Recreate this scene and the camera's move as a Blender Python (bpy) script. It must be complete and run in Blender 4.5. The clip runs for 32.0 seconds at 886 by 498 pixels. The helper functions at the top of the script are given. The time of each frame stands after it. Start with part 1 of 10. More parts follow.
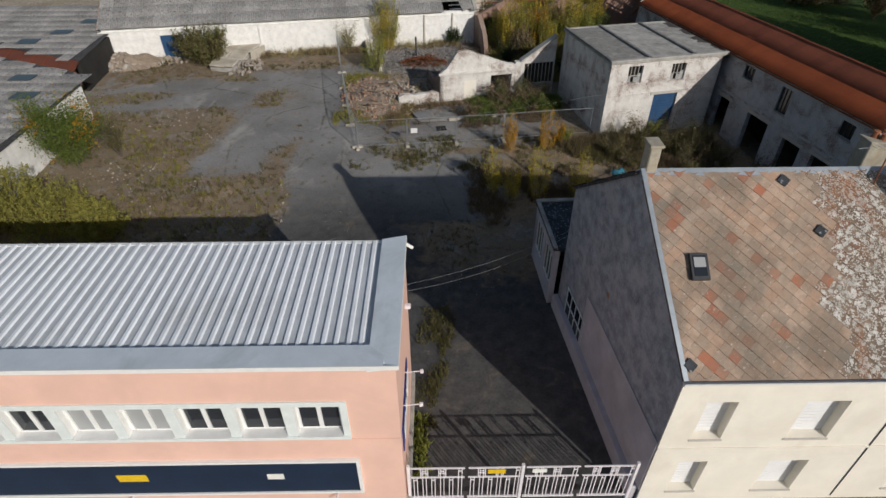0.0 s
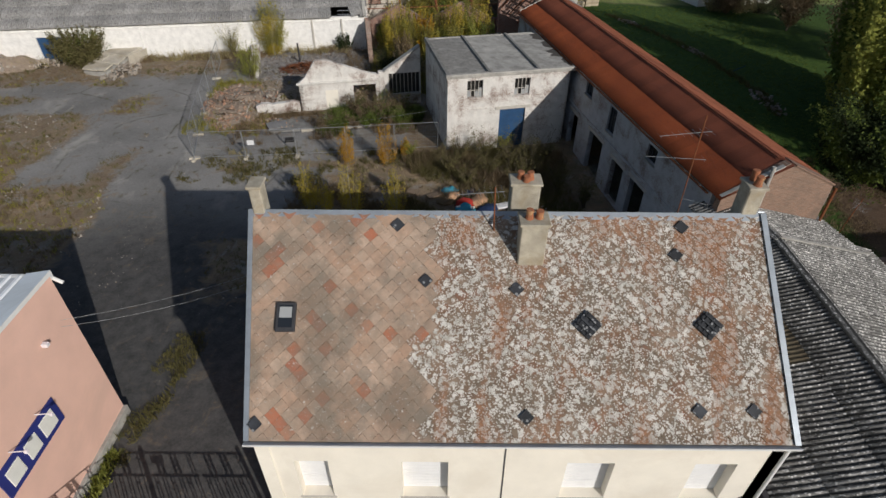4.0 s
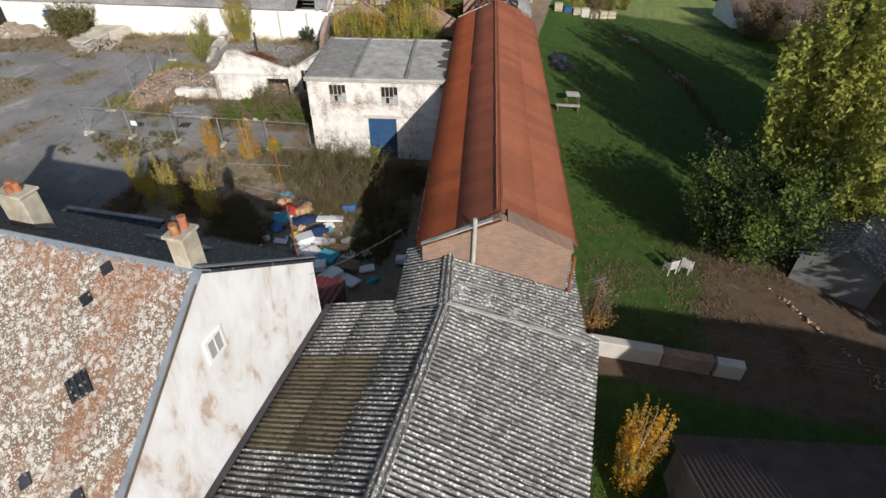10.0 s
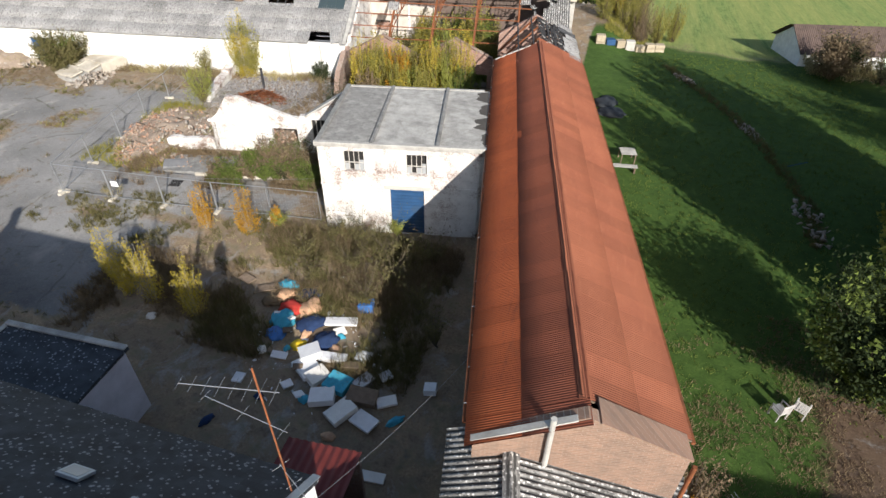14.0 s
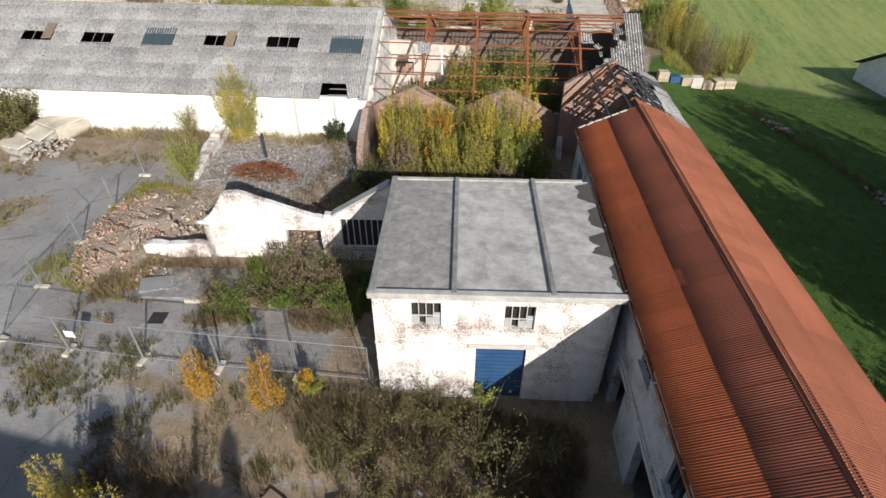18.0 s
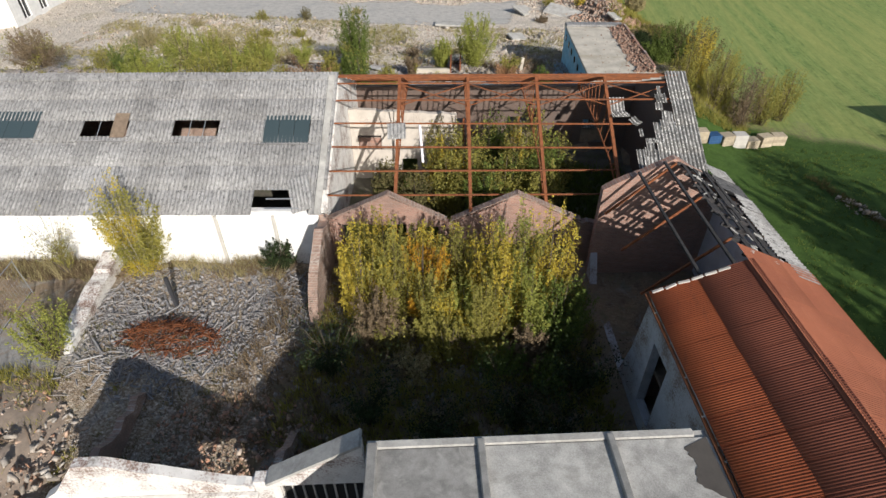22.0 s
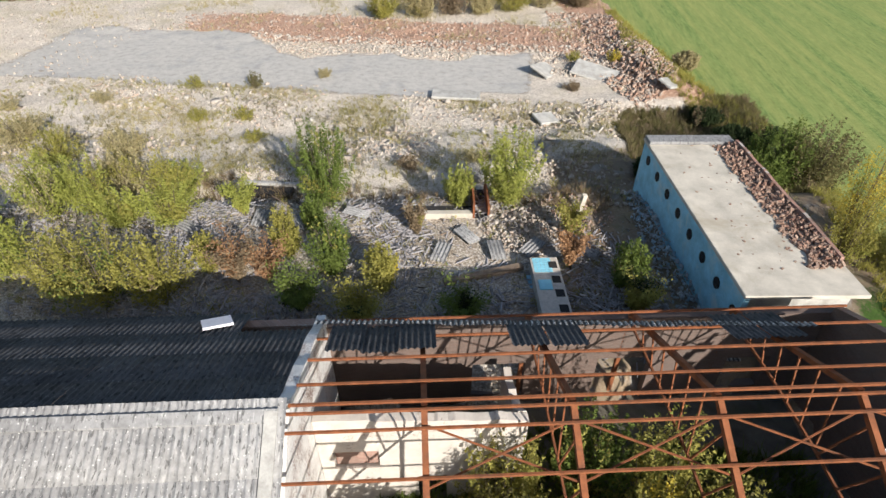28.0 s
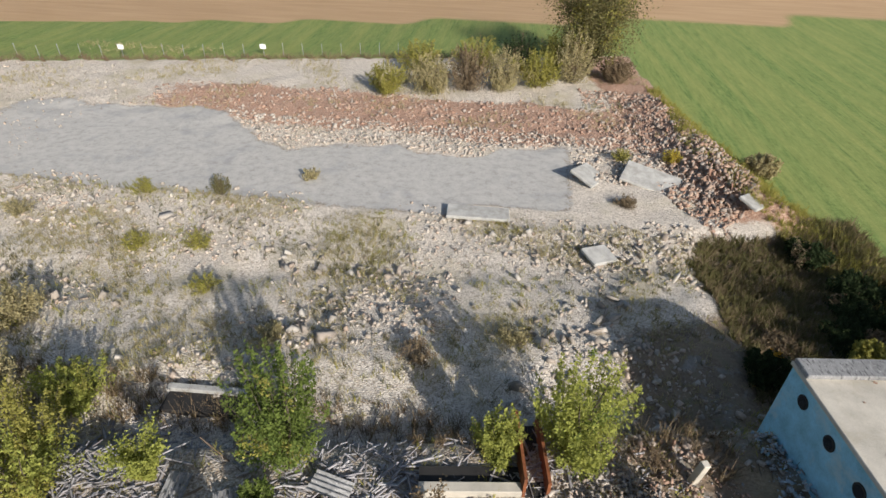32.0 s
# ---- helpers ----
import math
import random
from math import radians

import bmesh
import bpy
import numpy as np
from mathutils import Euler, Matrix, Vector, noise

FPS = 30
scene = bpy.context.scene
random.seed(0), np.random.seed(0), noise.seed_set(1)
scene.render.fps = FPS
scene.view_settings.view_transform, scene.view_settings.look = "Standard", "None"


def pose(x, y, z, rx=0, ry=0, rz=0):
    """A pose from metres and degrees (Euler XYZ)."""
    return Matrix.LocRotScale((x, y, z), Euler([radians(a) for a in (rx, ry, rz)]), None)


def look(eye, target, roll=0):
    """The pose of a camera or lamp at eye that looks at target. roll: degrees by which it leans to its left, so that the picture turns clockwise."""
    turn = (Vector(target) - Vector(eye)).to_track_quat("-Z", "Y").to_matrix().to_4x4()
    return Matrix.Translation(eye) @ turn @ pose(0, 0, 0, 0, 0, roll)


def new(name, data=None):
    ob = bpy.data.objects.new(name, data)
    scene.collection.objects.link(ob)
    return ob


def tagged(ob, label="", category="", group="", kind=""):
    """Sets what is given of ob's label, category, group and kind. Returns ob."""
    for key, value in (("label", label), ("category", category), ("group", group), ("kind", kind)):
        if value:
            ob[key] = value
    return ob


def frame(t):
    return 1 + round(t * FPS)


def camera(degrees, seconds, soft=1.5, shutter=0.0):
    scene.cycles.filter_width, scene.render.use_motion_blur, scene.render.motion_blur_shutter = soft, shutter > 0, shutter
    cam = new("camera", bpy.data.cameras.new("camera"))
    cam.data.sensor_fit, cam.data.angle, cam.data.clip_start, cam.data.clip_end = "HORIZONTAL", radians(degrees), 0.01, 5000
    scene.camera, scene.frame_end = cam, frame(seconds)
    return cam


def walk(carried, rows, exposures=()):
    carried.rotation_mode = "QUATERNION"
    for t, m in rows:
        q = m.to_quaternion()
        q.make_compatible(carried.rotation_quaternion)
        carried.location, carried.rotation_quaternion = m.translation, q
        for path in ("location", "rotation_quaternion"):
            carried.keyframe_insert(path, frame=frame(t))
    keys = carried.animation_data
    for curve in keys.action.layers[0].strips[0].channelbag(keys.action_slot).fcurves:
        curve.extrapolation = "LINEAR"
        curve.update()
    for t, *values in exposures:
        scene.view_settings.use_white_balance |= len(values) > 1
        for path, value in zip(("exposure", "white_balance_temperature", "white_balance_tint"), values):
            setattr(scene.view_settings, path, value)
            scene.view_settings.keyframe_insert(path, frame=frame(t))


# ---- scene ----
cam = camera(77.7, 32.0)
PATH = [
    (0, (0.6, 0.356, 17.89), (0.622, 1.938, 16.666), -0.1),
    (0.5, (1.88, 0.508, 17.978), (1.893, 2.091, 16.756), -0.4),
    (1, (3.27, 0.708, 18.01), (3.283, 2.291, 16.788), -0.2),
    (1.5, (4.565, 0.888, 18.043), (4.577, 2.469, 16.819), 0.1),
    (2, (6.014, 1.085, 18.083), (6.031, 2.664, 16.857), 0.5),
    (2.5, (7.356, 1.256, 18.132), (7.371, 2.836, 16.907), 0.6),
    (3, (8.876, 1.473, 18.3), (8.892, 3.053, 17.074), 0.8),
    (3.5, (10.32, 1.595, 18.448), (10.33, 3.172, 17.218), 0.7),
    (5.5, (16.824, 2.756, 18.441), (16.817, 4.327, 17.203), 0.4),
    (6, (18.418, 3.005, 18.346), (18.414, 4.576, 17.107), 0.5),
    (6.5, (19.856, 3.23, 18.271), (19.844, 4.802, 17.034), 0.4),
    (7, (21.445, 3.523, 18.192), (21.308, 5.09, 16.957), 0.4),
    (7.5, (22.847, 3.925, 18.1), (22.706, 5.495, 16.869), 0.3),
    (8, (24.39, 4.34, 18.095), (24.072, 5.879, 16.858), 0.3),
    (8.5, (25.741, 4.888, 18.126), (25.345, 6.41, 16.89), 0.3),
    (9, (27.157, 5.562, 18.111), (26.765, 7.087, 16.879), 0.8),
    (9.5, (28.023, 5.992, 18.107), (27.627, 7.512, 16.87), 0.8),
    (10, (28.551, 6.476, 18.189), (28.149, 7.994, 16.95), 0.5),
    (10.5, (28.707, 7.013, 18.317), (28.308, 8.535, 17.083), 0.5),
    (11, (28.721, 7.856, 18.41), (28.277, 9.366, 17.176), 0.4),
    (11.5, (28.54, 8.708, 18.499), (28.077, 10.213, 17.265), 0.3),
    (12, (28.117, 9.752, 18.509), (27.662, 11.265, 17.282), 0.7),
    (12.5, (27.604, 10.733, 18.469), (27.146, 12.248, 17.246), 0.5),
    (13, (26.924, 11.781, 18.438), (26.463, 13.296, 17.215), 0.3),
    (13.5, (26.149, 12.683, 18.357), (25.692, 14.198, 17.135), 0.6),
    (15.5, (22.139, 16.755, 18.074), (21.747, 18.293, 16.858), 0.4),
    (16, (21.163, 17.886, 18.123), (20.766, 19.421, 16.904), -0.1),
    (16.5, (20.197, 19.068, 18.023), (19.802, 20.607, 16.808), 0.0),
    (17, (19.276, 20.37, 17.937), (18.885, 21.91, 16.723), 0.1),
    (17.5, (18.483, 21.685, 17.902), (18.092, 23.227, 16.69), 0.1),
    (18, (17.775, 23.068, 17.881), (17.386, 24.612, 16.671), 0.1),
    (18.5, (17.12, 24.523, 17.835), (16.732, 26.067, 16.624), 0.0),
    (19, (16.525, 26.014, 17.728), (16.142, 27.556, 16.514), 0.0),
    (19.5, (16.011, 27.569, 17.54), (15.695, 29.124, 16.322), -0.0),
    (20, (15.49, 29.163, 17.462), (15.199, 30.721, 16.242), -0.0),
    (20.5, (14.989, 30.762, 17.52), (14.706, 32.317, 16.296), -0.0),
    (21, (14.548, 32.38, 17.717), (14.27, 33.934, 16.489), -0.1),
    (21.5, (14.13, 34.055, 17.901), (13.854, 35.606, 16.668), -0.2),
    (22, (13.694, 35.74, 18.076), (13.419, 37.292, 16.845), -0.4),
    (22.5, (13.269, 37.458, 18.256), (12.997, 39.011, 17.025), -0.5),
    (23, (12.726, 39.106, 18.422), (12.466, 40.66, 17.189), -0.4),
    (23.5, (12.141, 40.766, 18.528), (11.897, 42.319, 17.292), -0.1),
    (24, (11.698, 42.463, 18.56), (11.459, 44.016, 17.323), -0.1),
    (24.5, (11.319, 44.162, 18.527), (11.08, 45.714, 17.289), -0.3),
    (25, (10.854, 45.874, 18.459), (10.624, 47.423, 17.215), -0.1),
    (25.5, (10.412, 47.599, 18.398), (10.192, 49.149, 17.153), 0.0),
    (25.7, (10.233, 48.316, 18.363), (9.991, 49.864, 17.12), 0.0),
    (26, (9.931, 49.401, 18.272), (9.722, 50.952, 17.026), 0.2),
    (26.5, (9.368, 50.811, 18.269), (9.171, 52.366, 17.027), 0.3),
    (28.5, (7.684, 56.706, 18.516), (7.508, 58.261, 17.271), 0.5),
    (29, (7.383, 58.388, 18.399), (7.207, 59.944, 17.155), 0.6),
    (29.5, (7.114, 59.875, 18.299), (6.938, 61.43, 17.054), 0.6),
    (29.7, (7.008, 60.517, 18.313), (6.822, 62.068, 17.064), 0.7),
    (30, (6.783, 61.571, 18.282), (6.607, 63.127, 17.038), 0.8),
    (30.5, (6.446, 63.092, 18.274), (6.271, 64.647, 17.029), 1.0),
    (31, (6.14, 64.792, 18.312), (5.96, 66.346, 17.066), 1.1),
    (31.5, (5.777, 66.311, 18.376), (5.594, 67.88, 17.15), 1.4),
    (32, (5.34, 68.095, 18.353), (5.15, 69.723, 17.206), 1.7),
]
walk(cam, [(t, look(eye, target, roll)) for t, eye, target, roll in PATH],
     exposures=((0, -0.48), (3, -0.5), (6, -0.15), (9, 0.1), (13, 0.58), (16, 0.92), (19, 0.35), (21, 0.3), (24, 0.67), (26, 0.6), (29, 0.84), (30, 0.78), (32, 0.48)))

# ---- light ----
SUN_TO = Vector((14.0, -19.4, 11.5)).normalized()
world = bpy.data.worlds.new("sky")
scene.world = world
world.use_nodes = True
wn = world.node_tree
sky = wn.nodes.new("ShaderNodeTexSky")
sky.sky_type = "NISHITA"
sky.sun_disc = False
sky.sun_elevation = math.asin(SUN_TO.z)
sky.sun_rotation = math.atan2(SUN_TO.x, SUN_TO.y)
sky.air_density, sky.dust_density = 1.0, 1.2
wn.nodes["Background"].inputs["Strength"].default_value = 0.085
wn.links.new(sky.outputs["Color"], wn.nodes["Background"].inputs["Color"])
sun_data = bpy.data.lights.new("sun", "SUN")
sun_data.energy, sun_data.angle, sun_data.color = 4.4, radians(0.6), (1.0, 0.955, 0.905)
sun = new("sun", sun_data)
sun.rotation_mode = "QUATERNION"
sun.rotation_quaternion = SUN_TO.to_track_quat("Z", "Y")
scene.view_settings.exposure = 0.0

# ---- helpers for meshes ----
rnd = random.Random(7)


def finish(bm, name, material, smooth=False):
    me = bpy.data.meshes.new(name)
    bm.to_mesh(me)
    bm.free()
    for m in material if isinstance(material, (list, tuple)) else [material]:
        me.materials.append(m)
    if smooth:
        me.polygons.foreach_set("use_smooth", [True] * len(me.polygons))
    return me


def part(name, bm, material, parent, label="", at=None, smooth=False, kind=""):
    """One mesh object under a thing or a part."""
    me = bm if isinstance(bm, bpy.types.Mesh) else finish(bm, name, material, smooth)
    ob = new(name, me)
    ob.parent = parent
    if at is not None:
        ob.matrix_basis = at
    return tagged(ob, label, kind=kind)


def thing(name, m, label, category, group="", kind=""):
    ob = new(name)
    ob.empty_display_size = 0.3
    ob.matrix_basis = m
    return tagged(ob, label, category, group, kind)


def whole(name, bm, material, m, label, category, group="", kind="", smooth=False):
    me = bm if isinstance(bm, bpy.types.Mesh) else finish(bm, name, material, smooth)
    ob = new(name, me)
    ob.matrix_basis = m
    return tagged(ob, label, category, group, kind)


def add_box(bm, x0, x1, y0, y1, z0, z1, m=None, bevel=0.0):
    vs = [bm.verts.new((x, y, z)) for z in (z0, z1) for y in (y0, y1) for x in (x0, x1)]
    fs = [bm.faces.new([vs[i] for i in q]) for q in ((0, 2, 3, 1), (4, 5, 7, 6), (0, 1, 5, 4), (2, 6, 7, 3), (1, 3, 7, 5), (0, 4, 6, 2))]
    if bevel:
        es = list({e for f in fs for e in f.edges})
        r = bmesh.ops.bevel(bm, geom=es, offset=bevel, segments=1, affect="EDGES")
        vs = list({v for f in r["faces"] for v in f.verts} | {v for v in vs if v.is_valid})
    if m is not None:
        bmesh.ops.transform(bm, matrix=m, verts=vs)
    return vs


def box(x0, x1, y0, y1, z0, z1, m=None, bevel=0.0):
    bm = bmesh.new()
    add_box(bm, x0, x1, y0, y1, z0, z1, m, bevel)
    return bm


def add_prism(bm, pts, a0, a1, axis="y"):
    """Polygon pts (two coordinates) drawn out from a0 to a1 along the axis."""
    def put(p, a):
        return {"x": (a, p[0], p[1]), "y": (p[0], a, p[1]), "z": (p[0], p[1], a)}[axis]
    lo = [bm.verts.new(put(p, a0)) for p in pts]
    hi = [bm.verts.new(put(p, a1)) for p in pts]
    n = len(pts)
    fs = [bm.faces.new(lo), bm.faces.new(hi[::-1])]
    for i in range(n):
        fs.append(bm.faces.new((lo[i], hi[i], hi[(i + 1) % n], lo[(i + 1) % n])))
    bmesh.ops.recalc_face_normals(bm, faces=fs)
    return lo + hi


def prism(pts, a0, a1, axis="y"):
    bm = bmesh.new()
    add_prism(bm, pts, a0, a1, axis)
    return bm


def add_tube(bm, p, q, r0, r1=None, n=7):
    p, q = Vector(p), Vector(q)
    r1 = r0 if r1 is None else r1
    d = (q - p)
    rot = d.to_track_quat("Z", "Y").to_matrix()
    a = [bm.verts.new(p + rot @ Vector((r0 * math.cos(6.2832 * i / n), r0 * math.sin(6.2832 * i / n), 0))) for i in range(n)]
    b = [bm.verts.new(q + rot @ Vector((r1 * math.cos(6.2832 * i / n), r1 * math.sin(6.2832 * i / n), 0))) for i in range(n)]
    for i in range(n):
        bm.faces.new((a[i], a[(i + 1) % n], b[(i + 1) % n], b[i]))
    bm.faces.new(a[::-1])
    bm.faces.new(b)


def tube(p, q, r0, r1=None, n=7):
    bm = bmesh.new()
    add_tube(bm, p, q, r0, r1, n)
    return bm


def beam(p, q, w, h):
    """A square bar from p to q, w across and h high."""
    p, q = Vector(p), Vector(q)
    d = q - p
    m = Matrix.Translation(p) @ d.to_track_quat("X", "Z").to_matrix().to_4x4()
    return box(0, d.length, -w / 2, w / 2, -h / 2, h / 2, m)


def wall_bm(length, thick, top, openings=(), base=0.0, rough=0.0, step=0.0, seed=1):
    """A wall along x, its outer face at y = 0, thick towards +y. top: a height or a function of x. openings: (x0, x1, z0, z1).
    rough: how uneven a broken top is."""
    tf = top if callable(top) else (lambda x: top)
    rr = random.Random(seed)
    xs = {0.0, float(length)}
    for o in openings:
        xs |= {float(o[0]), float(o[1])}
    if step:
        k = step
        while k < length - step * 0.3:
            if all(abs(k - x) > step * 0.25 for x in xs):
                xs.add(k)
            k += step
    if hasattr(top, "cuts"):
        xs |= {c for c in top.cuts if 0 < c < length}
    xs = sorted(xs)
    zs = sorted({base} | {float(o[2]) for o in openings if o[2] > base} | {float(o[3]) for o in openings})
    bump = [rr.uniform(-rough, rough) if rough else 0.0 for _ in xs]
    tops = [max(base + 0.05, tf(x) + b) for x, b in zip(xs, bump)]
    nz = len(zs)
    bm = bmesh.new()
    cache = {}

    def vert(i, k, side):
        key = (i, k, side)
        if key not in cache:
            z = tops[i] if k == nz else min(zs[k], tops[i] - 0.01 * (nz - k))
            cache[key] = bm.verts.new((xs[i], side * thick, z))
        return cache[key]

    def solid(i, k):
        if not (0 <= i < len(xs) - 1 and 0 <= k < nz):
            return False
        cx = (xs[i] + xs[i + 1]) / 2
        z0 = zs[k]
        z1 = zs[k + 1] if k + 1 < nz else 1e9
        for o in openings:
            if o[0] < cx < o[1] and o[2] <= z0 + 1e-6 and z1 <= o[3] + 1e-6:
                return False
        return True
    for i in range(len(xs) - 1):
        for k in range(nz):
            if not solid(i, k):
                continue
            a, b, c, d = [(i, k), (i + 1, k), (i + 1, k + 1), (i, k + 1)]
            bm.faces.new([vert(*p, 0) for p in (a, b, c, d)])
            bm.faces.new([vert(*p, 1) for p in (d, c, b, a)])
            for (p, q, ni, nk) in ((a, b, i, k - 1), (b, c, i + 1, k), (c, d, i, k + 1), (d, a, i - 1, k)):
                if not solid(ni, nk):
                    bm.faces.new((vert(*q, 0), vert(*p, 0), vert(*p, 1), vert(*q, 1)))
    return bm


class Gable:
    """Height of a gabled wall top: eaves at z0, one or more peaks (x, z)."""
    def __init__(self, pts):
        self.pts = sorted(pts)
        self.cuts = [p[0] for p in self.pts]

    def __call__(self, x):
        p = self.pts
        if x <= p[0][0]:
            return p[0][1]
        for a, b in zip(p, p[1:]):
            if x <= b[0]:
                f = (x - a[0]) / (b[0] - a[0])
                return a[1] + f * (b[1] - a[1])
        return p[-1][1]


def lerp(a, b, f):
    return a + (b - a) * f


def smooth(a, b, x):
    f = max(0.0, min(1.0, (x - a) / (b - a)))
    return f * f * (3 - 2 * f)


def frame_at(x, y, z, deg):
    return pose(x, y, z, 0, 0, deg)


def slope(origin, along, up):
    """A pose whose x runs along the eave, whose y runs up the slope and whose z stands off it."""
    x = Vector(along).normalized()
    y = Vector(up)
    y = (y - x * y.dot(x)).normalized()
    m = Matrix((x, y, x.cross(y))).transposed().to_4x4()
    return Matrix.Translation(origin) @ m


def sheet_mesh(name, material, waves, pitch, amp, length, per=6, bend=0.0, trap=False):
    """A corrugated sheet, waves across x, its length along y, a lip at its lower edge."""
    n = waves * per
    xs = [i * pitch / per for i in range(n + 1)]
    prof = [amp * math.cos(6.2832 * i / per) for i in range(n + 1)]
    if trap:
        prof = [max(-0.6 * amp, min(0.6 * amp, 1.6 * p)) for p in prof]
    rows = [(0.0, -0.008 - amp * 0.6), (0.0, 0.0), (length * 0.5, bend), (length, 0.0)]
    v = [(x, y, p + z) for (y, z) in rows for x, p in zip(xs, prof)]
    w = n + 1
    f = [(r * w + i, r * w + i + 1, (r + 1) * w + i + 1, (r + 1) * w + i) for r in range(len(rows) - 1) for i in range(n)]
    me = bpy.data.meshes.new(name)
    me.from_pydata(v, [], f)
    me.materials.append(material)
    me.polygons.foreach_set("use_smooth", [True] * len(me.polygons))
    return me


def cover(parent, m, width, height, meshes, sw, sl, lap=0.12, skip=None, seed=3, name="roof_sheet", jitter=0.006, start=0.0, lift=0.03):
    """Lays separate overlapping sheets over a slope width x height, from the eave up."""
    rr = random.Random(seed)
    rows = max(1, round((height - lap) / (sl - lap)))
    dy = (height - sl) / (rows - 1) if rows > 1 else 0
    cols = math.ceil((width - start) / sw - 0.05)
    made = []
    for r in range(rows):
        for c in range(cols):
            x, y = start + c * sw, r * dy
            if skip and skip(x + sw / 2, y + sl / 2, rr):
                continue
            tilt = math.degrees(math.atan2(lift * 0.5, sl))
            q = pose(x + rr.uniform(-jitter, jitter), y + rr.uniform(-jitter * 2, jitter * 2), lift * 0.4 + rr.uniform(0, jitter), -tilt, rr.uniform(-0.25, 0.25), rr.uniform(-0.2, 0.2))
            me = meshes(x + sw / 2, y + sl / 2, rr) if callable(meshes) else rr.choice(meshes)
            made.append(part(name, me, None, parent, at=m @ q))
    return made

# ---- materials ----
class Nodes:
    """Short hand for the node tree of one material."""
    def __init__(self, name):
        self.mat = bpy.data.materials.new(name)
        self.mat.use_nodes = True
        self.t = self.mat.node_tree
        self.bsdf = self.t.nodes["Principled BSDF"]
        self.geo = None

    def put(self, socket, value):
        if isinstance(value, bpy.types.NodeSocket):
            self.t.links.new(value, socket)
        elif isinstance(value, (tuple, list)) and len(value) == 3 and socket.type == "RGBA":
            socket.default_value = (*value, 1)
        else:
            socket.default_value = value

    def node(self, kind, **inputs):
        n = self.t.nodes.new(kind)
        for k, v in inputs.items():
            self.put(n.inputs[k.replace("_", " ")], v)
        return n

    def coords(self, space="Object"):
        return self.node("ShaderNodeTexCoord").outputs[space]

    def place(self):
        return self.node("ShaderNodeNewGeometry").outputs["Position"]

    def noise(self, vec, scale, detail=4.0, rough=0.55, dist=0.0, out="Fac"):
        return self.node("ShaderNodeTexNoise", Vector=vec, Scale=scale, Detail=detail, Roughness=rough, Distortion=dist).outputs[out]

    def voronoi(self, vec, scale, feature="F1", out="Distance", rand=1.0):
        n = self.t.nodes.new("ShaderNodeTexVoronoi")
        n.feature = feature
        self.put(n.inputs["Vector"], vec)
        self.put(n.inputs["Scale"], scale)
        self.put(n.inputs["Randomness"], rand)
        return n.outputs[out]

    def math(self, op, a, b=0.0, c=0.0):
        n = self.t.nodes.new("ShaderNodeMath")
        n.operation = op
        for s, v in zip(n.inputs, (a, b, c)):
            self.put(s, v)
        return n.outputs[0]

    def ramp(self, fac, stops):
        n = self.t.nodes.new("ShaderNodeValToRGB")
        self.put(n.inputs[0], fac)
        e = n.color_ramp.elements
        while len(e) < len(stops):
            e.new(0.5)
        for el, (p, c) in zip(e, stops):
            el.position = p
            el.color = (*c, 1) if isinstance(c, (tuple, list)) else (c, c, c, 1)
        return n.outputs[0]

    def mix(self, fac, a, b, mode="MIX"):
        n = self.t.nodes.new("ShaderNodeMix")
        n.data_type, n.blend_type = "RGBA", mode
        self.put(n.inputs[0], fac)
        self.put(n.inputs[6], a)
        self.put(n.inputs[7], b)
        return n.outputs[2]

    def scale(self, vec, s):
        n = self.t.nodes.new("ShaderNodeMapping")
        self.put(n.inputs["Vector"], vec)
        n.inputs["Scale"].default_value = s
        return n.outputs[0]

    def rand(self):
        a = self.node("ShaderNodeObjectInfo").outputs["Random"]
        b = self.node("ShaderNodeNewGeometry").outputs["Random Per Island"]
        return self.math("FRACT", self.math("ADD", a, b))

    def attr(self, name):
        n = self.t.nodes.new("ShaderNodeAttribute")
        n.attribute_name = name
        return n.outputs["Fac"]

    def bump(self, height, strength=0.4, distance=0.02):
        n = self.node("ShaderNodeBump", Strength=strength, Distance=distance, Height=height)
        self.t.links.new(n.outputs[0], self.bsdf.inputs["Normal"])

    def done(self, color, rough=0.9, metal=0.0, spec=0.3):
        self.put(self.bsdf.inputs["Base Color"], color)
        self.put(self.bsdf.inputs["Roughness"], rough)
        self.put(self.bsdf.inputs["Metallic"], metal)
        self.put(self.bsdf.inputs["Specular IOR Level"], spec)
        return self.mat


def plain(name, color, var=0.25, scale=3.0, rough=0.8, metal=0.0, fine=40.0, bump=0.2, spec=0.3, dirt=None, per=0.0):
    """A surface of one colour with stains at one scale and grain at another; per: how much single pieces differ."""
    n = Nodes(name)
    p = n.place()
    a = n.noise(p, scale, 5, 0.6)
    b = n.noise(p, fine, 3, 0.6)
    f = n.math("ADD", n.math("MULTIPLY", a, 0.7), n.math("MULTIPLY", b, 0.3))
    lo = tuple(c * (1 - var) for c in color)
    hi = tuple(min(1, c * (1 + var * 0.6)) for c in color)
    col = n.ramp(f, ((0.3, lo), (0.7, hi)))
    if dirt:
        d = n.ramp(n.noise(p, scale * 0.45, 6, 0.65, 0.6), ((0.52, 0.0), (0.68, 1.0)))
        col = n.mix(n.math("MULTIPLY", d, 0.8), col, dirt)
    if per:
        r = n.rand()
        col = n.mix(1.0, col, n.ramp(r, ((0.0, 1 - per), (1.0, 1.0))), "MULTIPLY")
    n.bump(f, bump, 0.01)
    return n.done(col, rough, metal, spec)


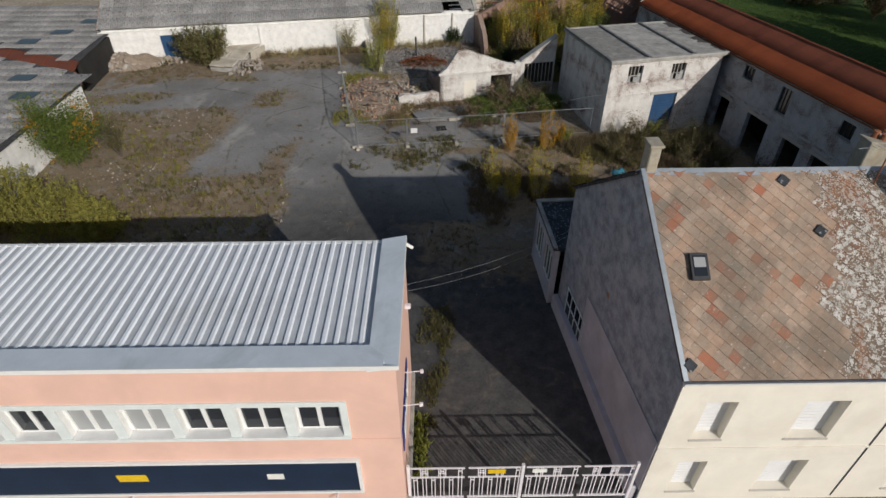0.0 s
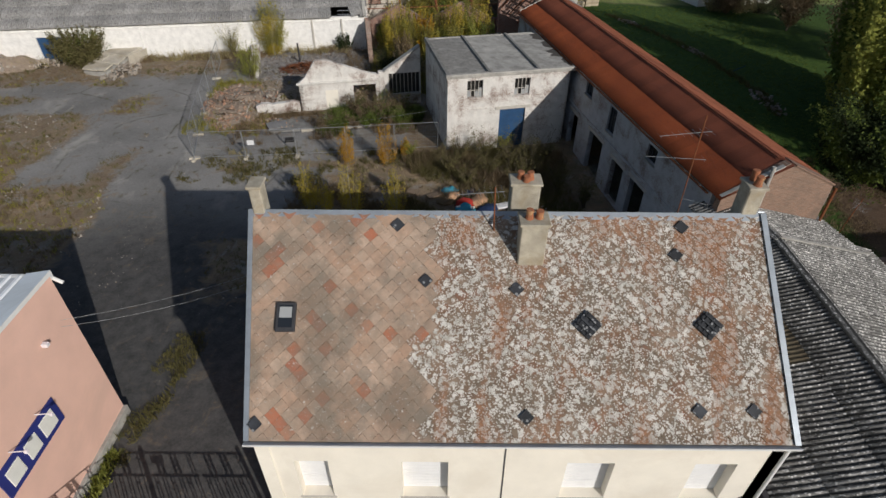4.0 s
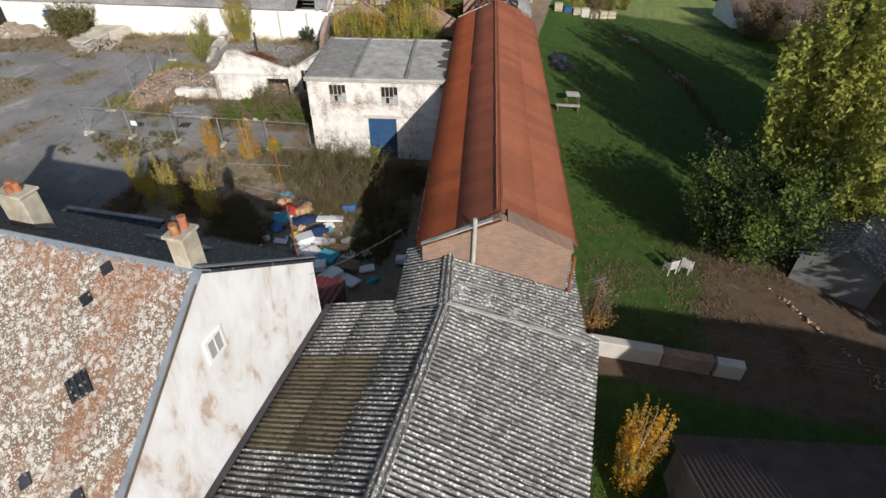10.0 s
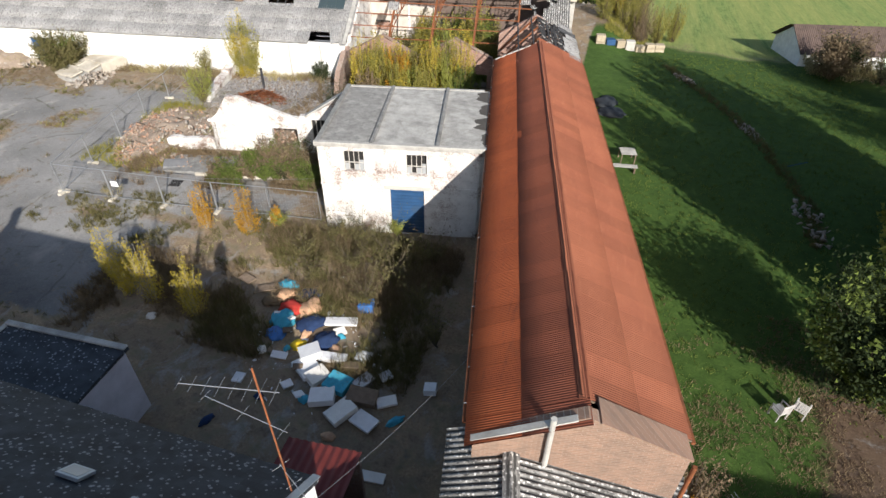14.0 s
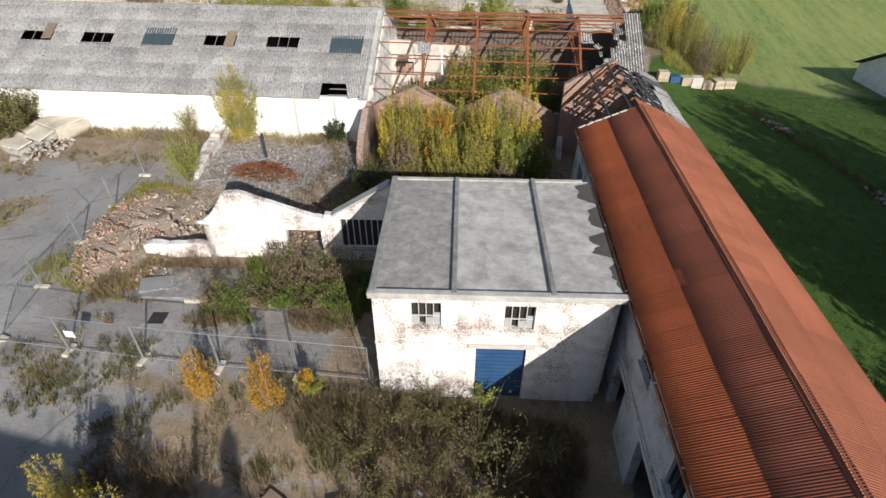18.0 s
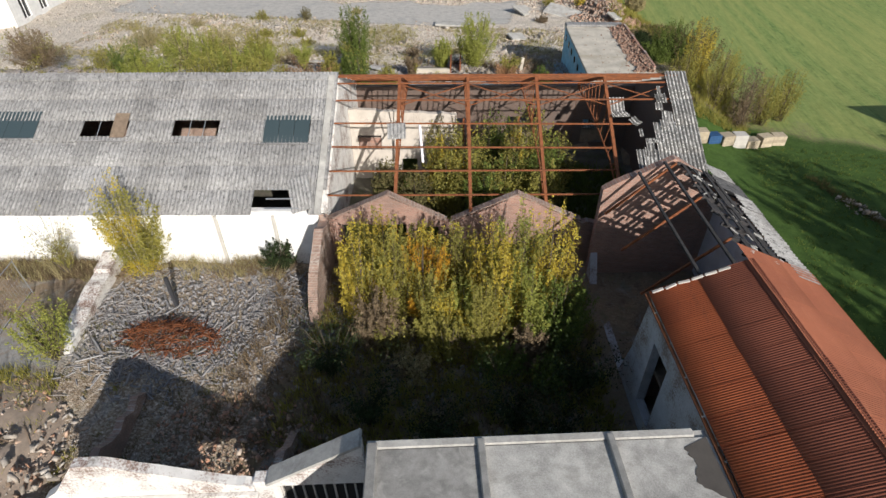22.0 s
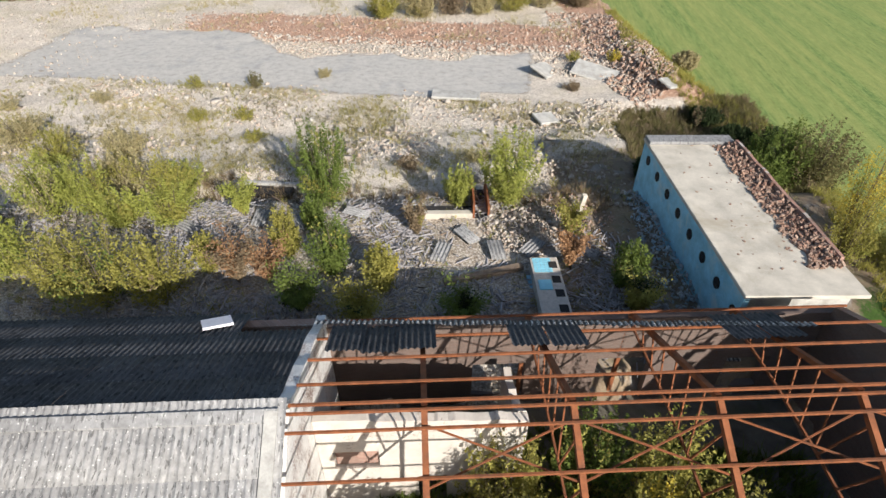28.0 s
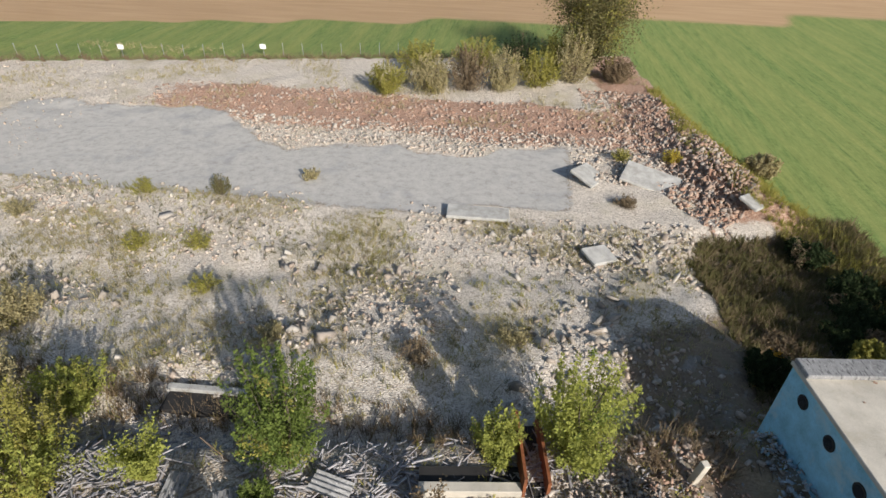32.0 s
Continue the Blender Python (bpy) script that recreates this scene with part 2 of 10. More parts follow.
def m_brick(name, brick=(0.33, 0.15, 0.10), mortar=(0.42, 0.38, 0.33), wash=None, amount=0.5, sx=0.23, sz=0.075):
    """Weathered brickwork at its true size; wash: the remains of a coat of paint or render over it."""
    n = Nodes(name)
    o = n.coords("Object")
    sep = n.node("ShaderNodeSeparateXYZ", Vector=o)
    flat = n.node("ShaderNodeCombineXYZ", X=n.math("ADD", sep.outputs[0], sep.outputs[1]), Y=sep.outputs[2]).outputs[0]
    b = n.t.nodes.new("ShaderNodeTexBrick")
    n.put(b.inputs["Vector"], flat)
    for k, v in (("Scale", 1.0), ("Mortar Size", 0.006), ("Mortar Smooth", 0.3), ("Brick Width", sx), ("Row Height", sz), ("Bias", 0.0)):
        b.inputs[k].default_value = v
    n.put(b.inputs["Color1"], brick)
    n.put(b.inputs["Color2"], tuple(c * 0.62 for c in brick))
    n.put(b.inputs["Mortar"], mortar)
    big = n.noise(o, 0.7, 6, 0.65)
    fine = n.noise(o, 14, 5, 0.7)
    col = n.mix(n.math("MULTIPLY", fine, 0.5), b.outputs[0], (0.30, 0.24, 0.20))
    col = n.mix(n.ramp(big, ((0.45, 0.0), (0.7, 0.55))), col, (0.12, 0.10, 0.085))
    if wash:
        k = n.math("ADD", n.math("MULTIPLY", big, 0.55), n.math("MULTIPLY", fine, 0.45))
        coat = n.ramp(n.noise(o, 2.2, 5, 0.6), ((0.3, tuple(c * 0.8 for c in wash)), (0.65, wash)))
        inv = n.ramp(k, ((0.36 + 0.3 * amount - 0.05, 0.0), (0.36 + 0.3 * amount + 0.05, 1.0)))
        col = n.mix(inv, coat, col)
    n.bump(n.math("ADD", b.outputs["Fac"], fine), 0.5, -0.008)
    return n.done(col, 0.92)


def m_mixed(name, colours, scale=5.0, rough=0.95):
    """Broken pieces of several kinds: each piece takes one of the colours, with stains and grain over it."""
    n = Nodes(name)
    p = n.place()
    k = len(colours)
    col = n.ramp(n.rand(), tuple((i / (k - 1), c) for i, c in enumerate(colours)))
    f = n.math("ADD", n.math("MULTIPLY", n.noise(p, scale, 5, 0.6), 0.6), n.math("MULTIPLY", n.noise(p, 40, 3, 0.6), 0.4))
    col = n.mix(1.0, col, n.ramp(f, ((0.3, 0.62), (0.68, 1.1))), "MULTIPLY")
    n.bump(f, 0.4, 0.01)
    return n.done(col, rough)


def m_slate():
    n = Nodes("old_slate")
    p = n.place()
    col = n.ramp(n.noise(p, 1.8, 5, 0.6), ((0.35, (0.022, 0.025, 0.03)), (0.65, (0.05, 0.055, 0.065))))
    col = n.mix(1.0, col, n.ramp(n.rand(), ((0.0, 0.55), (1.0, 1.0))), "MULTIPLY")
    fleck = n.ramp(n.math("SUBTRACT", n.voronoi(p, 7.0), n.math("MULTIPLY", n.noise(p, 1.3, 4, 0.6), 0.42)), ((0.0, 0.7), (0.05, 0.0)))
    col = n.mix(fleck, col, (0.30, 0.31, 0.32))
    n.bump(n.noise(p, 20, 4, 0.6), 0.3, 0.01)
    return n.done(col, 0.65)


M = {}
M["pink"] = plain("pink_render", (0.80, 0.52, 0.42), 0.10, 0.8, 0.9, fine=60, bump=0.15, dirt=(0.71, 0.47, 0.38))
M["white_trim"] = plain("white_trim", (0.78, 0.78, 0.76), 0.10, 3, 0.6)
M["sage_trim"] = plain("pale_sage_trim", (0.72, 0.77, 0.75), 0.12, 3, 0.7)
M["navy"] = plain("navy_panel", (0.012, 0.026, 0.055), 0.3, 1.2, 0.5)
M["navy_sign"] = plain("navy_sign", (0.03, 0.04, 0.20), 0.2, 2, 0.5)
M["sign_white"] = plain("sign_white", (0.80, 0.80, 0.74), 0.08, 5, 0.5)
M["yellow"] = plain("yellow_sheet", (0.75, 0.50, 0.02), 0.15, 6, 0.6)
M["zinc_cap"] = plain("coated_metal_cap", (0.74, 0.80, 0.84), 0.10, 1.3, 0.5, 0.0, dirt=(0.58, 0.62, 0.64))
# Roof metal between the ribs, in a darker grey than the ribs.
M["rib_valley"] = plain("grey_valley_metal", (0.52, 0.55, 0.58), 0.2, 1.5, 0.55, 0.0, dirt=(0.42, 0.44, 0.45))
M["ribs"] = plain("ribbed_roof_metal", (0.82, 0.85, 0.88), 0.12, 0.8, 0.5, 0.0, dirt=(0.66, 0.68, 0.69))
M["cream"] = plain("cream_render", (0.82, 0.77, 0.67), 0.10, 0.9, 0.9, dirt=(0.72, 0.66, 0.56))
M["stone_trim"] = plain("stone_trim", (0.50, 0.47, 0.42), 0.15, 3, 0.85)
M["shutter_white"] = plain("white_shutter", (0.80, 0.80, 0.80), 0.06, 3, 0.55)
# Grey render with a blue cast for the left gable and back wall.
M["dark_render"] = plain("blue_grey_render", (0.36, 0.38, 0.42), 0.55, 2.4, 0.95, fine=14, bump=0.5, dirt=(0.48, 0.48, 0.49))
M["lilac_render"] = plain("old_grey_render", (0.52, 0.50, 0.53), 0.25, 1.2, 0.9, dirt=(0.40, 0.38, 0.40))
M["zinc"] = plain("zinc", (0.36, 0.40, 0.44), 0.25, 2, 0.45, 0.5)
M["brown_roof"] = plain("brown_felt_roof", (0.12, 0.085, 0.07), 0.35, 1.5, 0.9, dirt=(0.07, 0.05, 0.045))
M["slate"] = m_slate()
M["pot"] = plain("clay_pot", (0.36, 0.14, 0.07), 0.35, 6, 0.85, dirt=(0.45, 0.33, 0.16))
M["chimney"] = plain("cement_render", (0.43, 0.39, 0.31), 0.4, 2.6, 0.95, dirt=(0.30, 0.24, 0.15))
M["white_gable"] = None
M["glass"] = None
M["concrete"] = plain("weathered_concrete", (0.42, 0.405, 0.37), 0.42, 1.6, 0.95, fine=14, bump=0.5, dirt=(0.25, 0.235, 0.205))
M["roof_cement"] = plain("stained_roof_cement", (0.43, 0.415, 0.38), 0.5, 1.5, 0.95, fine=24, bump=0.6, dirt=(0.20, 0.19, 0.165))
M["roof_dirty"] = plain("grimy_roof_cement", (0.27, 0.26, 0.24), 0.4, 4.0, 0.95, fine=30, bump=0.6, dirt=(0.40, 0.385, 0.35))
M["dark_concrete"] = plain("dark_concrete", (0.20, 0.20, 0.20), 0.3, 1.0, 0.95, dirt=(0.10, 0.10, 0.10))
M["felt"] = plain("roofing_felt", (0.06, 0.055, 0.06), 0.4, 2, 0.9)
M["blue_door"] = plain("blue_painted_wood", (0.025, 0.075, 0.17), 0.25, 2, 0.6, dirt=(0.05, 0.08, 0.12))
# Mossy floor, kept dark for the front wall's shadow across it.
M["dark_floor"] = plain("shaded_mossy_floor", (0.15, 0.135, 0.105), 0.5, 1.6, 0.95, dirt=(0.09, 0.10, 0.05))
M["dark"] = plain("dark_interior", (0.03, 0.028, 0.026), 0.4, 1, 0.95)
M["iron"] = plain("dark_iron", (0.06, 0.06, 0.065), 0.3, 6, 0.6, 0.3)
M["galv"] = plain("galvanised_steel", (0.38, 0.39, 0.40), 0.2, 6, 0.5, 0.6)
M["pale_stone"] = plain("pale_broken_mortar", (0.55, 0.50, 0.44), 0.35, 4, 0.95)
M["rust_steel"] = plain("rusty_steel", (0.24, 0.085, 0.035), 0.45, 4, 0.85, 0.1, dirt=(0.13, 0.06, 0.035))
M["white_steel"] = plain("white_painted_steel", (0.78, 0.74, 0.76), 0.12, 5, 0.55)
M["wood"] = plain("grey_wood", (0.23, 0.17, 0.12), 0.4, 5, 0.9, per=0.4)
M["charred"] = plain("charred_wood", (0.045, 0.042, 0.042), 0.5, 4, 0.9)
M["bark"] = plain("bark", (0.12, 0.095, 0.07), 0.4, 9, 0.95)
M["birch"] = plain("pale_bark", (0.34, 0.31, 0.26), 0.4, 7, 0.9)
M["brick"] = m_brick("old_brick", (0.40, 0.20, 0.14), (0.46, 0.41, 0.36))
# Sooty brick, darkened further to stand for the dark inside of the hall.
M["brick_soot_shade"] = m_brick("sooty_shaded_brick", (0.115, 0.066, 0.05), (0.13, 0.115, 0.10))
M["brick_brown"] = m_brick("brown_gable_brick", (0.28, 0.155, 0.10), (0.34, 0.27, 0.21))
M["brick_pale"] = m_brick("pale_old_brick", (0.36, 0.22, 0.16), wash=(0.56, 0.52, 0.46), amount=0.15)
M["whitewash"] = m_brick("whitewashed_brick", wash=(0.74, 0.715, 0.67), amount=0.64)
M["whitewash_hall"] = m_brick("white_painted_hall_brick", wash=(0.88, 0.865, 0.83), amount=0.95)
M["cream_wash"] = m_brick("grimy_cream_wash", (0.30, 0.18, 0.13), wash=(0.58, 0.52, 0.45), amount=0.8)
M["greywash"] = m_brick("grey_washed_wall", (0.30, 0.2, 0.16), wash=(0.50, 0.51, 0.53), amount=0.6)


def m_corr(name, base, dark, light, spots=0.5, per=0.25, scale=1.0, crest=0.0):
    """Old fibre cement: grey with lichen spots and dark weathering; crest paints shade into the wave valleys."""
    n = Nodes(name)
    o = n.place()
    big = n.noise(o, 0.35 * scale, 6, 0.6)
    mid = n.noise(o, 5 * scale, 5, 0.65)
    col = n.ramp(n.math("ADD", n.math("MULTIPLY", big, 0.5), n.math("MULTIPLY", mid, 0.5)), ((0.36, dark), (0.6, base)))
    v = n.voronoi(o, 9 * scale)
    thr = n.math("MULTIPLY", n.noise(o, 1.5 * scale, 4, 0.6), 0.5 * spots)
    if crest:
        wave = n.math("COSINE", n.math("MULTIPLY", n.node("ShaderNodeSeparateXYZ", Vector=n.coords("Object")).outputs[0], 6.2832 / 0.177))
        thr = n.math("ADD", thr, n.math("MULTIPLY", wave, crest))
        # Shade painted into the wave valleys, broken by noise; lichen gathers on crests.
        moss_or_shade = n.ramp(n.math("SUBTRACT", n.math("MULTIPLY", n.noise(o, 2.6, 5, 0.65), 0.9), n.math("MULTIPLY", wave, 0.3)), ((0.42, 0.0), (0.6, 0.92)))
        col = n.mix(moss_or_shade, col, tuple(c * 0.5 for c in dark))
    lic = n.ramp(n.math("SUBTRACT", v, thr), ((0.0, 1.0), (0.06, 0.0)))
    col = n.mix(lic, col, light)
    r = n.rand()
    loc = n.t.nodes.new("ShaderNodeVectorMath")
    n.put(loc.inputs[0], n.coords("Object"))
    n.put(loc.inputs[1], n.node("ShaderNodeCombineXYZ", X=n.math("MULTIPLY", r, 91.0), Y=n.math("MULTIPLY", r, 37.0)).outputs[0])
    dash = n.ramp(n.noise(n.scale(loc.outputs[0], (5.65, 1.6, 1)), 2.4, 3, 0.6), ((0.57, 0.0), (0.61, 0.85)))
    col = n.mix(dash, col, tuple(c * 0.55 for c in dark))
    pale = n.ramp(n.noise(n.scale(loc.outputs[0], (5.65, 1.2, 1)), 2.2, 3, 0.6), ((0.585, 0.0), (0.66, 0.35)))
    col = n.mix(pale, col, light)
    col = n.mix(1.0, col, n.ramp(r, ((0.0, 1 - per), (1.0, 1.0))), "MULTIPLY")
    n.bump(n.math("ADD", mid, lic), 0.3, 0.01)
    return n.done(col, 0.92)


M["corr_grey"] = m_corr("old_fibre_cement", (0.33, 0.325, 0.315), (0.18, 0.175, 0.17), (0.56, 0.55, 0.52), 0.4)
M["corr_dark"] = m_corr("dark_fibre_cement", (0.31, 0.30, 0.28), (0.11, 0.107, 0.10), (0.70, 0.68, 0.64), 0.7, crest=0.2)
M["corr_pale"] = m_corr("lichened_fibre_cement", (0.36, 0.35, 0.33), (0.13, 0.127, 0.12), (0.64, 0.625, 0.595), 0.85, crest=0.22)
# Copy of the old grey sheet with the back slope's shade in its colour.
M["corr_back"] = m_corr("shaded_old_fibre_cement", (0.10, 0.10, 0.103), (0.05, 0.05, 0.052), (0.24, 0.24, 0.235), 0.3)
M["corr_brown"] = m_corr("brown_translucent_sheet", (0.16, 0.13, 0.085), (0.09, 0.075, 0.05), (0.3, 0.28, 0.22), 0.15)


def m_rust(name, base, dark, streak):
    n = Nodes(name)
    o = n.place()
    big = n.noise(o, 0.5, 6, 0.6)
    fine = n.noise(o, 12, 5, 0.7)
    k = n.math("ADD", n.math("MULTIPLY", big, 0.6), n.math("MULTIPLY", fine, 0.4))
    col = n.ramp(k, ((0.36, dark), (0.58, base)))
    st = n.ramp(n.noise(n.scale(o, (4, 0.6, 0.6)), 2.0, 5, 0.6), ((0.56, 0.0), (0.72, 0.6)))
    col = n.mix(st, col, streak)
    col = n.mix(1.0, col, n.ramp(n.rand(), ((0.0, 0.78), (1.0, 1.0))), "MULTIPLY")
    n.bump(fine, 0.25, 0.006)
    return n.done(col, 0.8, 0.15)


M["rust_roof"] = m_rust("rusty_orange_sheet", (0.36, 0.092, 0.032), (0.26, 0.063, 0.025), (0.19, 0.055, 0.03))
M["rust_dark"] = m_rust("rusty_brown_sheet", (0.25, 0.078, 0.042), (0.19, 0.06, 0.036), (0.27, 0.08, 0.038))
M["rust_pale"] = m_rust("rusty_pale_sheet", (0.30, 0.105, 0.056), (0.24, 0.08, 0.044), (0.34, 0.13, 0.07))


def m_tile(name, moss_or_shade):
    """Clay and cement roof tiles; moss: how far pale lichen has spread over them."""
    n = Nodes(name)
    o = n.place()
    r = n.rand()
    col = n.ramp(r, ((0.0, (0.40, 0.30, 0.225)), (0.3, (0.50, 0.37, 0.28)), (0.55, (0.44, 0.30, 0.215)), (0.78, (0.36, 0.29, 0.23)), (0.91, (0.44, 0.29, 0.20)), (0.93, (0.42, 0.17, 0.10)), (1.0, (0.40, 0.14, 0.08))))
    ring = n.ramp(n.noise(o, 6.5, 4, 0.7), ((0.44, 0.0), (0.62, 0.45)))
    col = n.mix(ring, col, (0.27, 0.22, 0.17))
    soot = n.ramp(n.noise(o, 0.55, 5, 0.6), ((0.42, 0.0), (0.58, 0.72)))
    col = n.mix(soot, col, (0.17, 0.15, 0.12))
    col = n.mix(n.ramp(n.noise(o, 1.7, 5, 0.65), ((0.45, 0.0), (0.62, 0.6 if moss_or_shade > 0.3 else 0.15))), col, (0.30, 0.13, 0.06))
    if moss_or_shade > 0.3:
        col = n.mix(n.ramp(n.noise(o, 0.9, 5, 0.6), ((0.36, 0.85), (0.62, 0.4))), col, (0.15, 0.115, 0.085))
    v = n.voronoi(n.mix(0.25, o, n.noise(o, 7, 4, 0.7, 0.0, "Color")), 8.5)
    nz = n.noise(o, 2.1, 6, 0.75)
    lic = n.ramp(n.math("SUBTRACT", v, n.math("MULTIPLY", nz, moss_or_shade)), ((0.0, 1.0), (0.09, 0.0)))
    lic = n.math("MULTIPLY", lic, n.ramp(n.noise(o, 30, 3, 0.6), ((0.30, 0.0), (0.46, 1.0))))
    small = n.ramp(n.math("SUBTRACT", n.voronoi(o, 17), n.math("MULTIPLY", n.noise(o, 1.1, 5, 0.7), moss_or_shade * 0.8)), ((0.0, 0.9), (0.1, 0.0)))
    lic = n.math("MAXIMUM", lic, small)
    if moss_or_shade > 0.3:
        bare = n.ramp(n.noise(n.scale(o, (0.9, 0.22, 0.22)), 1.4, 5, 0.65, 0.6), ((0.5, 0.0), (0.62, 0.75)))
        col = n.mix(bare, col, n.ramp(n.noise(o, 9, 4, 0.6), ((0.35, (0.20, 0.10, 0.055)), (0.65, (0.36, 0.17, 0.09)))))
        lic = n.math("MULTIPLY", lic, n.math("SUBTRACT", 1.0, n.math("MULTIPLY", bare, 0.75)))
    pale = n.ramp(n.noise(o, 4, 4, 0.6), ((0.35, (0.43, 0.41, 0.365)), (0.6, (0.67, 0.645, 0.60))))
    col = n.mix(lic, col, pale)
    n.bump(n.math("ADD", n.noise(o, 25, 4, 0.7), lic), 0.5, 0.02)
    return n.done(col, 0.92)


M["tile_clean"] = m_tile("clay_tile", 0.12)
M["tile_moss"] = m_tile("lichened_clay_tile", 0.76)


def m_gable():
    n = Nodes("peeling_white_render")
    o = n.place()
    k = n.noise(n.scale(o, (1, 1, 0.45)), 1.3, 7, 0.65, 0.5)
    col = n.ramp(k, ((0.33, (0.50, 0.37, 0.29)), (0.43, (0.70, 0.68, 0.655)), (0.58, (0.78, 0.785, 0.785))))
    col = n.mix(n.ramp(n.noise(o, 0.6, 4, 0.6), ((0.52, 0.0), (0.72, 0.4))), col, (0.52, 0.49, 0.47))
    n.bump(k, 0.3, 0.02)
    return n.done(col, 0.9)


M["white_gable"] = m_gable()


def m_glass(name, tint, rough=0.08):
    n = Nodes(name)
    n.bump(n.noise(n.place(), 2.0, 2), 0.05, 0.01)
    return n.done(tint, rough, 0.0, 0.6)


M["glass"] = m_glass("dark_window_glass", (0.02, 0.024, 0.03))
M["pale_glass"] = m_glass("pale_window_glass", (0.35, 0.36, 0.36), 0.25)


def m_leaf(name, a, b, c, trans=0.42):
    """Leaves in three tints, some light passing through."""
    n = Nodes(name)
    r = n.rand()
    col = n.ramp(r, ((0.0, a), (0.5, b), (1.0, c)))
    col = n.mix(1.0, col, n.ramp(n.noise(n.place(), 1.2, 3), ((0.3, 0.74), (0.7, 1.0))), "MULTIPLY")
    n.done(col, 0.8, 0.0, 0.12)
    tr = n.node("ShaderNodeBsdfTranslucent", Color=col)
    mx = n.node("ShaderNodeMixShader")
    mx.inputs[0].default_value = trans
    out = n.t.nodes["Material Output"]
    n.t.links.new(n.bsdf.outputs[0], mx.inputs[1])
    n.t.links.new(tr.outputs[0], mx.inputs[2])
    n.t.links.new(mx.outputs[0], out.inputs["Surface"])
    return n.mat


M["leaf_yellow"] = m_leaf("yellow_autumn_leaves", (0.56, 0.42, 0.05), (0.64, 0.51, 0.09), (0.48, 0.40, 0.08))
M["leaf_orange"] = m_leaf("orange_autumn_leaves", (0.60, 0.31, 0.03), (0.62, 0.38, 0.05), (0.48, 0.22, 0.03))
M["leaf_olive"] = m_leaf("olive_leaves", (0.36, 0.33, 0.08), (0.43, 0.39, 0.105), (0.27, 0.26, 0.065))
M["leaf_green"] = m_leaf("green_leaves", (0.15, 0.20, 0.045), (0.21, 0.265, 0.065), (0.105, 0.145, 0.035))
M["leaf_bright"] = m_leaf("bright_green_leaves", (0.36, 0.38, 0.09), (0.44, 0.45, 0.11), (0.27, 0.30, 0.07))
M["leaf_dark"] = m_leaf("dark_green_leaves", (0.030, 0.046, 0.017), (0.044, 0.063, 0.023), (0.024, 0.036, 0.014), 0.22)
M["leaf_brown"] = m_leaf("withered_stems", (0.25, 0.18, 0.11), (0.19, 0.14, 0.085), (0.30, 0.23, 0.14), 0.2)
M["leaf_straw"] = m_leaf("dry_straw_stems", (0.52, 0.45, 0.24), (0.44, 0.37, 0.20), (0.35, 0.31, 0.15), 0.35)
M["leaf_rust"] = m_leaf("rusty_withered_leaves", (0.40, 0.22, 0.11), (0.47, 0.28, 0.15), (0.30, 0.17, 0.09), 0.3)
M["leaf_weed"] = m_leaf("olive_brown_weeds", (0.15, 0.135, 0.055), (0.20, 0.17, 0.075), (0.12, 0.125, 0.045), 0.25)

# ---- the ground ----
TURN_A = radians(10.5)
CA, SA = math.cos(TURN_A), math.sin(TURN_A)
CH, SH = math.cos(radians(9.6)), math.sin(radians(9.6))
V_KNOTS = ((-400, 0), (28, 0), (34, 0.35), (54, 1.0), (64, 1.6), (68.5, 2.3), (77.5, 2.3), (78.2, 1.0), (82, 1.4), (90, 0.1), (130, 0.0), (900, 0.0))


def uv(x, y):
    return x * CA + y * SA, -x * SA + y * CA


def ramp_at(k, v):
    for a, b in zip(k, k[1:]):
        if v <= b[0]:
            return lerp(a[1], b[1], (v - a[0]) / (b[0] - a[0]))
    return k[-1][1]


EDGE = ((-100, 26.5), (60, 26.5), (80, 28.6), (94, 28.2), (99, 26.4), (103.5, 24.3), (109, 22.9), (115, 21.6), (121, 20.3), (131, 19.0), (400, 19.0))


def field_edge(y):
    """x at which the rubble ends and the green field begins."""
    return ramp_at(EDGE, y)


def dark_bank(x, y):
    """Share of the weedy hollow behind the blue building, shade painted as dark soil."""
    n = 0.8 * noise.noise(Vector((x * 0.3, y * 0.3, 2)))
    return smooth(15.5, 18.0, x + n) * smooth(82.5, 84.5, y + n) * (1 - smooth(97.0, 99.5, y - 0.45 * (x - 20) + n))


def gz(x, y):
    u, v = uv(x, y)
    h = ramp_at(V_KNOTS, v)
    if v > 50:
        side = smooth(field_edge(y) - 3.5, field_edge(y) + 0.5, x)
        h = lerp(h, lerp(1.0, 0.0, smooth(60, 95, y)), side)
    hx, hy = (x - 4.45) * CH + (y - 55.45) * SH, -(x - 4.45) * SH + (y - 55.45) * CH
    if -33 < hx < 17.5 and 0.2 < hy < 11.9:
        return 0.55
    rough = 0.0
    if 20 < y < 130 and x < field_edge(y):
        rough = 0.05
        if v > 66:
            rough = 0.22 * smooth(66, 69, v)
            if -38 < x < 10.5 and 97 < y < 108:
                rough = 0.04
        h -= 0.8 * dark_bank(x, y) * (1 - smooth(field_edge(y) - 2.5, field_edge(y), x))
        d = field_edge(y) - x
        h += 0.9 * smooth(99.5, 102.5, y) * (1 - smooth(119, 123, y)) * smooth(0.0, 1.6, d) * (1 - smooth(2.4, 6.0, d))
    return h + rough * (noise.noise(Vector((x * 0.45, y * 0.45, 0))) + 0.5 * noise.noise(Vector((x * 1.3, y * 1.3, 5))))


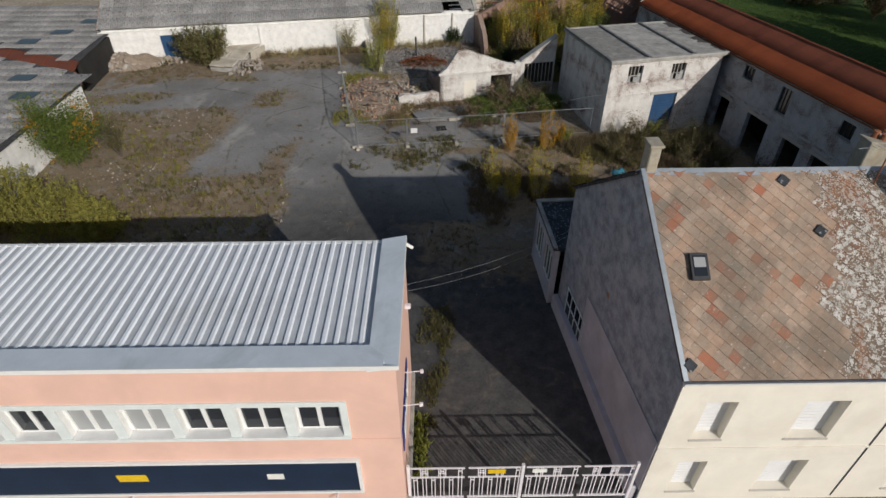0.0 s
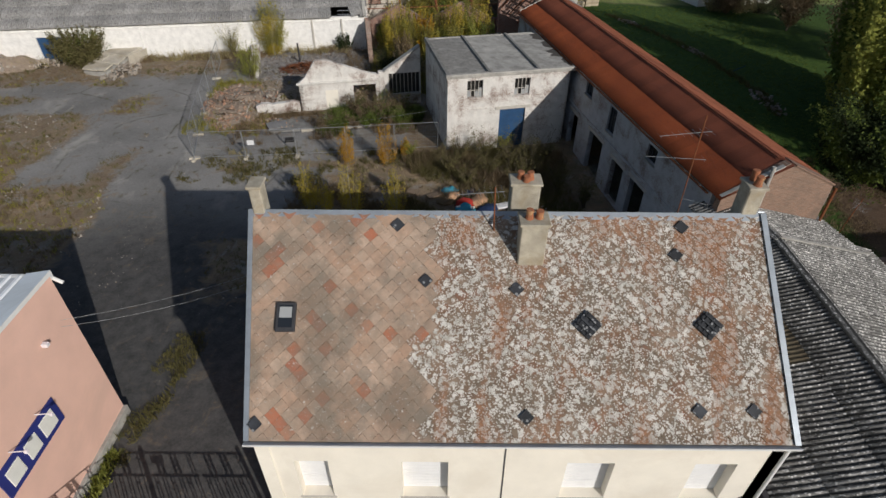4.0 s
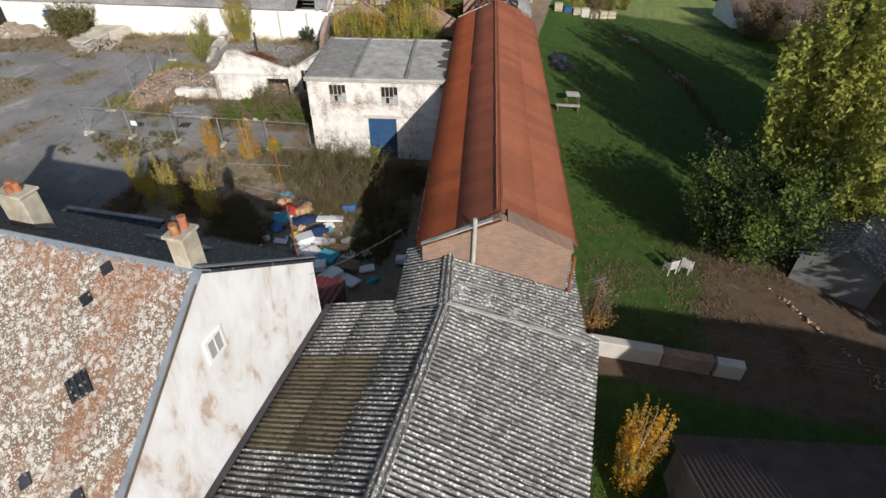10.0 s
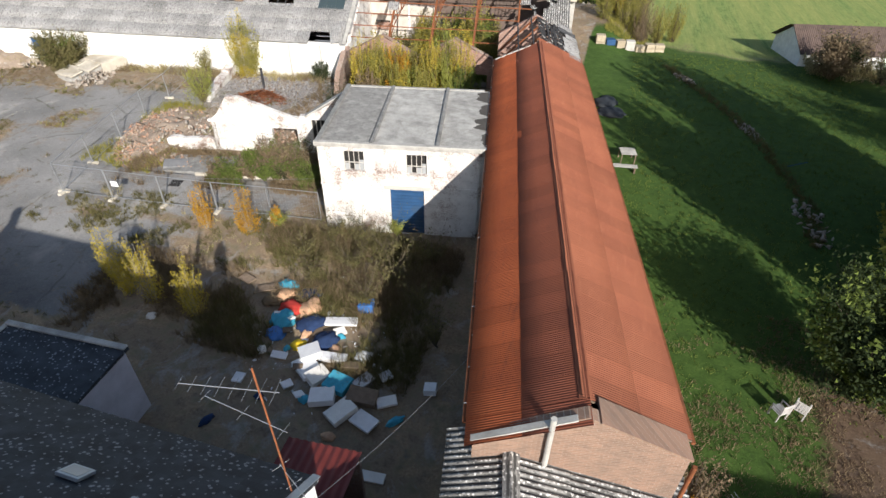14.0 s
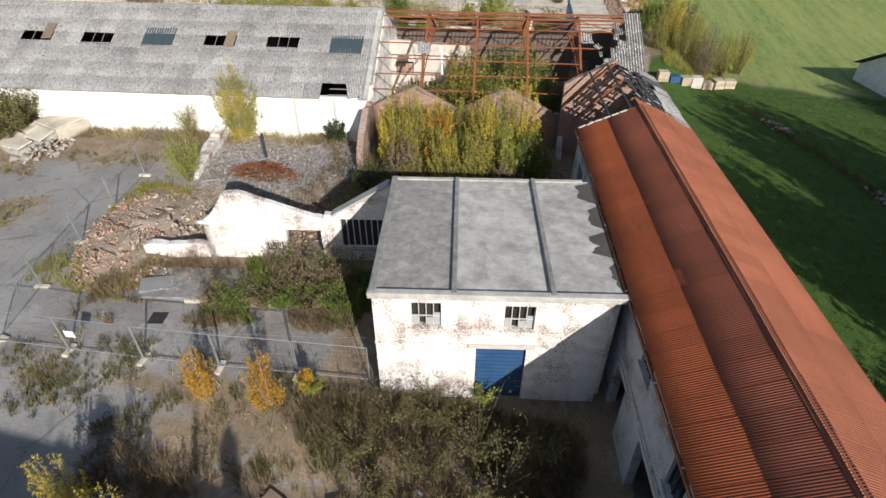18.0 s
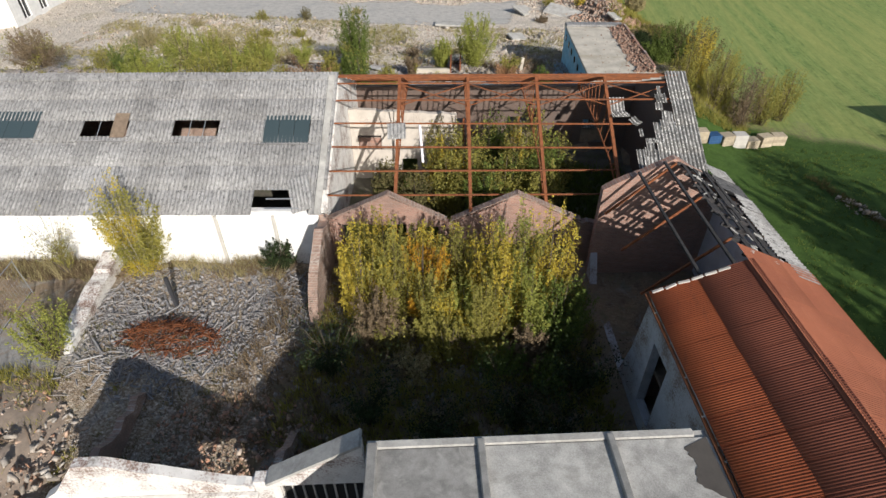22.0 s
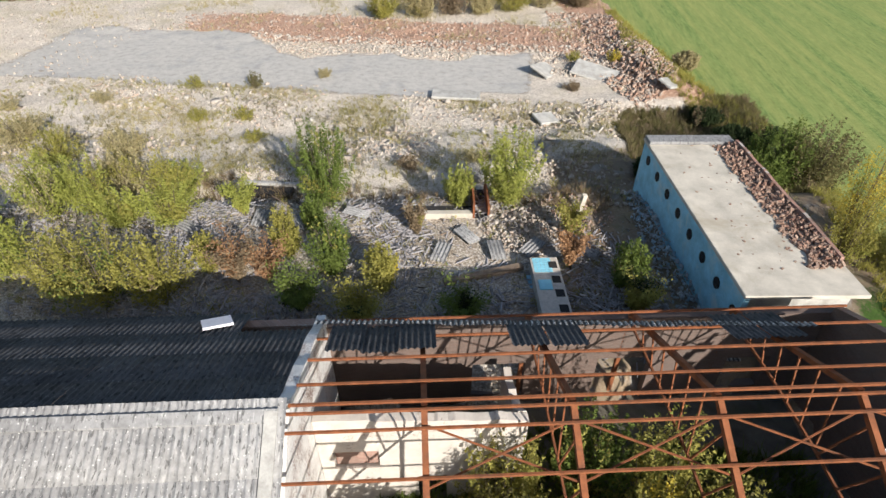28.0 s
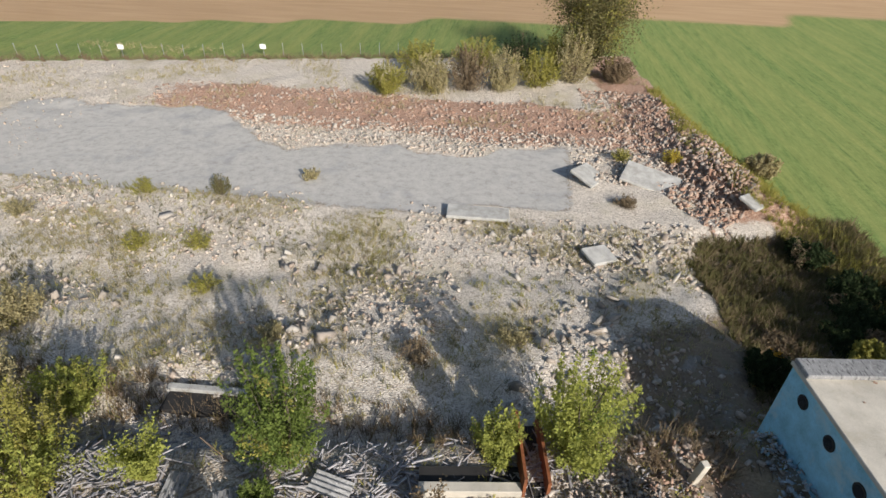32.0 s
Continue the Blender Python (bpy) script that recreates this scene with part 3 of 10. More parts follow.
def zones(x, y):
    """Shares of tarmac, lawn, field, tan field, rubble, concrete slab and crushed brick at a place."""
    u, v = uv(x, y)
    n1 = noise.noise(Vector((x * 0.12, y * 0.12, 9)))
    n2 = noise.noise(Vector((x * 0.5, y * 0.5, 3)))
    w = 1.2 * n1 + 0.6 * n2
    tarmac = lawn = field = tan = rubble = slab = red = 0.0
    if y < 9.3:
        tarmac = 1.0
    elif v < 56 and u < 26 and x < 24:
        lane = -2.0 - 0.28 * (y - 10) if y > 10 else 2.0
        d = abs(x - lane - 2.0 * n1) - lerp(5.5, 5.0, smooth(10, 40, y))
        tarmac = 1 - smooth(-0.8, 1.2, d + w)
        n3 = noise.noise(Vector((x * 0.33, y * 0.16, 21)))
        if x < lane and y > 17:
            tarmac = max(tarmac, smooth(-0.05, 0.2, n3 + 0.5 * n2 - 0.012 * (lane - x) - 0.20))
        tarmac *= 1 - 0.9 * smooth(0.16, 0.3, n3 * 0.6 - n2 * 0.55 - 0.05) * smooth(16, 22, y)
        if x < -3 and y > 16:
            west = (1 - smooth(-15.8, -14.2, x + 0.9 * w)) * (1 - smooth(38.2, 41.5, y + w))
            south = (1 - smooth(-9.2, -7.6, x + 0.5 * w)) * (1 - smooth(30.2, 31.8, y + 0.5 * w))
            strip = 0.9 * (1 - smooth(0.5, 1.4, abs(x + 9.6 + 0.08 * (y - 30)) + 0.5 * w)) * smooth(26, 27.5, y) * (1 - smooth(36.5, 39.5, y)) * smooth(-0.25, 0.1, n3 + 0.3 * n2)
            n4 = noise.noise(Vector((x * 0.14, y * 0.55, 33)))
            bands = 0.75 * smooth(0.0, 0.22, n4 + 0.25 * n2 - 0.02) * (1 - smooth(-13, -9, x)) * smooth(37, 39, y)
            foot = 0.9 * smooth(47.5, 50.5, v + w)
            tarmac = 1 - max(west * 0.96, south * 0.96, strip, bands, foot)
        if 26 < y < 33.5 and -8 < x < 6:
            tarmac = max(tarmac, 1 - smooth(3.0, 6.0, x + 2 * n2))
        if 33 < v < 52 and -4.5 < x < 20:
            tarmac *= smooth(-2, -4.5, x)
        if 33.2 < v < 38 and -7 < x < 9:
            tarmac = max(tarmac, 0.8)
        if v > 40 and x > -7:
            rubble = 0.42 * smooth(-7, -4, x + w) * smooth(38, 42, v) * (1 - smooth(4.6, 5.6, x))
            tarmac *= 1 - rubble
    elif x >= 23.5 and v < 60:
        lawn = smooth(22.5, 26.5, y + 0.25 * (x - 30) + w) * (1 - smooth(34.5, 37.5, x + w) * (1 - smooth(31, 36, y)))
        if x > 29.5:
            lawn = max(lawn, 0.9 * (1 - smooth(22.0, 23.4, y)))
        lawn *= lerp(0.75, 1.0, smooth(32, 38, y))
    # Dark tarmac of the drive, stretched on to paint in the house's shadow.
    drive = (1 - smooth(23, 33, y + 2 * w)) * smooth(9, 9.6, y)
    if 9.3 <= y < 24 and -1.5 < x < 8:
        tarmac = max(tarmac, 1 - smooth(20, 24, y + w))
    if v >= 56 or (x > 24 and y > 55):
        e = field_edge(y)
        field = smooth(-0.7, 0.7, x - e + 0.5 * w)
        far = y - 0.245 * x
        field = max(field, smooth(132.2, 134.0, far + 0.3 * w))
        tan = smooth(150.5, 152, far)
        rubble = (1.0 - smooth(-0.7, 0.7, x - e + 0.5 * w)) * lerp(0.5, 1.0, smooth(77.8, 79.5, v))
        if y < 78 and x > 23:
            grass = (1 - smooth(70, 79, y + 2 * w)) * smooth(22.2, 23.4, x + 0.3 * w)
            lawn = max(lawn, grass)
            field *= 1 - grass
        slab = smooth(-40, -36, x) * (1 - smooth(9, 11, x + 0.5 * w))
        lo = 97.8 + 0.3 * w + (1.8 if x > 3 else 0)
        hi = 105.5 + 5.5 * smooth(-12, -22, x) + 3.0 * smooth(2, 6, x)
        slab *= smooth(lo - 0.6, lo + 0.4, y) * (1 - smooth(hi, hi + 2.0, y + 1.5 * w))
        rubble *= 1 - slab
        tarmac = 0.0
        slab *= 1 - field
        # Dark soil in place of pale rubble puts the hollow's shade into the colour.
        rubble *= 1 - dark_bank(x, y)
        rubble *= 1 - 0.8 * smooth(9.5, 12.5, x + w) * (1 - smooth(86, 90.5, y - 0.3 * (x - 12) + w))
        red = max(smooth(108.5, 111.5, y + w) * (1 - smooth(117, 120.5, y + w)) * smooth(-34, -20, x), smooth(7.0, 5.0, field_edge(y) - x + w) * smooth(99, 101, y + w)) * (1 - field) * (1 - slab)
    humus = smooth(26.5, 30.0, x + w) * (1 - smooth(40, 60, y)) if y < 60 else 0.0
    return tarmac, lawn, field, tan, rubble, slab, red, drive, humus


def steps(lo, hi, far_lo, far_hi, fine):
    mid = [lo + i * fine for i in range(int((hi - lo) / fine) + 1)]
    out, d = [], fine
    x = mid[-1]
    right = []
    while x < far_hi:
        d *= 1.35
        x += d
        right.append(x)
    x, d, left = mid[0], fine, []
    while x > far_lo:
        d *= 1.35
        x -= d
        left.append(x)
    return left[::-1] + mid + right


def m_ground():
    n = Nodes("ground_surface")
    p = n.place()
    fine = n.noise(p, 9, 6, 0.7)
    mid = n.noise(p, 1.6, 6, 0.65)
    big = n.noise(p, 0.22, 5, 0.6)
    grit = n.voronoi(p, 14)
    soil = n.ramp(n.math("ADD", n.math("MULTIPLY", mid, 0.6), n.math("MULTIPLY", fine, 0.4)), ((0.33, (0.11, 0.082, 0.056)), (0.5, (0.235, 0.175, 0.12)), (0.66, (0.39, 0.315, 0.23))))
    soil = n.mix(n.ramp(n.noise(p, 0.45, 6, 0.7, 0.6), ((0.5, 0.0), (0.64, 0.75))), soil, n.ramp(fine, ((0.35, (0.24, 0.165, 0.095)), (0.65, (0.42, 0.32, 0.205)))))
    soil = n.mix(n.ramp(n.noise(n.scale(p, (1.0, 0.8, 1)), 0.62, 6, 0.7, 0.9), ((0.54, 0.0), (0.64, 0.7))), soil, n.ramp(fine, ((0.35, (0.24, 0.23, 0.21)), (0.65, (0.36, 0.345, 0.315)))))
    weed = n.ramp(n.math("ADD", n.math("MULTIPLY", mid, 0.7), n.math("MULTIPLY", fine, 0.3)), ((0.49, 0.0), (0.62, 0.65)))
    soil = n.mix(weed, soil, n.ramp(fine, ((0.3, (0.055, 0.06, 0.022)), (0.7, (0.12, 0.105, 0.045)))))
    soil = n.mix(n.math("MULTIPLY", n.attr("humus"), 0.85), soil, n.ramp(n.math("ADD", n.math("MULTIPLY", mid, 0.5), n.math("MULTIPLY", fine, 0.5)), ((0.35, (0.05, 0.03, 0.02)), (0.52, (0.095, 0.06, 0.04)), (0.68, (0.16, 0.105, 0.07)))))
    tar = n.ramp(n.math("ADD", n.math("MULTIPLY", big, 0.6), n.math("MULTIPLY", fine, 0.4)), ((0.35, (0.175, 0.17, 0.162)), (0.65, (0.31, 0.30, 0.285))))
    crack = n.ramp(n.voronoi(n.mix(0.35, n.scale(p, (1, 1, 0)), n.noise(p, 0.8, 4, 0.6, 0.0, "Color")), 0.3, "DISTANCE_TO_EDGE"), ((0.0, 1.0), (0.018, 0.0)))
    tar = n.mix(n.math("MULTIPLY", n.math("MULTIPLY", crack, n.ramp(n.noise(p, 0.5, 3), ((0.45, 0.0), (0.6, 1.0)))), 0.6), tar, (0.06, 0.058, 0.03))
    tar = n.mix(n.ramp(mid, ((0.58, 0.0), (0.68, 0.7))), tar, (0.11, 0.10, 0.065))
    tar = n.mix(n.ramp(n.noise(n.scale(p, (1, 0.7, 1)), 0.33, 6, 0.6, 0.5), ((0.56, 0.0), (0.68, 0.8))), tar, (0.40, 0.38, 0.345))
    lawn = n.ramp(n.math("ADD", n.math("MULTIPLY", mid, 0.5), n.math("MULTIPLY", fine, 0.5)), ((0.33, (0.026, 0.048, 0.011)), (0.5, (0.046, 0.088, 0.016)), (0.68, (0.078, 0.125, 0.027))))
    turned = n.t.nodes.new("ShaderNodeMapping")
    n.put(turned.inputs["Vector"], p)
    turned.inputs["Rotation"].default_value = (0, 0, radians(-14))
    turned.inputs["Scale"].default_value = (2.6, 0.22, 1)
    rows = n.noise(turned.outputs[0], 1.6, 6, 0.7)
    streak = n.ramp(n.noise(n.scale(turned.outputs[0], (0.22, 0.12, 1)), 1.3, 5, 0.6), ((0.36, 0.0), (0.62, 1.0)))
    field = n.ramp(n.math("ADD", n.math("MULTIPLY", rows, 0.45), n.math("ADD", n.math("MULTIPLY", n.noise(p, 2.2, 6, 0.75), 0.35), n.math("MULTIPLY", fine, 0.2))), ((0.36, (0.055, 0.105, 0.03)), (0.49, (0.15, 0.215, 0.06)), (0.62, (0.27, 0.32, 0.10))))
    field = n.mix(n.math("MULTIPLY", streak, 0.55), field, n.ramp(fine, ((0.35, (0.26, 0.27, 0.075)), (0.65, (0.36, 0.355, 0.12)))))
    tan = n.ramp(n.noise(n.scale(p, (0.15, 1.2, 1)), 0.6, 4), ((0.3, (0.42, 0.27, 0.145)), (0.7, (0.50, 0.335, 0.19))))
    chips = n.node("ShaderNodeSeparateColor", Color=n.voronoi(p, 21.0, out="Color")).outputs[0]
    crumb = n.noise(p, 6.5, 9, 0.82)
    rub = n.ramp(n.math("ADD", n.math("MULTIPLY", crumb, 0.75), n.math("ADD", n.math("MULTIPLY", chips, 0.16), n.math("MULTIPLY", mid, 0.12))), ((0.36, (0.21, 0.17, 0.125)), (0.48, (0.54, 0.465, 0.375)), (0.6, (0.78, 0.70, 0.60))))
    rub = n.mix(n.ramp(big, ((0.52, 0.0), (0.66, 0.7))), rub, n.mix(fine, (0.37, 0.315, 0.205), (0.52, 0.455, 0.32)))
    slabc = n.ramp(n.math("ADD", n.math("MULTIPLY", mid, 0.55), n.math("MULTIPLY", fine, 0.45)), ((0.34, (0.30, 0.28, 0.255)), (0.5, (0.44, 0.415, 0.375)), (0.66, (0.52, 0.49, 0.445))))
    slabc = n.mix(n.ramp(n.noise(p, 0.35, 5, 0.6, 0.4), ((0.55, 0.0), (0.68, 0.6))), slabc, (0.30, 0.295, 0.29))
    redc = n.ramp(n.math("ADD", n.math("MULTIPLY", chips, 0.5), n.math("MULTIPLY", fine, 0.5)), ((0.25, (0.28, 0.15, 0.10)), (0.5, (0.46, 0.28, 0.19)), (0.75, (0.58, 0.42, 0.32))))
    jit = n.math("MULTIPLY", n.math("SUBTRACT", fine, 0.5), 0.9)

    blot = n.math("MULTIPLY", n.math("SUBTRACT", n.noise(p, 0.9, 7, 0.7, 0.8), 0.5), 2.7)

    def sharp(name, rough=0.0):
        k = n.math("ADD", n.attr(name), jit)
        if rough:
            k = n.math("ADD", k, n.math("MULTIPLY", blot, rough))
        return n.ramp(k, ((0.38, 0.0), (0.62, 1.0)))
    # The darker drive tone also carries the shadow cast by the house.
    tar = n.mix(n.attr("drive"), tar, n.ramp(n.math("ADD", n.math("MULTIPLY", mid, 0.6), n.math("MULTIPLY", fine, 0.4)), ((0.35, (0.05, 0.05, 0.05)), (0.65, (0.12, 0.115, 0.11)))))
    col = n.mix(n.ramp(n.math("ADD", n.attr("tarmac"), n.math("ADD", blot, jit)), ((0.22, 0.0), (0.8, 1.0))), soil, tar)
    col = n.mix(sharp("rubble"), col, rub)
    col = n.mix(sharp("slab", 0.4), col, slabc)
    col = n.mix(sharp("red", 0.4), col, redc)
    col = n.mix(sharp("lawn"), col, lawn)
    col = n.mix(sharp("field"), col, field)
    col = n.mix(sharp("tan"), col, tan)
    n.bump(n.math("ADD", fine, n.math("MULTIPLY", n.math("MULTIPLY", grit, n.attr("rubble")), 3.0)), 0.6, 0.05)
    return n.done(col, 0.95, 0.0, 0.2)


def make_ground():
    xs = steps(-45, 56, -2500, 2500, 0.7)
    ys = steps(6, 136, -400, 3500, 0.7)
    v = [(x, y, gz(x, y)) for y in ys for x in xs]
    w = len(xs)
    f = [(r * w + i, r * w + i + 1, (r + 1) * w + i + 1, (r + 1) * w + i) for r in range(len(ys) - 1) for i in range(w - 1)]
    me = bpy.data.meshes.new("ground")
    me.from_pydata(v, [], f)
    z = np.array([zones(a[0], a[1]) for a in v], dtype=np.float32)
    for k, name in enumerate(("tarmac", "lawn", "field", "tan", "rubble", "slab", "red", "drive", "humus")):
        me.attributes.new(name, "FLOAT", "POINT").data.foreach_set("value", np.ascontiguousarray(z[:, k]))
    me.materials.append(m_ground())
    me.polygons.foreach_set("use_smooth", [True] * len(me.polygons))
    tagged(new("ground", me), "yard ground of cracked tarmac, weeds, rubble and green fields", "ground", kind="structure")


make_ground()

# ---- pink office building ----
PX0, PX1, PY0, PY1, PZ = -24.0, -0.47, 9.45, 14.8, 7.25


def pink_building():
    b = thing("office_building", pose(0, 0, 0), "two-storey salmon pink rendered office building with a ribbed metal roof", "building")
    wins = [(-2.05 - 1.57 * k - 1.27, -2.05 - 1.57 * k) for k in range(13)]
    ops = [(a - PX0, c - PX0, 4.32, 5.62) for a, c in wins]
    part("front_wall", wall_bm(PX1 - PX0, 0.35, PZ - 0.12, ops), M["pink"], b, at=pose(PX0, PY0, 0))
    side = wall_bm(PY1 - PY0 - 0.35, 0.35, PZ - 0.12)
    part("side_wall", side, M["pink"], b, at=pose(PX1, PY0 + 0.35, 0, 0, 0, 90))
    part("back_wall", box(PX0, PX1 - 0.35, PY1 - 0.35, PY1, 0, 6.88), M["pink"], b)
    part("far_wall", box(PX0, PX0 + 0.35, PY0 + 0.35, PY1 - 0.35, 0, PZ - 0.12), M["pink"], b)
    part("plinth", box(PX0, PX1 + 0.14, PY0 - 0.1, PY1 + 0.05, -0.3, 0.42, bevel=0.02), M["concrete"], b, "grey concrete plinth")
    part("string_course", box(PX0, PX1 + 0.03, PY0 - 0.03, PY0 - 0.003, 4.0, 4.1), M["pink"], b)
    # window band
    band = bmesh.new()
    add_box(band, wins[-1][0] - 0.2, -1.86, PY0 - 0.05, PY0 - 0.003, 5.62, 5.8)
    add_box(band, wins[-1][0] - 0.2, -1.86, PY0 - 0.09, PY0 - 0.003, 4.18, 4.32)
    for a, c in wins:
        add_box(band, c, c + (0.19 if c > -2.1 else 0.3), PY0 - 0.048, PY0 - 0.003, 4.32, 5.62)
    part("window_surround", band, M["sage_trim"], b, "pale sage window surround")
    for k, (a, c) in enumerate(wins):
        w = part("window", box(a, c, PY0 + 0.2, PY0 + 0.25, 4.32, 4.4), M["white_trim"], b, "white double casement window")
        lining = bmesh.new()
        add_box(lining, a, a + 0.012, PY0, PY0 + 0.16, 4.316, 5.62)
        add_box(lining, c - 0.012, c, PY0, PY0 + 0.16, 4.316, 5.62)
        add_box(lining, a + 0.012, c - 0.012, PY0, PY0 + 0.16, 5.608, 5.62)
        part("reveal", lining, M["white_trim"], w)
        fr = bmesh.new()
        for x in (a, (a + c) / 2 - 0.06, c - 0.09):
            add_box(fr, x, x + (0.12 if x not in (a, c - 0.09) else 0.09), PY0 + 0.16, PY0 + 0.26, 4.4, 5.62)
        add_box(fr, a + 0.09, c - 0.09, PY0 + 0.165, PY0 + 0.255, 5.52, 5.62)
        part("window_frame", fr, M["white_trim"], w)
        g = "glass" if k in (0, 1, 2) or k % 4 == 1 else "pale_glass"
        part("pane", box(a + 0.09, (a + c) / 2 - 0.06, PY0 + 0.2, PY0 + 0.22, 4.4, 5.52), M[g], w)
        part("pane", box((a + c) / 2 + 0.06, c - 0.09, PY0 + 0.2, PY0 + 0.22, 4.4, 5.52), M[g], w)
        part("window_sill", box(a + 0.013, c - 0.013, PY0 - 0.12, PY0 + 0.2, 4.322, 4.345), M["white_trim"], w)
    # sign band
    s = part("sign_band", box(PX0, -1.85, PY0 - 0.06, PY0 - 0.004, 1.4, 3.0), M["navy"], b, "dark navy sign band")
    edge = bmesh.new()
    add_box(edge, PX0, -1.75, PY0 - 0.1, PY0 - 0.003, 3.0, 3.1)
    add_box(edge, PX0, -1.75, PY0 - 0.1, PY0 - 0.003, 1.3, 1.4)
    add_box(edge, -1.85, -1.75, PY0 - 0.1, PY0 - 0.003, 1.4, 3.0)
    part("edging", edge, M["white_trim"], s, "white edging")
    part("notice", box(-9.1, -8.2, PY0 - 0.075, PY0 - 0.062, 2.1, 2.45, bevel=0.003), M["yellow"], s, "yellow notice")
    part("notice", box(-4.6, -4.1, PY0 - 0.075, PY0 - 0.062, 2.12, 2.4, bevel=0.003), M["sign_white"], s, "white notice")
    for x in (-9.0, -2.6):
        part("spotlight", tube((x, PY0 - 0.02, 1.2), (x, PY0 - 0.4, 1.16), 0.03), M["white_steel"], b)
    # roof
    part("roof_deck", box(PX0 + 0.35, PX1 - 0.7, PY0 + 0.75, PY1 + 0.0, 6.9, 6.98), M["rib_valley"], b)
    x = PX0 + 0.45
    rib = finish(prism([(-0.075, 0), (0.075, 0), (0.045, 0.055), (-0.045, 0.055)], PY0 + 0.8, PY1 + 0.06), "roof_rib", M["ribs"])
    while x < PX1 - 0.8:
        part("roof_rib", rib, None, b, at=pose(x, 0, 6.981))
        x += 0.335
    cap = bmesh.new()
    add_prism(cap, [(PY0 - 0.05, PZ - 0.119), (PY0 + 0.78, PZ - 0.24), (PY0 + 0.78, PZ - 0.14), (PY0 - 0.05, PZ)], PX0, PX1 - 0.3, "x")
    part("front_cap", cap, M["zinc_cap"], b, "pale grey-blue metal parapet cap")
    cap = bmesh.new()
    add_prism(cap, [(PX1 + 0.06, PZ - 0.119), (PX1 - 0.72, PZ - 0.24), (PX1 - 0.72, PZ - 0.14), (PX1 + 0.06, PZ + 0.004)], PY0 - 0.05, PY1 + 0.05, "y")
    part("side_cap", cap, M["zinc_cap"], b, "pale grey-blue metal parapet cap")
    part("drip_edge", box(PX0, PX1 + 0.09, PY0 - 0.085, PY0 - 0.052, PZ - 0.14, PZ + 0.006), M["white_trim"], b, "white drip edge")
    part("drip_edge", box(PX1 + 0.062, PX1 + 0.09, PY0 - 0.05, PY1 + 0.05, PZ - 0.14, PZ + 0.006), M["white_trim"], b, "white drip edge")
    part("back_gutter", box(PX0, PX1, PY1 + 0.002, PY1 + 0.14, 6.86, 7.0), M["white_trim"], b, "white gutter")
    part("gutter_end", tube((PX1 + 0.02, PY1 + 0.07, 6.9), (PX1 + 0.26, PY1 + 0.07, 6.72), 0.06), M["white_trim"], b)
    # side sign with plain white marks in place of lettering
    q = pose(PX1 + 0.004, 9.75, 2.95, 0, 0, 90)
    s = part("side_sign", box(0, 2.75, -0.04, -0.004, 0, 1.05), M["navy_sign"], b, "navy sign with white marks", at=q)
    for x0, x1 in ((0.25, 0.85), (1.1, 1.65), (1.85, 2.5)):
        part("mark", box(x0, x1, -0.075, -0.042, 0.2, 0.85, bevel=0.02), M["sign_white"], s)
    for x in (0.75, 2.0):
        lamp = part("sign_lamp", tube((x, -0.02, 1.2), (x, -0.5, 1.26), 0.018), M["white_steel"], b, at=q)
        part("lamp_head", box(x - 0.05, x + 0.05, -0.6, -0.49, 1.18, 1.31, bevel=0.02), M["white_steel"], lamp)
    part("wall_lamp", box(PX1 + 0.002, PX1 + 0.2, 13.2, 13.36, 5.5, 5.64, bevel=0.02), M["white_steel"], b)


pink_building()


# ---- street gate ----
def street_gate():
    g = thing("street_gate", pose(-0.42, 9.75, 0), "white painted steel double gate with a barred pattern", "gate")
    width, top = 7.3, 2.0
    for x in (0.05, 3.65, 7.25):
        part("post", box(x - 0.05, x + 0.05, -0.05, 0.05, -0.1, top + 0.12, bevel=0.01), M["white_steel"], g)
    for k in range(4):
        x0 = 0.12 + k * 1.82
        x1 = x0 + 1.7
        p = part("gate_panel", box(x0, x1, -0.025, 0.025, 0.2, 0.27), M["white_steel"], g)
        for z in (1.42, top - 0.06):
            part("rail", box(x0, x1, -0.02, 0.02, z, z + 0.045), M["white_steel"], p)
        for i in range(6):
            c = x0 + 0.14 + i * 0.285
            hi = top - 0.06 if i % 2 else 1.42
            for e in (-0.055, 0.055):
                part("bar", box(c + e - 0.013, c + e + 0.013, -0.013, 0.013, 0.27, hi), M["white_steel"], p)
            part("loop", box(c - 0.068, c + 0.068, -0.015, 0.015, hi - 0.16, hi - 0.13), M["white_steel"], p)
        for c in (x0 + 0.425, x0 + 0.995):
            for e in (-0.11, 0.11):
                part("loop", box(c + e - 0.016, c + e + 0.016, -0.017, 0.017, 1.466, top - 0.06), M["white_steel"], p)
            part("loop", box(c - 0.126, c + 0.126, -0.016, 0.016, 1.66, 1.69), M["white_steel"], p)
    part("notice", box(2.55, 3.1, -0.06, -0.035, 1.72, 1.92), M["yellow"], g, "yellow notice")
    part("notice", box(3.95, 4.4, -0.06, -0.035, 1.74, 1.92), M["sign_white"], g, "white notice")


street_gate()

# ---- corner house ----
HX0, HX1, HY0, HYR, HY1 = 7.15, 20.6, 9.65, 14.34, 19.2
HE, HR = 6.35, 9.86
SKEW = 0.47


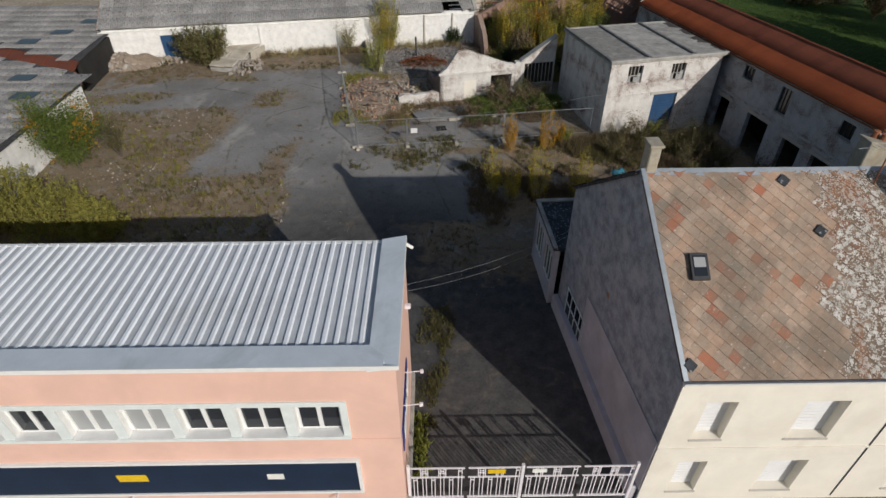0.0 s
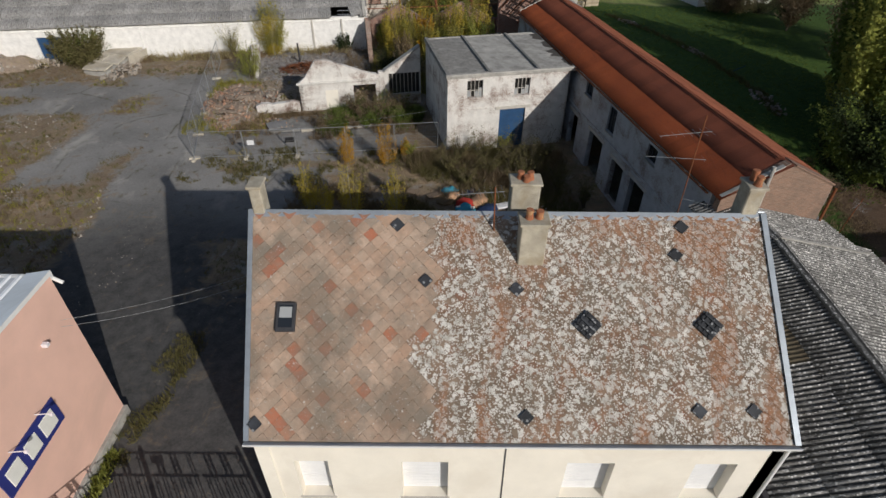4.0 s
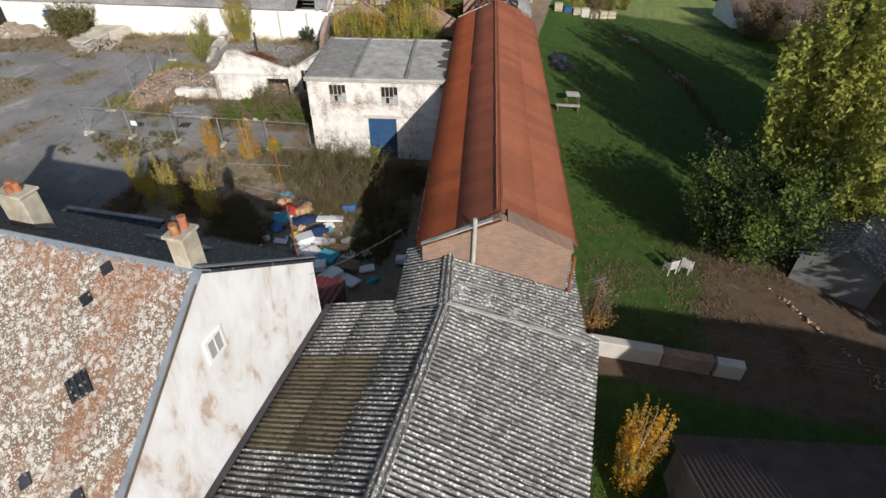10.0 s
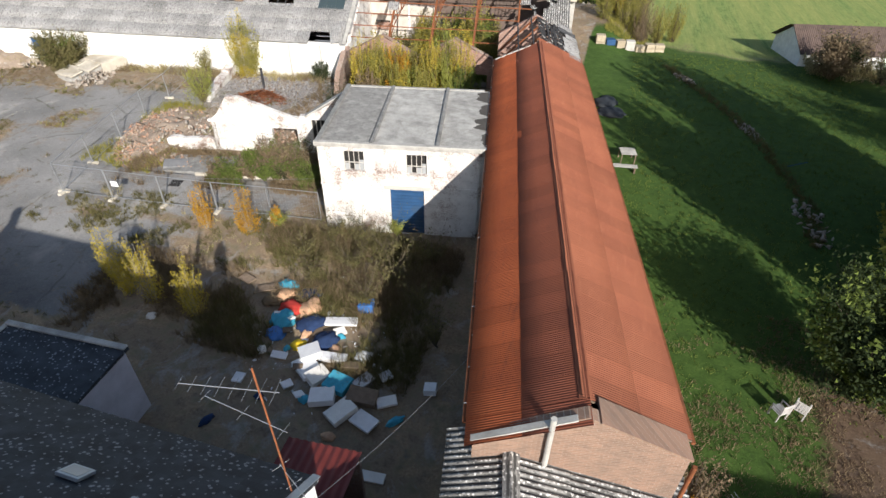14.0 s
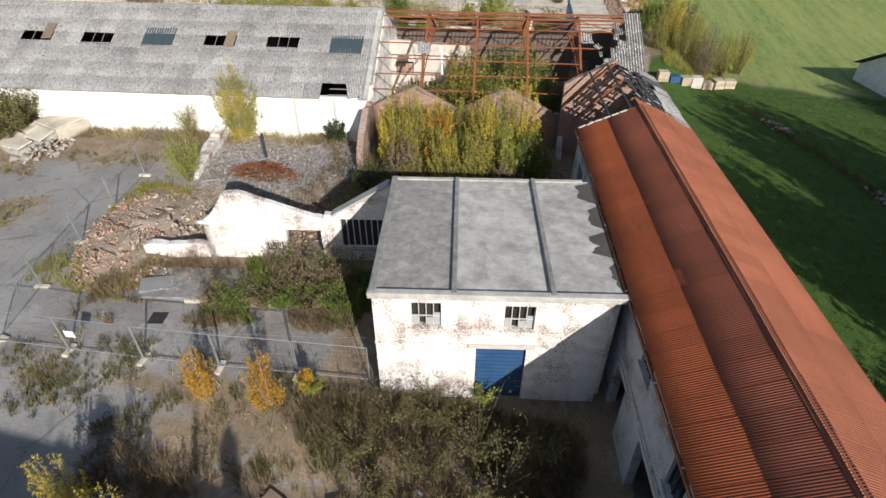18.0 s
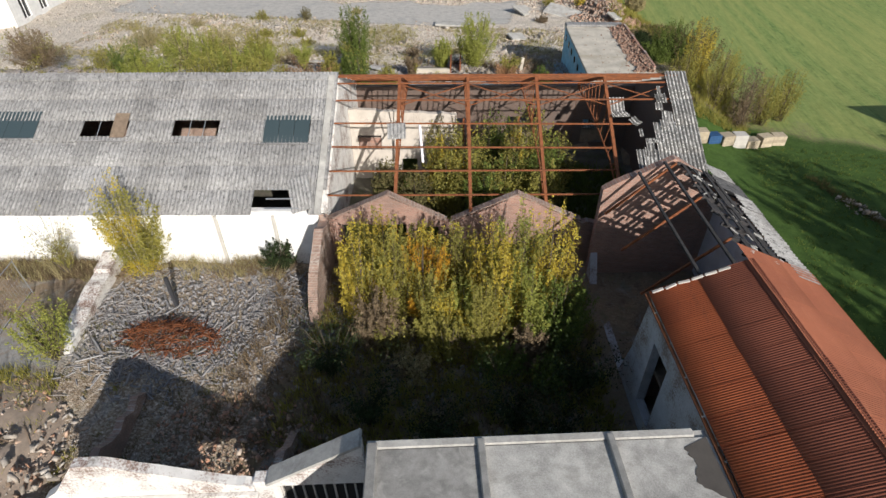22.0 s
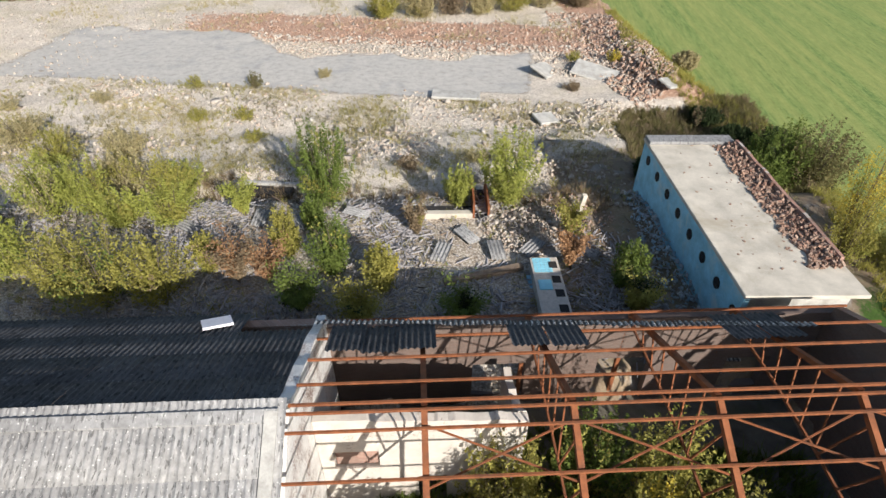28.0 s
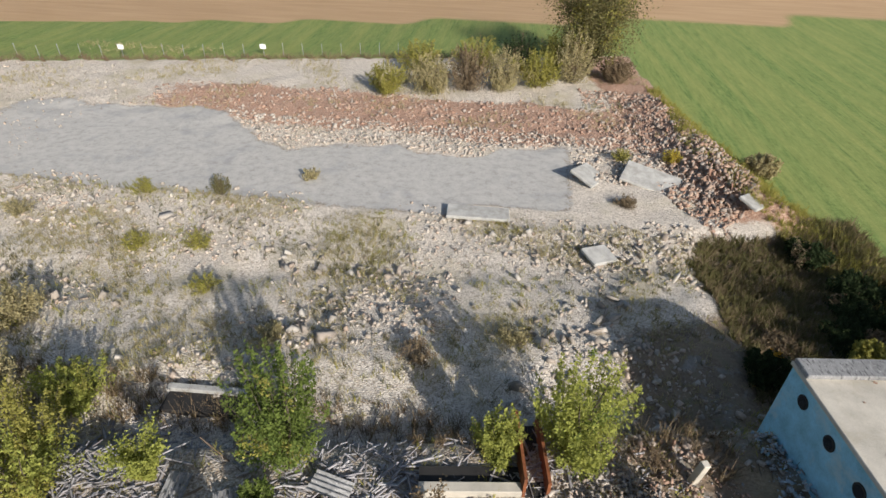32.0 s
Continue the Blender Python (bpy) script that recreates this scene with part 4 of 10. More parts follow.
def chimney(name, x, y, z0, z1, w, d, pots, label):
    c = thing(name, pose(x, y, z0), label, "chimney")
    h = z1 - z0
    part("chimney_body", box(-w / 2, w / 2, -d / 2, d / 2, 0, h, bevel=0.03), M["chimney"], c)
    part("crown", box(-w / 2 - 0.05, w / 2 + 0.05, -d / 2 - 0.05, d / 2 + 0.05, h + 0.001, h + 0.09, bevel=0.02), M["chimney"], c)
    for px, py, ph, lean in pots:
        bm = bmesh.new()
        add_tube(bm, (0, 0, 0), (0, 0, ph * 0.25), 0.115, 0.105, 12)
        add_tube(bm, (0, 0, ph * 0.25), (0, 0, ph * 0.8), 0.1, 0.085, 12)
        add_tube(bm, (0, 0, ph * 0.8), (0, 0, ph), 0.105, 0.098, 12)
        add_tube(bm, (0, 0, ph + 0.001), (0, 0, ph + 0.004), 0.07, 0.07, 12)
        part("chimney_pot", bm, M["pot"], c, "clay chimney pot", at=pose(px, py, h + 0.085, lean, lean * 0.5, 0))
    return c


def diamond_roof(parent, m, width, height, pitch, edge_x, skew):
    """Square tiles laid on the corner; those near the skylight are single parts, the rest one mesh."""
    d = pitch / 2
    e = d * 0.955
    th = 0.018

    def tile(bm, cx, cy, mat_i, rr):
        lift = rr.uniform(0.0, 0.006)
        q = [(cx, cy - d * 1.06), (cx + e, cy), (cx, cy + e), (cx - e, cy)]
        zz = [0.024 + lift, 0.017 + lift, 0.012, 0.017 + lift]
        top = [bm.verts.new((min(max(x, -skew * y / height), width), min(max(y, 0.0), height), z)) for (x, y), z in zip(q, zz)]
        low = [bm.verts.new((v.co.x, v.co.y, v.co.z - th)) for v in top]
        bm.faces.new(top).material_index = mat_i
        for i in (0, 3):
            bm.faces.new((low[i], low[(i + 1) % 4], top[(i + 1) % 4], top[i])).material_index = mat_i
    rr = random.Random(11)
    rest = bmesh.new()
    one = []
    for k in range(2):
        bm = bmesh.new()
        q = [(0, -d * 1.06), (e, 0), (0, e), (-e, 0)]
        top = [bm.verts.new((x, y, z)) for (x, y), z in zip(q, (0.024, 0.017, 0.012, 0.017))]
        low = [bm.verts.new((v.co.x, v.co.y, v.co.z - th)) for v in top]
        bm.faces.new(top)
        for i in (0, 3):
            bm.faces.new((low[i], low[(i + 1) % 4], top[(i + 1) % 4], top[i]))
        one.append(finish(bm, "tile", M["tile_clean" if k == 0 else "tile_moss"]))
    row = 0
    y = 0.0
    while y < height + d * 0.5:
        x = (0.0 if row % 2 == 0 else d) - pitch * 2
        while x < -skew * y / height - d:
            x += pitch
        while x < width + 0.01:
            moss_or_shade = x > edge_x + 1.2 * noise.noise(Vector((y * 0.7, 4, 0))) + 0.25 * rr.uniform(-1, 1)
            inside = d * 0.9 < x < width - d * 0.9 and d * 1.12 < y < height - d
            if inside and 0.6 < x < 5.3 and y > 0.5:
                part("tile", one[1 if moss_or_shade else 0], None, parent, at=m @ pose(x, y, rr.uniform(0, 0.01), rr.uniform(-1, 1), rr.uniform(-1, 1), rr.uniform(-1.5, 1.5)))
            else:
                tile(rest, x, y, 1 if moss_or_shade else 0, rr)
            x += pitch
        y += d
        row += 1
    bmesh.ops.dissolve_degenerate(rest, dist=0.002, edges=rest.edges)
    part("tiling", rest, [M["tile_clean"], M["tile_moss"]], parent, at=m, kind="stuff")


def corner_house():
    h = thing("corner_house", pose(0, 0, 0), "cream rendered two-storey corner house with a diamond-tiled roof", "house")
    xs = ((8.02, 8.9), (10.82, 12.05), (15.15, 16.4), (18.5, 19.6))
    ops = []
    for a, c in xs:
        ops += [(a - HX0, c - HX0, 3.5, 5.25), (a - HX0, c - HX0, 0.6, 2.3)]
    part("front_wall", wall_bm(HX1 - HX0, 0.45, HE - 0.1, ops), M["cream"], h, at=pose(HX0, HY0, 0))
    for a, c in xs:
        for z0, z1 in ((3.5, 5.25), (0.6, 2.3)):
            w = part("window", box(a, c, HY0 + 0.3, HY0 + 0.36, z0, z1), M["shutter_white"], h, "closed white roller shutter in a deep opening")
            for i in range(12):
                zz = z0 + (z1 - z0) * i / 12
                part("slat", box(a, c, HY0 + 0.285, HY0 + 0.3, zz + 0.012, zz + (z1 - z0) / 12), M["shutter_white"], w)
            part("window_sill", box(a - 0.06, c + 0.06, HY0 - 0.04, HY0 + 0.28, z0 - 0.07, z0 - 0.003, bevel=0.01), M["stone_trim"], w, "stone sill")
    part("string_course", box(HX0, HX1, HY0 - 0.04, HY0 - 0.003, 2.99, 3.07), M["cream"], h)
    part("quoin", box(HX0 - 0.02, HX0 + 0.35, HY0 - 0.035, HY0 - 0.003, 0, 2.987), M["cream"], h)
    part("quoin", box(HX0 - 0.02, HX0 + 0.35, HY0 - 0.035, HY0 - 0.003, 3.08, 6.1), M["cream"], h)
    part("back_wall", box(HX0 - 2 * SKEW + 0.05, HX1, HY1 - 0.4, HY1, 0, HE - 0.2), M["dark_render"], h)
    top = Gable([(0, HE - 0.02), (HYR - HY0, HR - 0.06), (HY1 - HY0, HE - 0.02)])
    left = wall_bm(HY1 - HY0, 0.35, top)
    part("left_gable", left, M["dark_render"], h, "blue-grey rendered gable", at=pose(HX0 - 0.01 - 2 * SKEW, HY1, 0, 0, 0, -90 + math.degrees(math.atan2(2 * SKEW, HY1 - HY0))))
    right = wall_bm(HY1 - HY0, 0.35, top)
    part("right_gable", right, M["white_gable"], h, "peeling white rendered gable", at=pose(HX1 + 0.01, HY0, 0, 0, 0, 90))
    lean = pose(HX0, HY0, 0, 0, 0, math.degrees(math.atan2(2 * SKEW, HY1 - HY0)))
    part("footing", box(-0.3, -0.03, 0.1, HY1 - HY0, -0.2, 0.7, bevel=0.03), M["lilac_render"], h, at=lean)
    part("lower_render", box(-0.06, -0.02, 0.02, 6.5, 0.7, 3.3), M["lilac_render"], h, "paler old render", at=lean)
    gw = part("side_window", box(-0.035, -0.012, 6.25, 8.45, 0.25, 2.0), M["glass"], h, "wide low window with pale glazing bars", at=lean)
    for k in range(5):
        y = 6.25 + k * 0.54
        part("glazing_bar", box(-0.06, -0.036, y, y + 0.05, 0.25, 2.0), M["sage_trim"], gw)
    for z in (0.2, 1.25, 1.98):
        part("glazing_bar", box(-0.062, -0.034, 6.2, 8.5, z, z + 0.05), M["sage_trim"], gw)
    part("vent_hole", box(-0.03, -0.012, 4.95, 5.13, 4.6, 4.78), M["pot"], h, "small clay vent", at=lean)
    # roofs
    sl = slope((HX0 - 0.12, HY0 - 0.12, HE - 0.02), (1, 0, 0), (0, HYR - HY0, HR - HE))
    height = math.hypot(HYR - HY0 + 0.12, HR - HE + 0.09)
    width = HX1 - HX0 + 0.2
    part("front_roof", prism([(0, 0), (width, 0), (width, height), (-SKEW, height)], -0.1, -0.01, "z"), M["wood"], h, "tiled front roof slope", at=sl)
    diamond_roof(h, sl, width, height, 0.41, 4.5, SKEW)
    bs = slope((HX1 + 0.08, HY1 + 0.12, HE - 0.02), (-1, 0, 0), (0, HYR - HY1, HR - HE))
    bh = math.hypot(HY1 - HYR + 0.12, HR - HE + 0.09)
    back = part("back_roof", prism([(0, 0), (width + 2 * SKEW, 0), (width + SKEW, bh), (0, bh)], -0.1, -0.012, "z"), M["slate"], h, "dark slate back roof slope", at=bs)
    rest = bmesh.new()
    rr = random.Random(5)
    y, row = 0.0, 0
    while y < bh - 0.1:
        x = 0.0 if row % 2 else -0.12
        wide = width + SKEW * (2 - y / bh)
        while x < wide:
            x1 = min(x + 0.235, wide)
            x0 = max(0.0, x)
            if x1 - x0 > 0.05:
                z = rr.uniform(0.012, 0.022)
                a = [rest.verts.new(c) for c in ((x0, y, z + 0.012), (x1, y, z + 0.012), (x1, min(y + 0.32, bh), 0.0), (x0, min(y + 0.32, bh), 0.0))]
                b = [rest.verts.new(c) for c in ((x0, y, 0.0), (x1, y, 0.0))]
                rest.faces.new(a)
                rest.faces.new((b[0], b[1], a[1], a[0]))
            x += 0.24
        y += 0.24
        row += 1
    part("slate_covering", rest, M["slate"], back, kind="stuff")
    ridge = bmesh.new()
    add_prism(ridge, [(HYR - 0.26, HR - 0.16), (HYR, HR + 0.05), (HYR + 0.26, HR - 0.16), (HYR + 0.26, HR - 0.11), (HYR, HR + 0.1), (HYR - 0.26, HR - 0.11)], HX0 - SKEW - 0.16, HX1 + 0.14, "x")
    part("ridge_cap", ridge, M["zinc"], h, "zinc ridge cap")
    part("gutter", prism([(HY0 - 0.26, HE - 0.06), (HY0 - 0.12, HE - 0.06), (HY0 - 0.12, HE - 0.05), (HY0 - 0.26, HE + 0.03), (HY0 - 0.28, HE + 0.03)], HX0 - 0.15, HX1 + 0.1, "x"), M["white_trim"], h, "pale gutter")
    # Darker strip drawn for the shadow line below the cornice.
    part("eave_shadow_strip", box(HX0 + 0.35, HX1, HY0 - 0.012, HY0 - 0.003, HE - 0.36, HE - 0.303), M["stone_trim"], h, "strip painted as the shadow line under the eaves")
    part("cornice", box(HX0 - 0.03, HX1 + 0.02, HY0 - 0.11, HY0 - 0.003, HE - 0.3, HE - 0.11), M["cream"], h)
    part("flashing", prism([(-0.03, 0), (0.1, 0), (0.1 - SKEW, height), (-0.03 - SKEW, height)], 0.05, 0.075, "z"), M["zinc"], h, "zinc verge flashing", at=sl)
    part("flashing", box(width - 0.12, width + 0.03, 0, height, 0.05, 0.075), M["zinc"], h, "zinc verge flashing", at=sl)
    part("flashing", box(-0.03, 0.16, 0, bh, 0.05, 0.075), M["zinc"], h, "zinc verge flashing", at=bs)
    for px, py in ((16.6, 17.2), (18.4, 16.9)):
        q = part("roof_window", box(-0.28, 0.28, -0.22, 0.22, 0.02, 0.1, bevel=0.01), M["zinc"], h, "small zinc roof window", at=bs @ pose(HX1 + 0.08 - px, (HY1 + 0.12 - py) * bh / (HY1 - HYR + 0.12), 0.02))
        part("pane", box(-0.22, 0.22, -0.16, 0.16, 0.101, 0.108), M["pale_glass"], q)
    part("downpipe", tube((HX1 - 0.1, HY0 - 0.14, 0.0), (HX1 - 0.1, HY0 - 0.14, HE - 0.07), 0.05, n=10), M["white_trim"], h)
    part("facade_cable", tube((13.6, HY0 - 0.02, 0.2), (13.5, HY0 - 0.02, HE - 0.35), 0.015), M["iron"], h)
    # skylight and slate repairs
    s = part("skylight", box(-0.25, 0.25, -0.38, 0.38, 0.02, 0.12, bevel=0.01), M["iron"], h, "dark framed skylight", at=sl @ pose(0.78, 3.05, 0.03))
    part("pane", box(-0.18, 0.18, -0.27, 0.31, 0.121, 0.13), M["glass"], s)
    # Pale panel painting the light reflection on the skylight glass.
    part("glass_reflection", box(-0.16, 0.16, -0.02, 0.26, 0.131, 0.14), M["pale_glass"], s, "pale panel painted as the reflection in the glass")
    for x, y in ((8.6, 2.92), (11.74, 2.92)):
        v = part("roof_vent", box(-0.27, 0.27, -0.27, 0.27, 0.03, 0.07), M["slate"], h, "dark slate vent", at=sl @ pose(x, y, 0.03, 0, 0, 45))
        for k in (-0.16, 0.0, 0.16):
            part("vent_bar", box(-0.25, 0.25, k - 0.025, k + 0.025, 0.071, 0.1), M["slate"], v)
            part("vent_bar", box(k - 0.025, k + 0.025, -0.25, 0.25, 0.101, 0.12), M["slate"], v)
    for x, y in ((4.38, 4.06), (6.79, 3.84), (11.09, 4.81), (11.32, 5.6), (6.94, 0.61), (11.27, 0.79), (12.64, 0.8), (0.2, 0.4), (3.6, 5.6)):
        part("slate_patch", box(-0.14, 0.14, -0.14, 0.14, 0.035, 0.055), M["slate"], h, "dark slate replacing a tile", at=sl @ pose(x, y, 0.02, 0, 0, 45))
    w = part("gable_window", box(0.02, 0.05, 13.8, 14.3, 7.4, 7.95), M["pale_glass"], h, "small gable window with a white surround", at=pose(HX1, 0, 0))
    part("window_surround", box(0.011, 0.06, 13.7, 13.8, 7.3, 8.05), M["white_trim"], w)
    part("window_surround", box(0.011, 0.06, 14.3, 14.4, 7.3, 8.05), M["white_trim"], w)
    for z in (7.3, 7.95):
        part("window_surround", box(0.011, 0.06, 13.8, 14.3, z, z + 0.1), M["white_trim"], w)
    part("glazing_bar", box(0.051, 0.065, 14.03, 14.07, 7.4, 7.95), M["white_trim"], w)
    chimney("chimney", 6.82, HYR + 0.15, HR - 0.35, 10.65, 0.32, 0.5, (), "weathered stone chimney stub on the gable")
    chimney("chimney", 14.2, 13.4, 8.8, 10.3, 0.7, 0.55, ((-0.13, 0, 0.27, 0), (0.13, 0.02, 0.23, 2)), "cement rendered chimney with two clay pots")
    chimney("chimney", 14.25, 15.6, 8.7, 10.15, 0.84, 0.55, ((-0.15, 0.05, 0.22, 0), (0.13, 0, 0.24, -2), (0.0, -0.12, 0.18, 3)), "cement rendered chimney with clay pots")
    chimney("chimney", 20.25, HYR + 0.25, HR - 0.3, 10.7, 0.44, 0.56, ((0.0, -0.14, 0.28, 3), (0.02, 0.14, 0.3, -2)), "lichened chimney with two clay pots beside the gable")


corner_house()


# ---- rear annex of the corner house ----
def annex():
    a = thing("annex", frame_at(5.75, 19.25, 0, 3), "low grey rendered rear annex with large windows", "building")
    part("side_wall", wall_bm(3.7, 0.25, 3.1, ((0.3, 1.7, 0.9, 2.6), (2.1, 3.5, 0.9, 2.6))), M["lilac_render"], a, at=pose(0, 3.7, 0, 0, 0, -90))
    part("end_wall", box(0, 5.0, 3.45, 3.7, 0, 3.1), M["lilac_render"], a)
    part("inner_wall", box(4.8, 5.0, 0, 3.45, 0, 3.1), M["lilac_render"], a)
    part("flat_roof", box(-0.06, 5.1, -0.05, 3.85, 3.1, 3.25, bevel=0.02), M["slate"], a, "dark felt roof")
    part("roof_kerb", box(-0.07, 5.1, 3.62, 3.86, 3.251, 3.36, bevel=0.03), M["concrete"], a, "pale roof kerb")
    part("roof_kerb", box(-0.07, 0.12, -0.04, 3.615, 3.251, 3.34, bevel=0.03), M["concrete"], a, "pale roof kerb")
    for y in (0.2, 2.0):
        w = part("window", box(0.1, 0.14, y, y + 1.4, 0.9, 2.6), M["glass"], a)
        fr = bmesh.new()
        for k in (0.0, 0.45, 0.9, 1.34):
            add_box(fr, 0.05, 0.12, y + k, y + k + 0.06, 0.9, 2.6)
        add_box(fr, 0.051, 0.119, y, y + 1.4, 2.54, 2.6)
        add_box(fr, 0.051, 0.119, y, y + 1.4, 0.9, 0.96)
        part("window_frame", fr, M["sage_trim"], w)


annex()

# ---- corrugated sheds beside the corner house ----
SHEET_W = 0.885
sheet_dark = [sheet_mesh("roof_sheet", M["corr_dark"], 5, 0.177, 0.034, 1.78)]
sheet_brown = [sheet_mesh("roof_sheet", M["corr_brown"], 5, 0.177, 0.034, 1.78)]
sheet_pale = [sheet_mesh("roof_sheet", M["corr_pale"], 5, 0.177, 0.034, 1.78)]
sheet_grey = [sheet_mesh("roof_sheet", M["corr_grey"], 6, 0.177, 0.022, 1.72), sheet_mesh("roof_sheet", M["corr_grey"], 6, 0.177, 0.022, 1.72, bend=0.01)]
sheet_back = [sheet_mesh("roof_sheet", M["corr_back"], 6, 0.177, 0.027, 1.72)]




def corrugated_shed():
    s = thing("corrugated_shed", pose(0, 0, 0), "low shed under a long lichened fibre-cement roof", "shed")
    rx, rz, ez = 25.25, 5.32, 3.85
    y0, y1, yc = 3.0, 22.6, 19.6
    part("left_wall", box(20.95, 21.15, y0, yc, 0, 3.7), M["brick_pale"], s)
    part("back_wall", box(21.15, 23.7, yc - 0.2, yc, 0, 3.68), M["brick_pale"], s)
    part("inner_wall", box(-1.5, -1.3, 0.3, 3.4, 0, 4.5), M["brick_pale"], s, at=frame_at(25.25, 19.3, 0, 11))
    part("right_wall", box(4.4, 4.6, 0.1, 3.4, 0, 3.75), M["brick_pale"], s, at=frame_at(25.25, 19.3, 0, 11))
    part("right_wall", box(29.85, 30.05, y0, 19.3, 0, 3.75), M["brick_pale"], s)
    part("front_wall", box(21.15, 29.85, y0, y0 + 0.2, 0, 3.7), M["brick_pale"], s)
    left = slope((20.75, yc + 0.1, ez), (0, -1, 0), (rx - 20.75, 0, rz - ez))
    lh = math.hypot(rx - 20.75, rz - ez)

    def choose(x, y, rr):
        if 2.4 < x < 5.8 and y < 3.2:
            return sheet_brown[0]
        return sheet_dark[0]
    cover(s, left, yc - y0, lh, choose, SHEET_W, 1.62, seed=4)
    right = slope((30.5, y0, ez - 0.1), (0, 1, 0), (rx - 30.5, 0, rz - ez + 0.1))
    rh = math.hypot(30.5 - rx, rz - ez + 0.1)
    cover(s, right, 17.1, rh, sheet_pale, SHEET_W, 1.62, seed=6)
    turned = frame_at(rx, 19.3, 0.05, 11)
    deep = 3.55
    nl = turned @ slope((-1.75, deep, rz - 0.57), (0, -1, 0), (1.75, 0, 0.57))
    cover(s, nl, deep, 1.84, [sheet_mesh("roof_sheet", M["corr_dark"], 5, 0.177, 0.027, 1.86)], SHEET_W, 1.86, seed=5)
    nr = turned @ slope((4.95, 0, ez - 0.1), (0, 1, 0), (-4.95, 0, rz - ez + 0.1))
    nh = math.hypot(4.95, rz - ez + 0.1)
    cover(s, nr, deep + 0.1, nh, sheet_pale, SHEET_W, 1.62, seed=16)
    cap = [(-0.22, rz - 0.02), (0, rz + 0.07), (0.22, rz - 0.02), (0.22, rz + 0.03), (0, rz + 0.13), (-0.22, rz + 0.03)]
    part("ridge_cap", prism([(rx + x, z) for x, z in cap], y0, 19.35, "y"), M["corr_dark"], s, "dark ridge capping")
    part("ridge_cap", prism(cap, 0, deep + 0.1, "y"), M["corr_dark"], s, "dark ridge capping", at=turned)
    part("cross_seam", box(0, nh, -0.07, 0.07, 0.06, 0.11), M["concrete"], s, "pale joint strip", at=nr @ pose(0.05, 0, 0, 0, 0, 90))
    part("gable_flashing", box(20.62, 20.8, 9.0, yc, 3.82, 3.98, bevel=0.02), M["felt"], s)


corrugated_shed()

# ---- long rust-roofed building ----
LA = 11.0
LO = frame_at(23.62, 22.25, 0, LA)
LW, LE, LR, LL, LL2 = 5.45, 5.72, 7.05, 28.4, 35.0
sheet_rust = {k: sheet_mesh("roof_sheet", M[k], 11, 0.076, 0.010, 1.76, per=5) for k in ("rust_roof", "rust_dark", "rust_pale")}


def long_building():
    b = thing("long_building", LO, "long brick outbuilding with a rusty corrugated iron roof", "building")
    ops = []
    wins = [(4.65, 5.6, 4.4, 5.25), (9.4, 10.35, 3.75, 5.3), (12.9, 13.9, 4.6, 5.4)]
    doors = [(4.9, 6.5, 0.0, 2.7), (7.4, 8.9, 0.0, 2.62), (10.35, 12.35, 0.0, 2.8), (14.3, 15.6, 0.0, 2.75)]
    ops = wins + doors + [(26.2, 27.4, 1.4, 4.4), (24.0, 25.0, 0.2, 3.0)]
    lw = LL2
    flip = [(lw - x1, lw - x0, z0, z1) for x0, x1, z0, z1 in ops]
    part("yard_wall", wall_bm(lw, 0.32, Gable([(0, 2.2), (0.8, 0.9), (LL2 - LL - 0.9, 0.8), (LL2 - LL - 0.4, 2.6), (LL2 - LL, LE), (lw, LE)]), flip, base=-0.2, rough=0.0), M["greywash"], b, "grey-washed yard wall with dark openings", at=pose(0, lw, 0, 0, 0, -90))
    part("garden_wall", box(LW - 0.32, LW, 0, lw, -0.2, LE), M["brick"], b)
    part("inner_render", box(LW - 0.36, LW - 0.323, LL, lw, 0.1, LE - 0.1), M["lilac_render"], b, "grey inner plaster")
    g = Gable([(0, LE + 0.12), (LW / 2, LR + 0.12), (LW, LE + 0.12)])
    part("street_gable", wall_bm(LW - 0.02, 0.35, g), M["brick_brown"], b, "brown brick gable", at=pose(0.01, -0.6, 0))
    part("gable_edge", box(-0.03, LW / 2 + 0.05, -0.66, -0.47, 0, 0.05), M["concrete"], b, at=slope((0, 0, LE + 0.12), (LW / 2, 0, LR - LE), (0, 1, 0)))
    part("gable_edge", box(-0.03, LW / 2 - 0.02, -0.12, 0.65, 0, 0.06), M["brick_brown"], b, "brick verge course", at=slope((LW, 0, LE + 0.12), (-LW / 2, 0, LR - LE), (0, -1, 0)))
    part("partition", wall_bm(LW - 0.7, 0.25, Gable([(0, LE), (LW / 2 - 0.35, LR - 0.15), (LW - 0.7, LE)])), M["brick"], b, at=pose(0.35, LL - 0.4, 0))
    part("far_gable", wall_bm(LW - 0.02, 0.35, Gable([(0, LE - 0.1), (LW / 2, LR), (LW, LE - 0.1)]), rough=0.05, step=0.5), M["brick"], b, "broken red brick gable", at=pose(0.01, LL2, 0))
    part("floor", box(0.32, LW - 0.32, 0, LL2, 0, 0.1), M["dark_floor"], b)
    part("loft_floor", box(0.32, LW - 0.32, 0, LL, 2.9, 3.05), M["wood"], b)
    for k, (x0, x1, z0, z1) in enumerate(wins):
        w = part("window", box(0.14, 0.17, x0, x1, z0, z1), M["glass"], b, "dirty window")
        for j in range(4):
            yy = lerp(x0, x1 - 0.04, j / 3)
            part("glazing_bar", box(0.1, 0.139, yy, yy + 0.03, z0, z1), M["iron"], w)
        part("window_sill", box(-0.08, 0.1, x0 - 0.08, x1 + 0.08, z0 - 0.08, z0 - 0.003), M["concrete"], w)
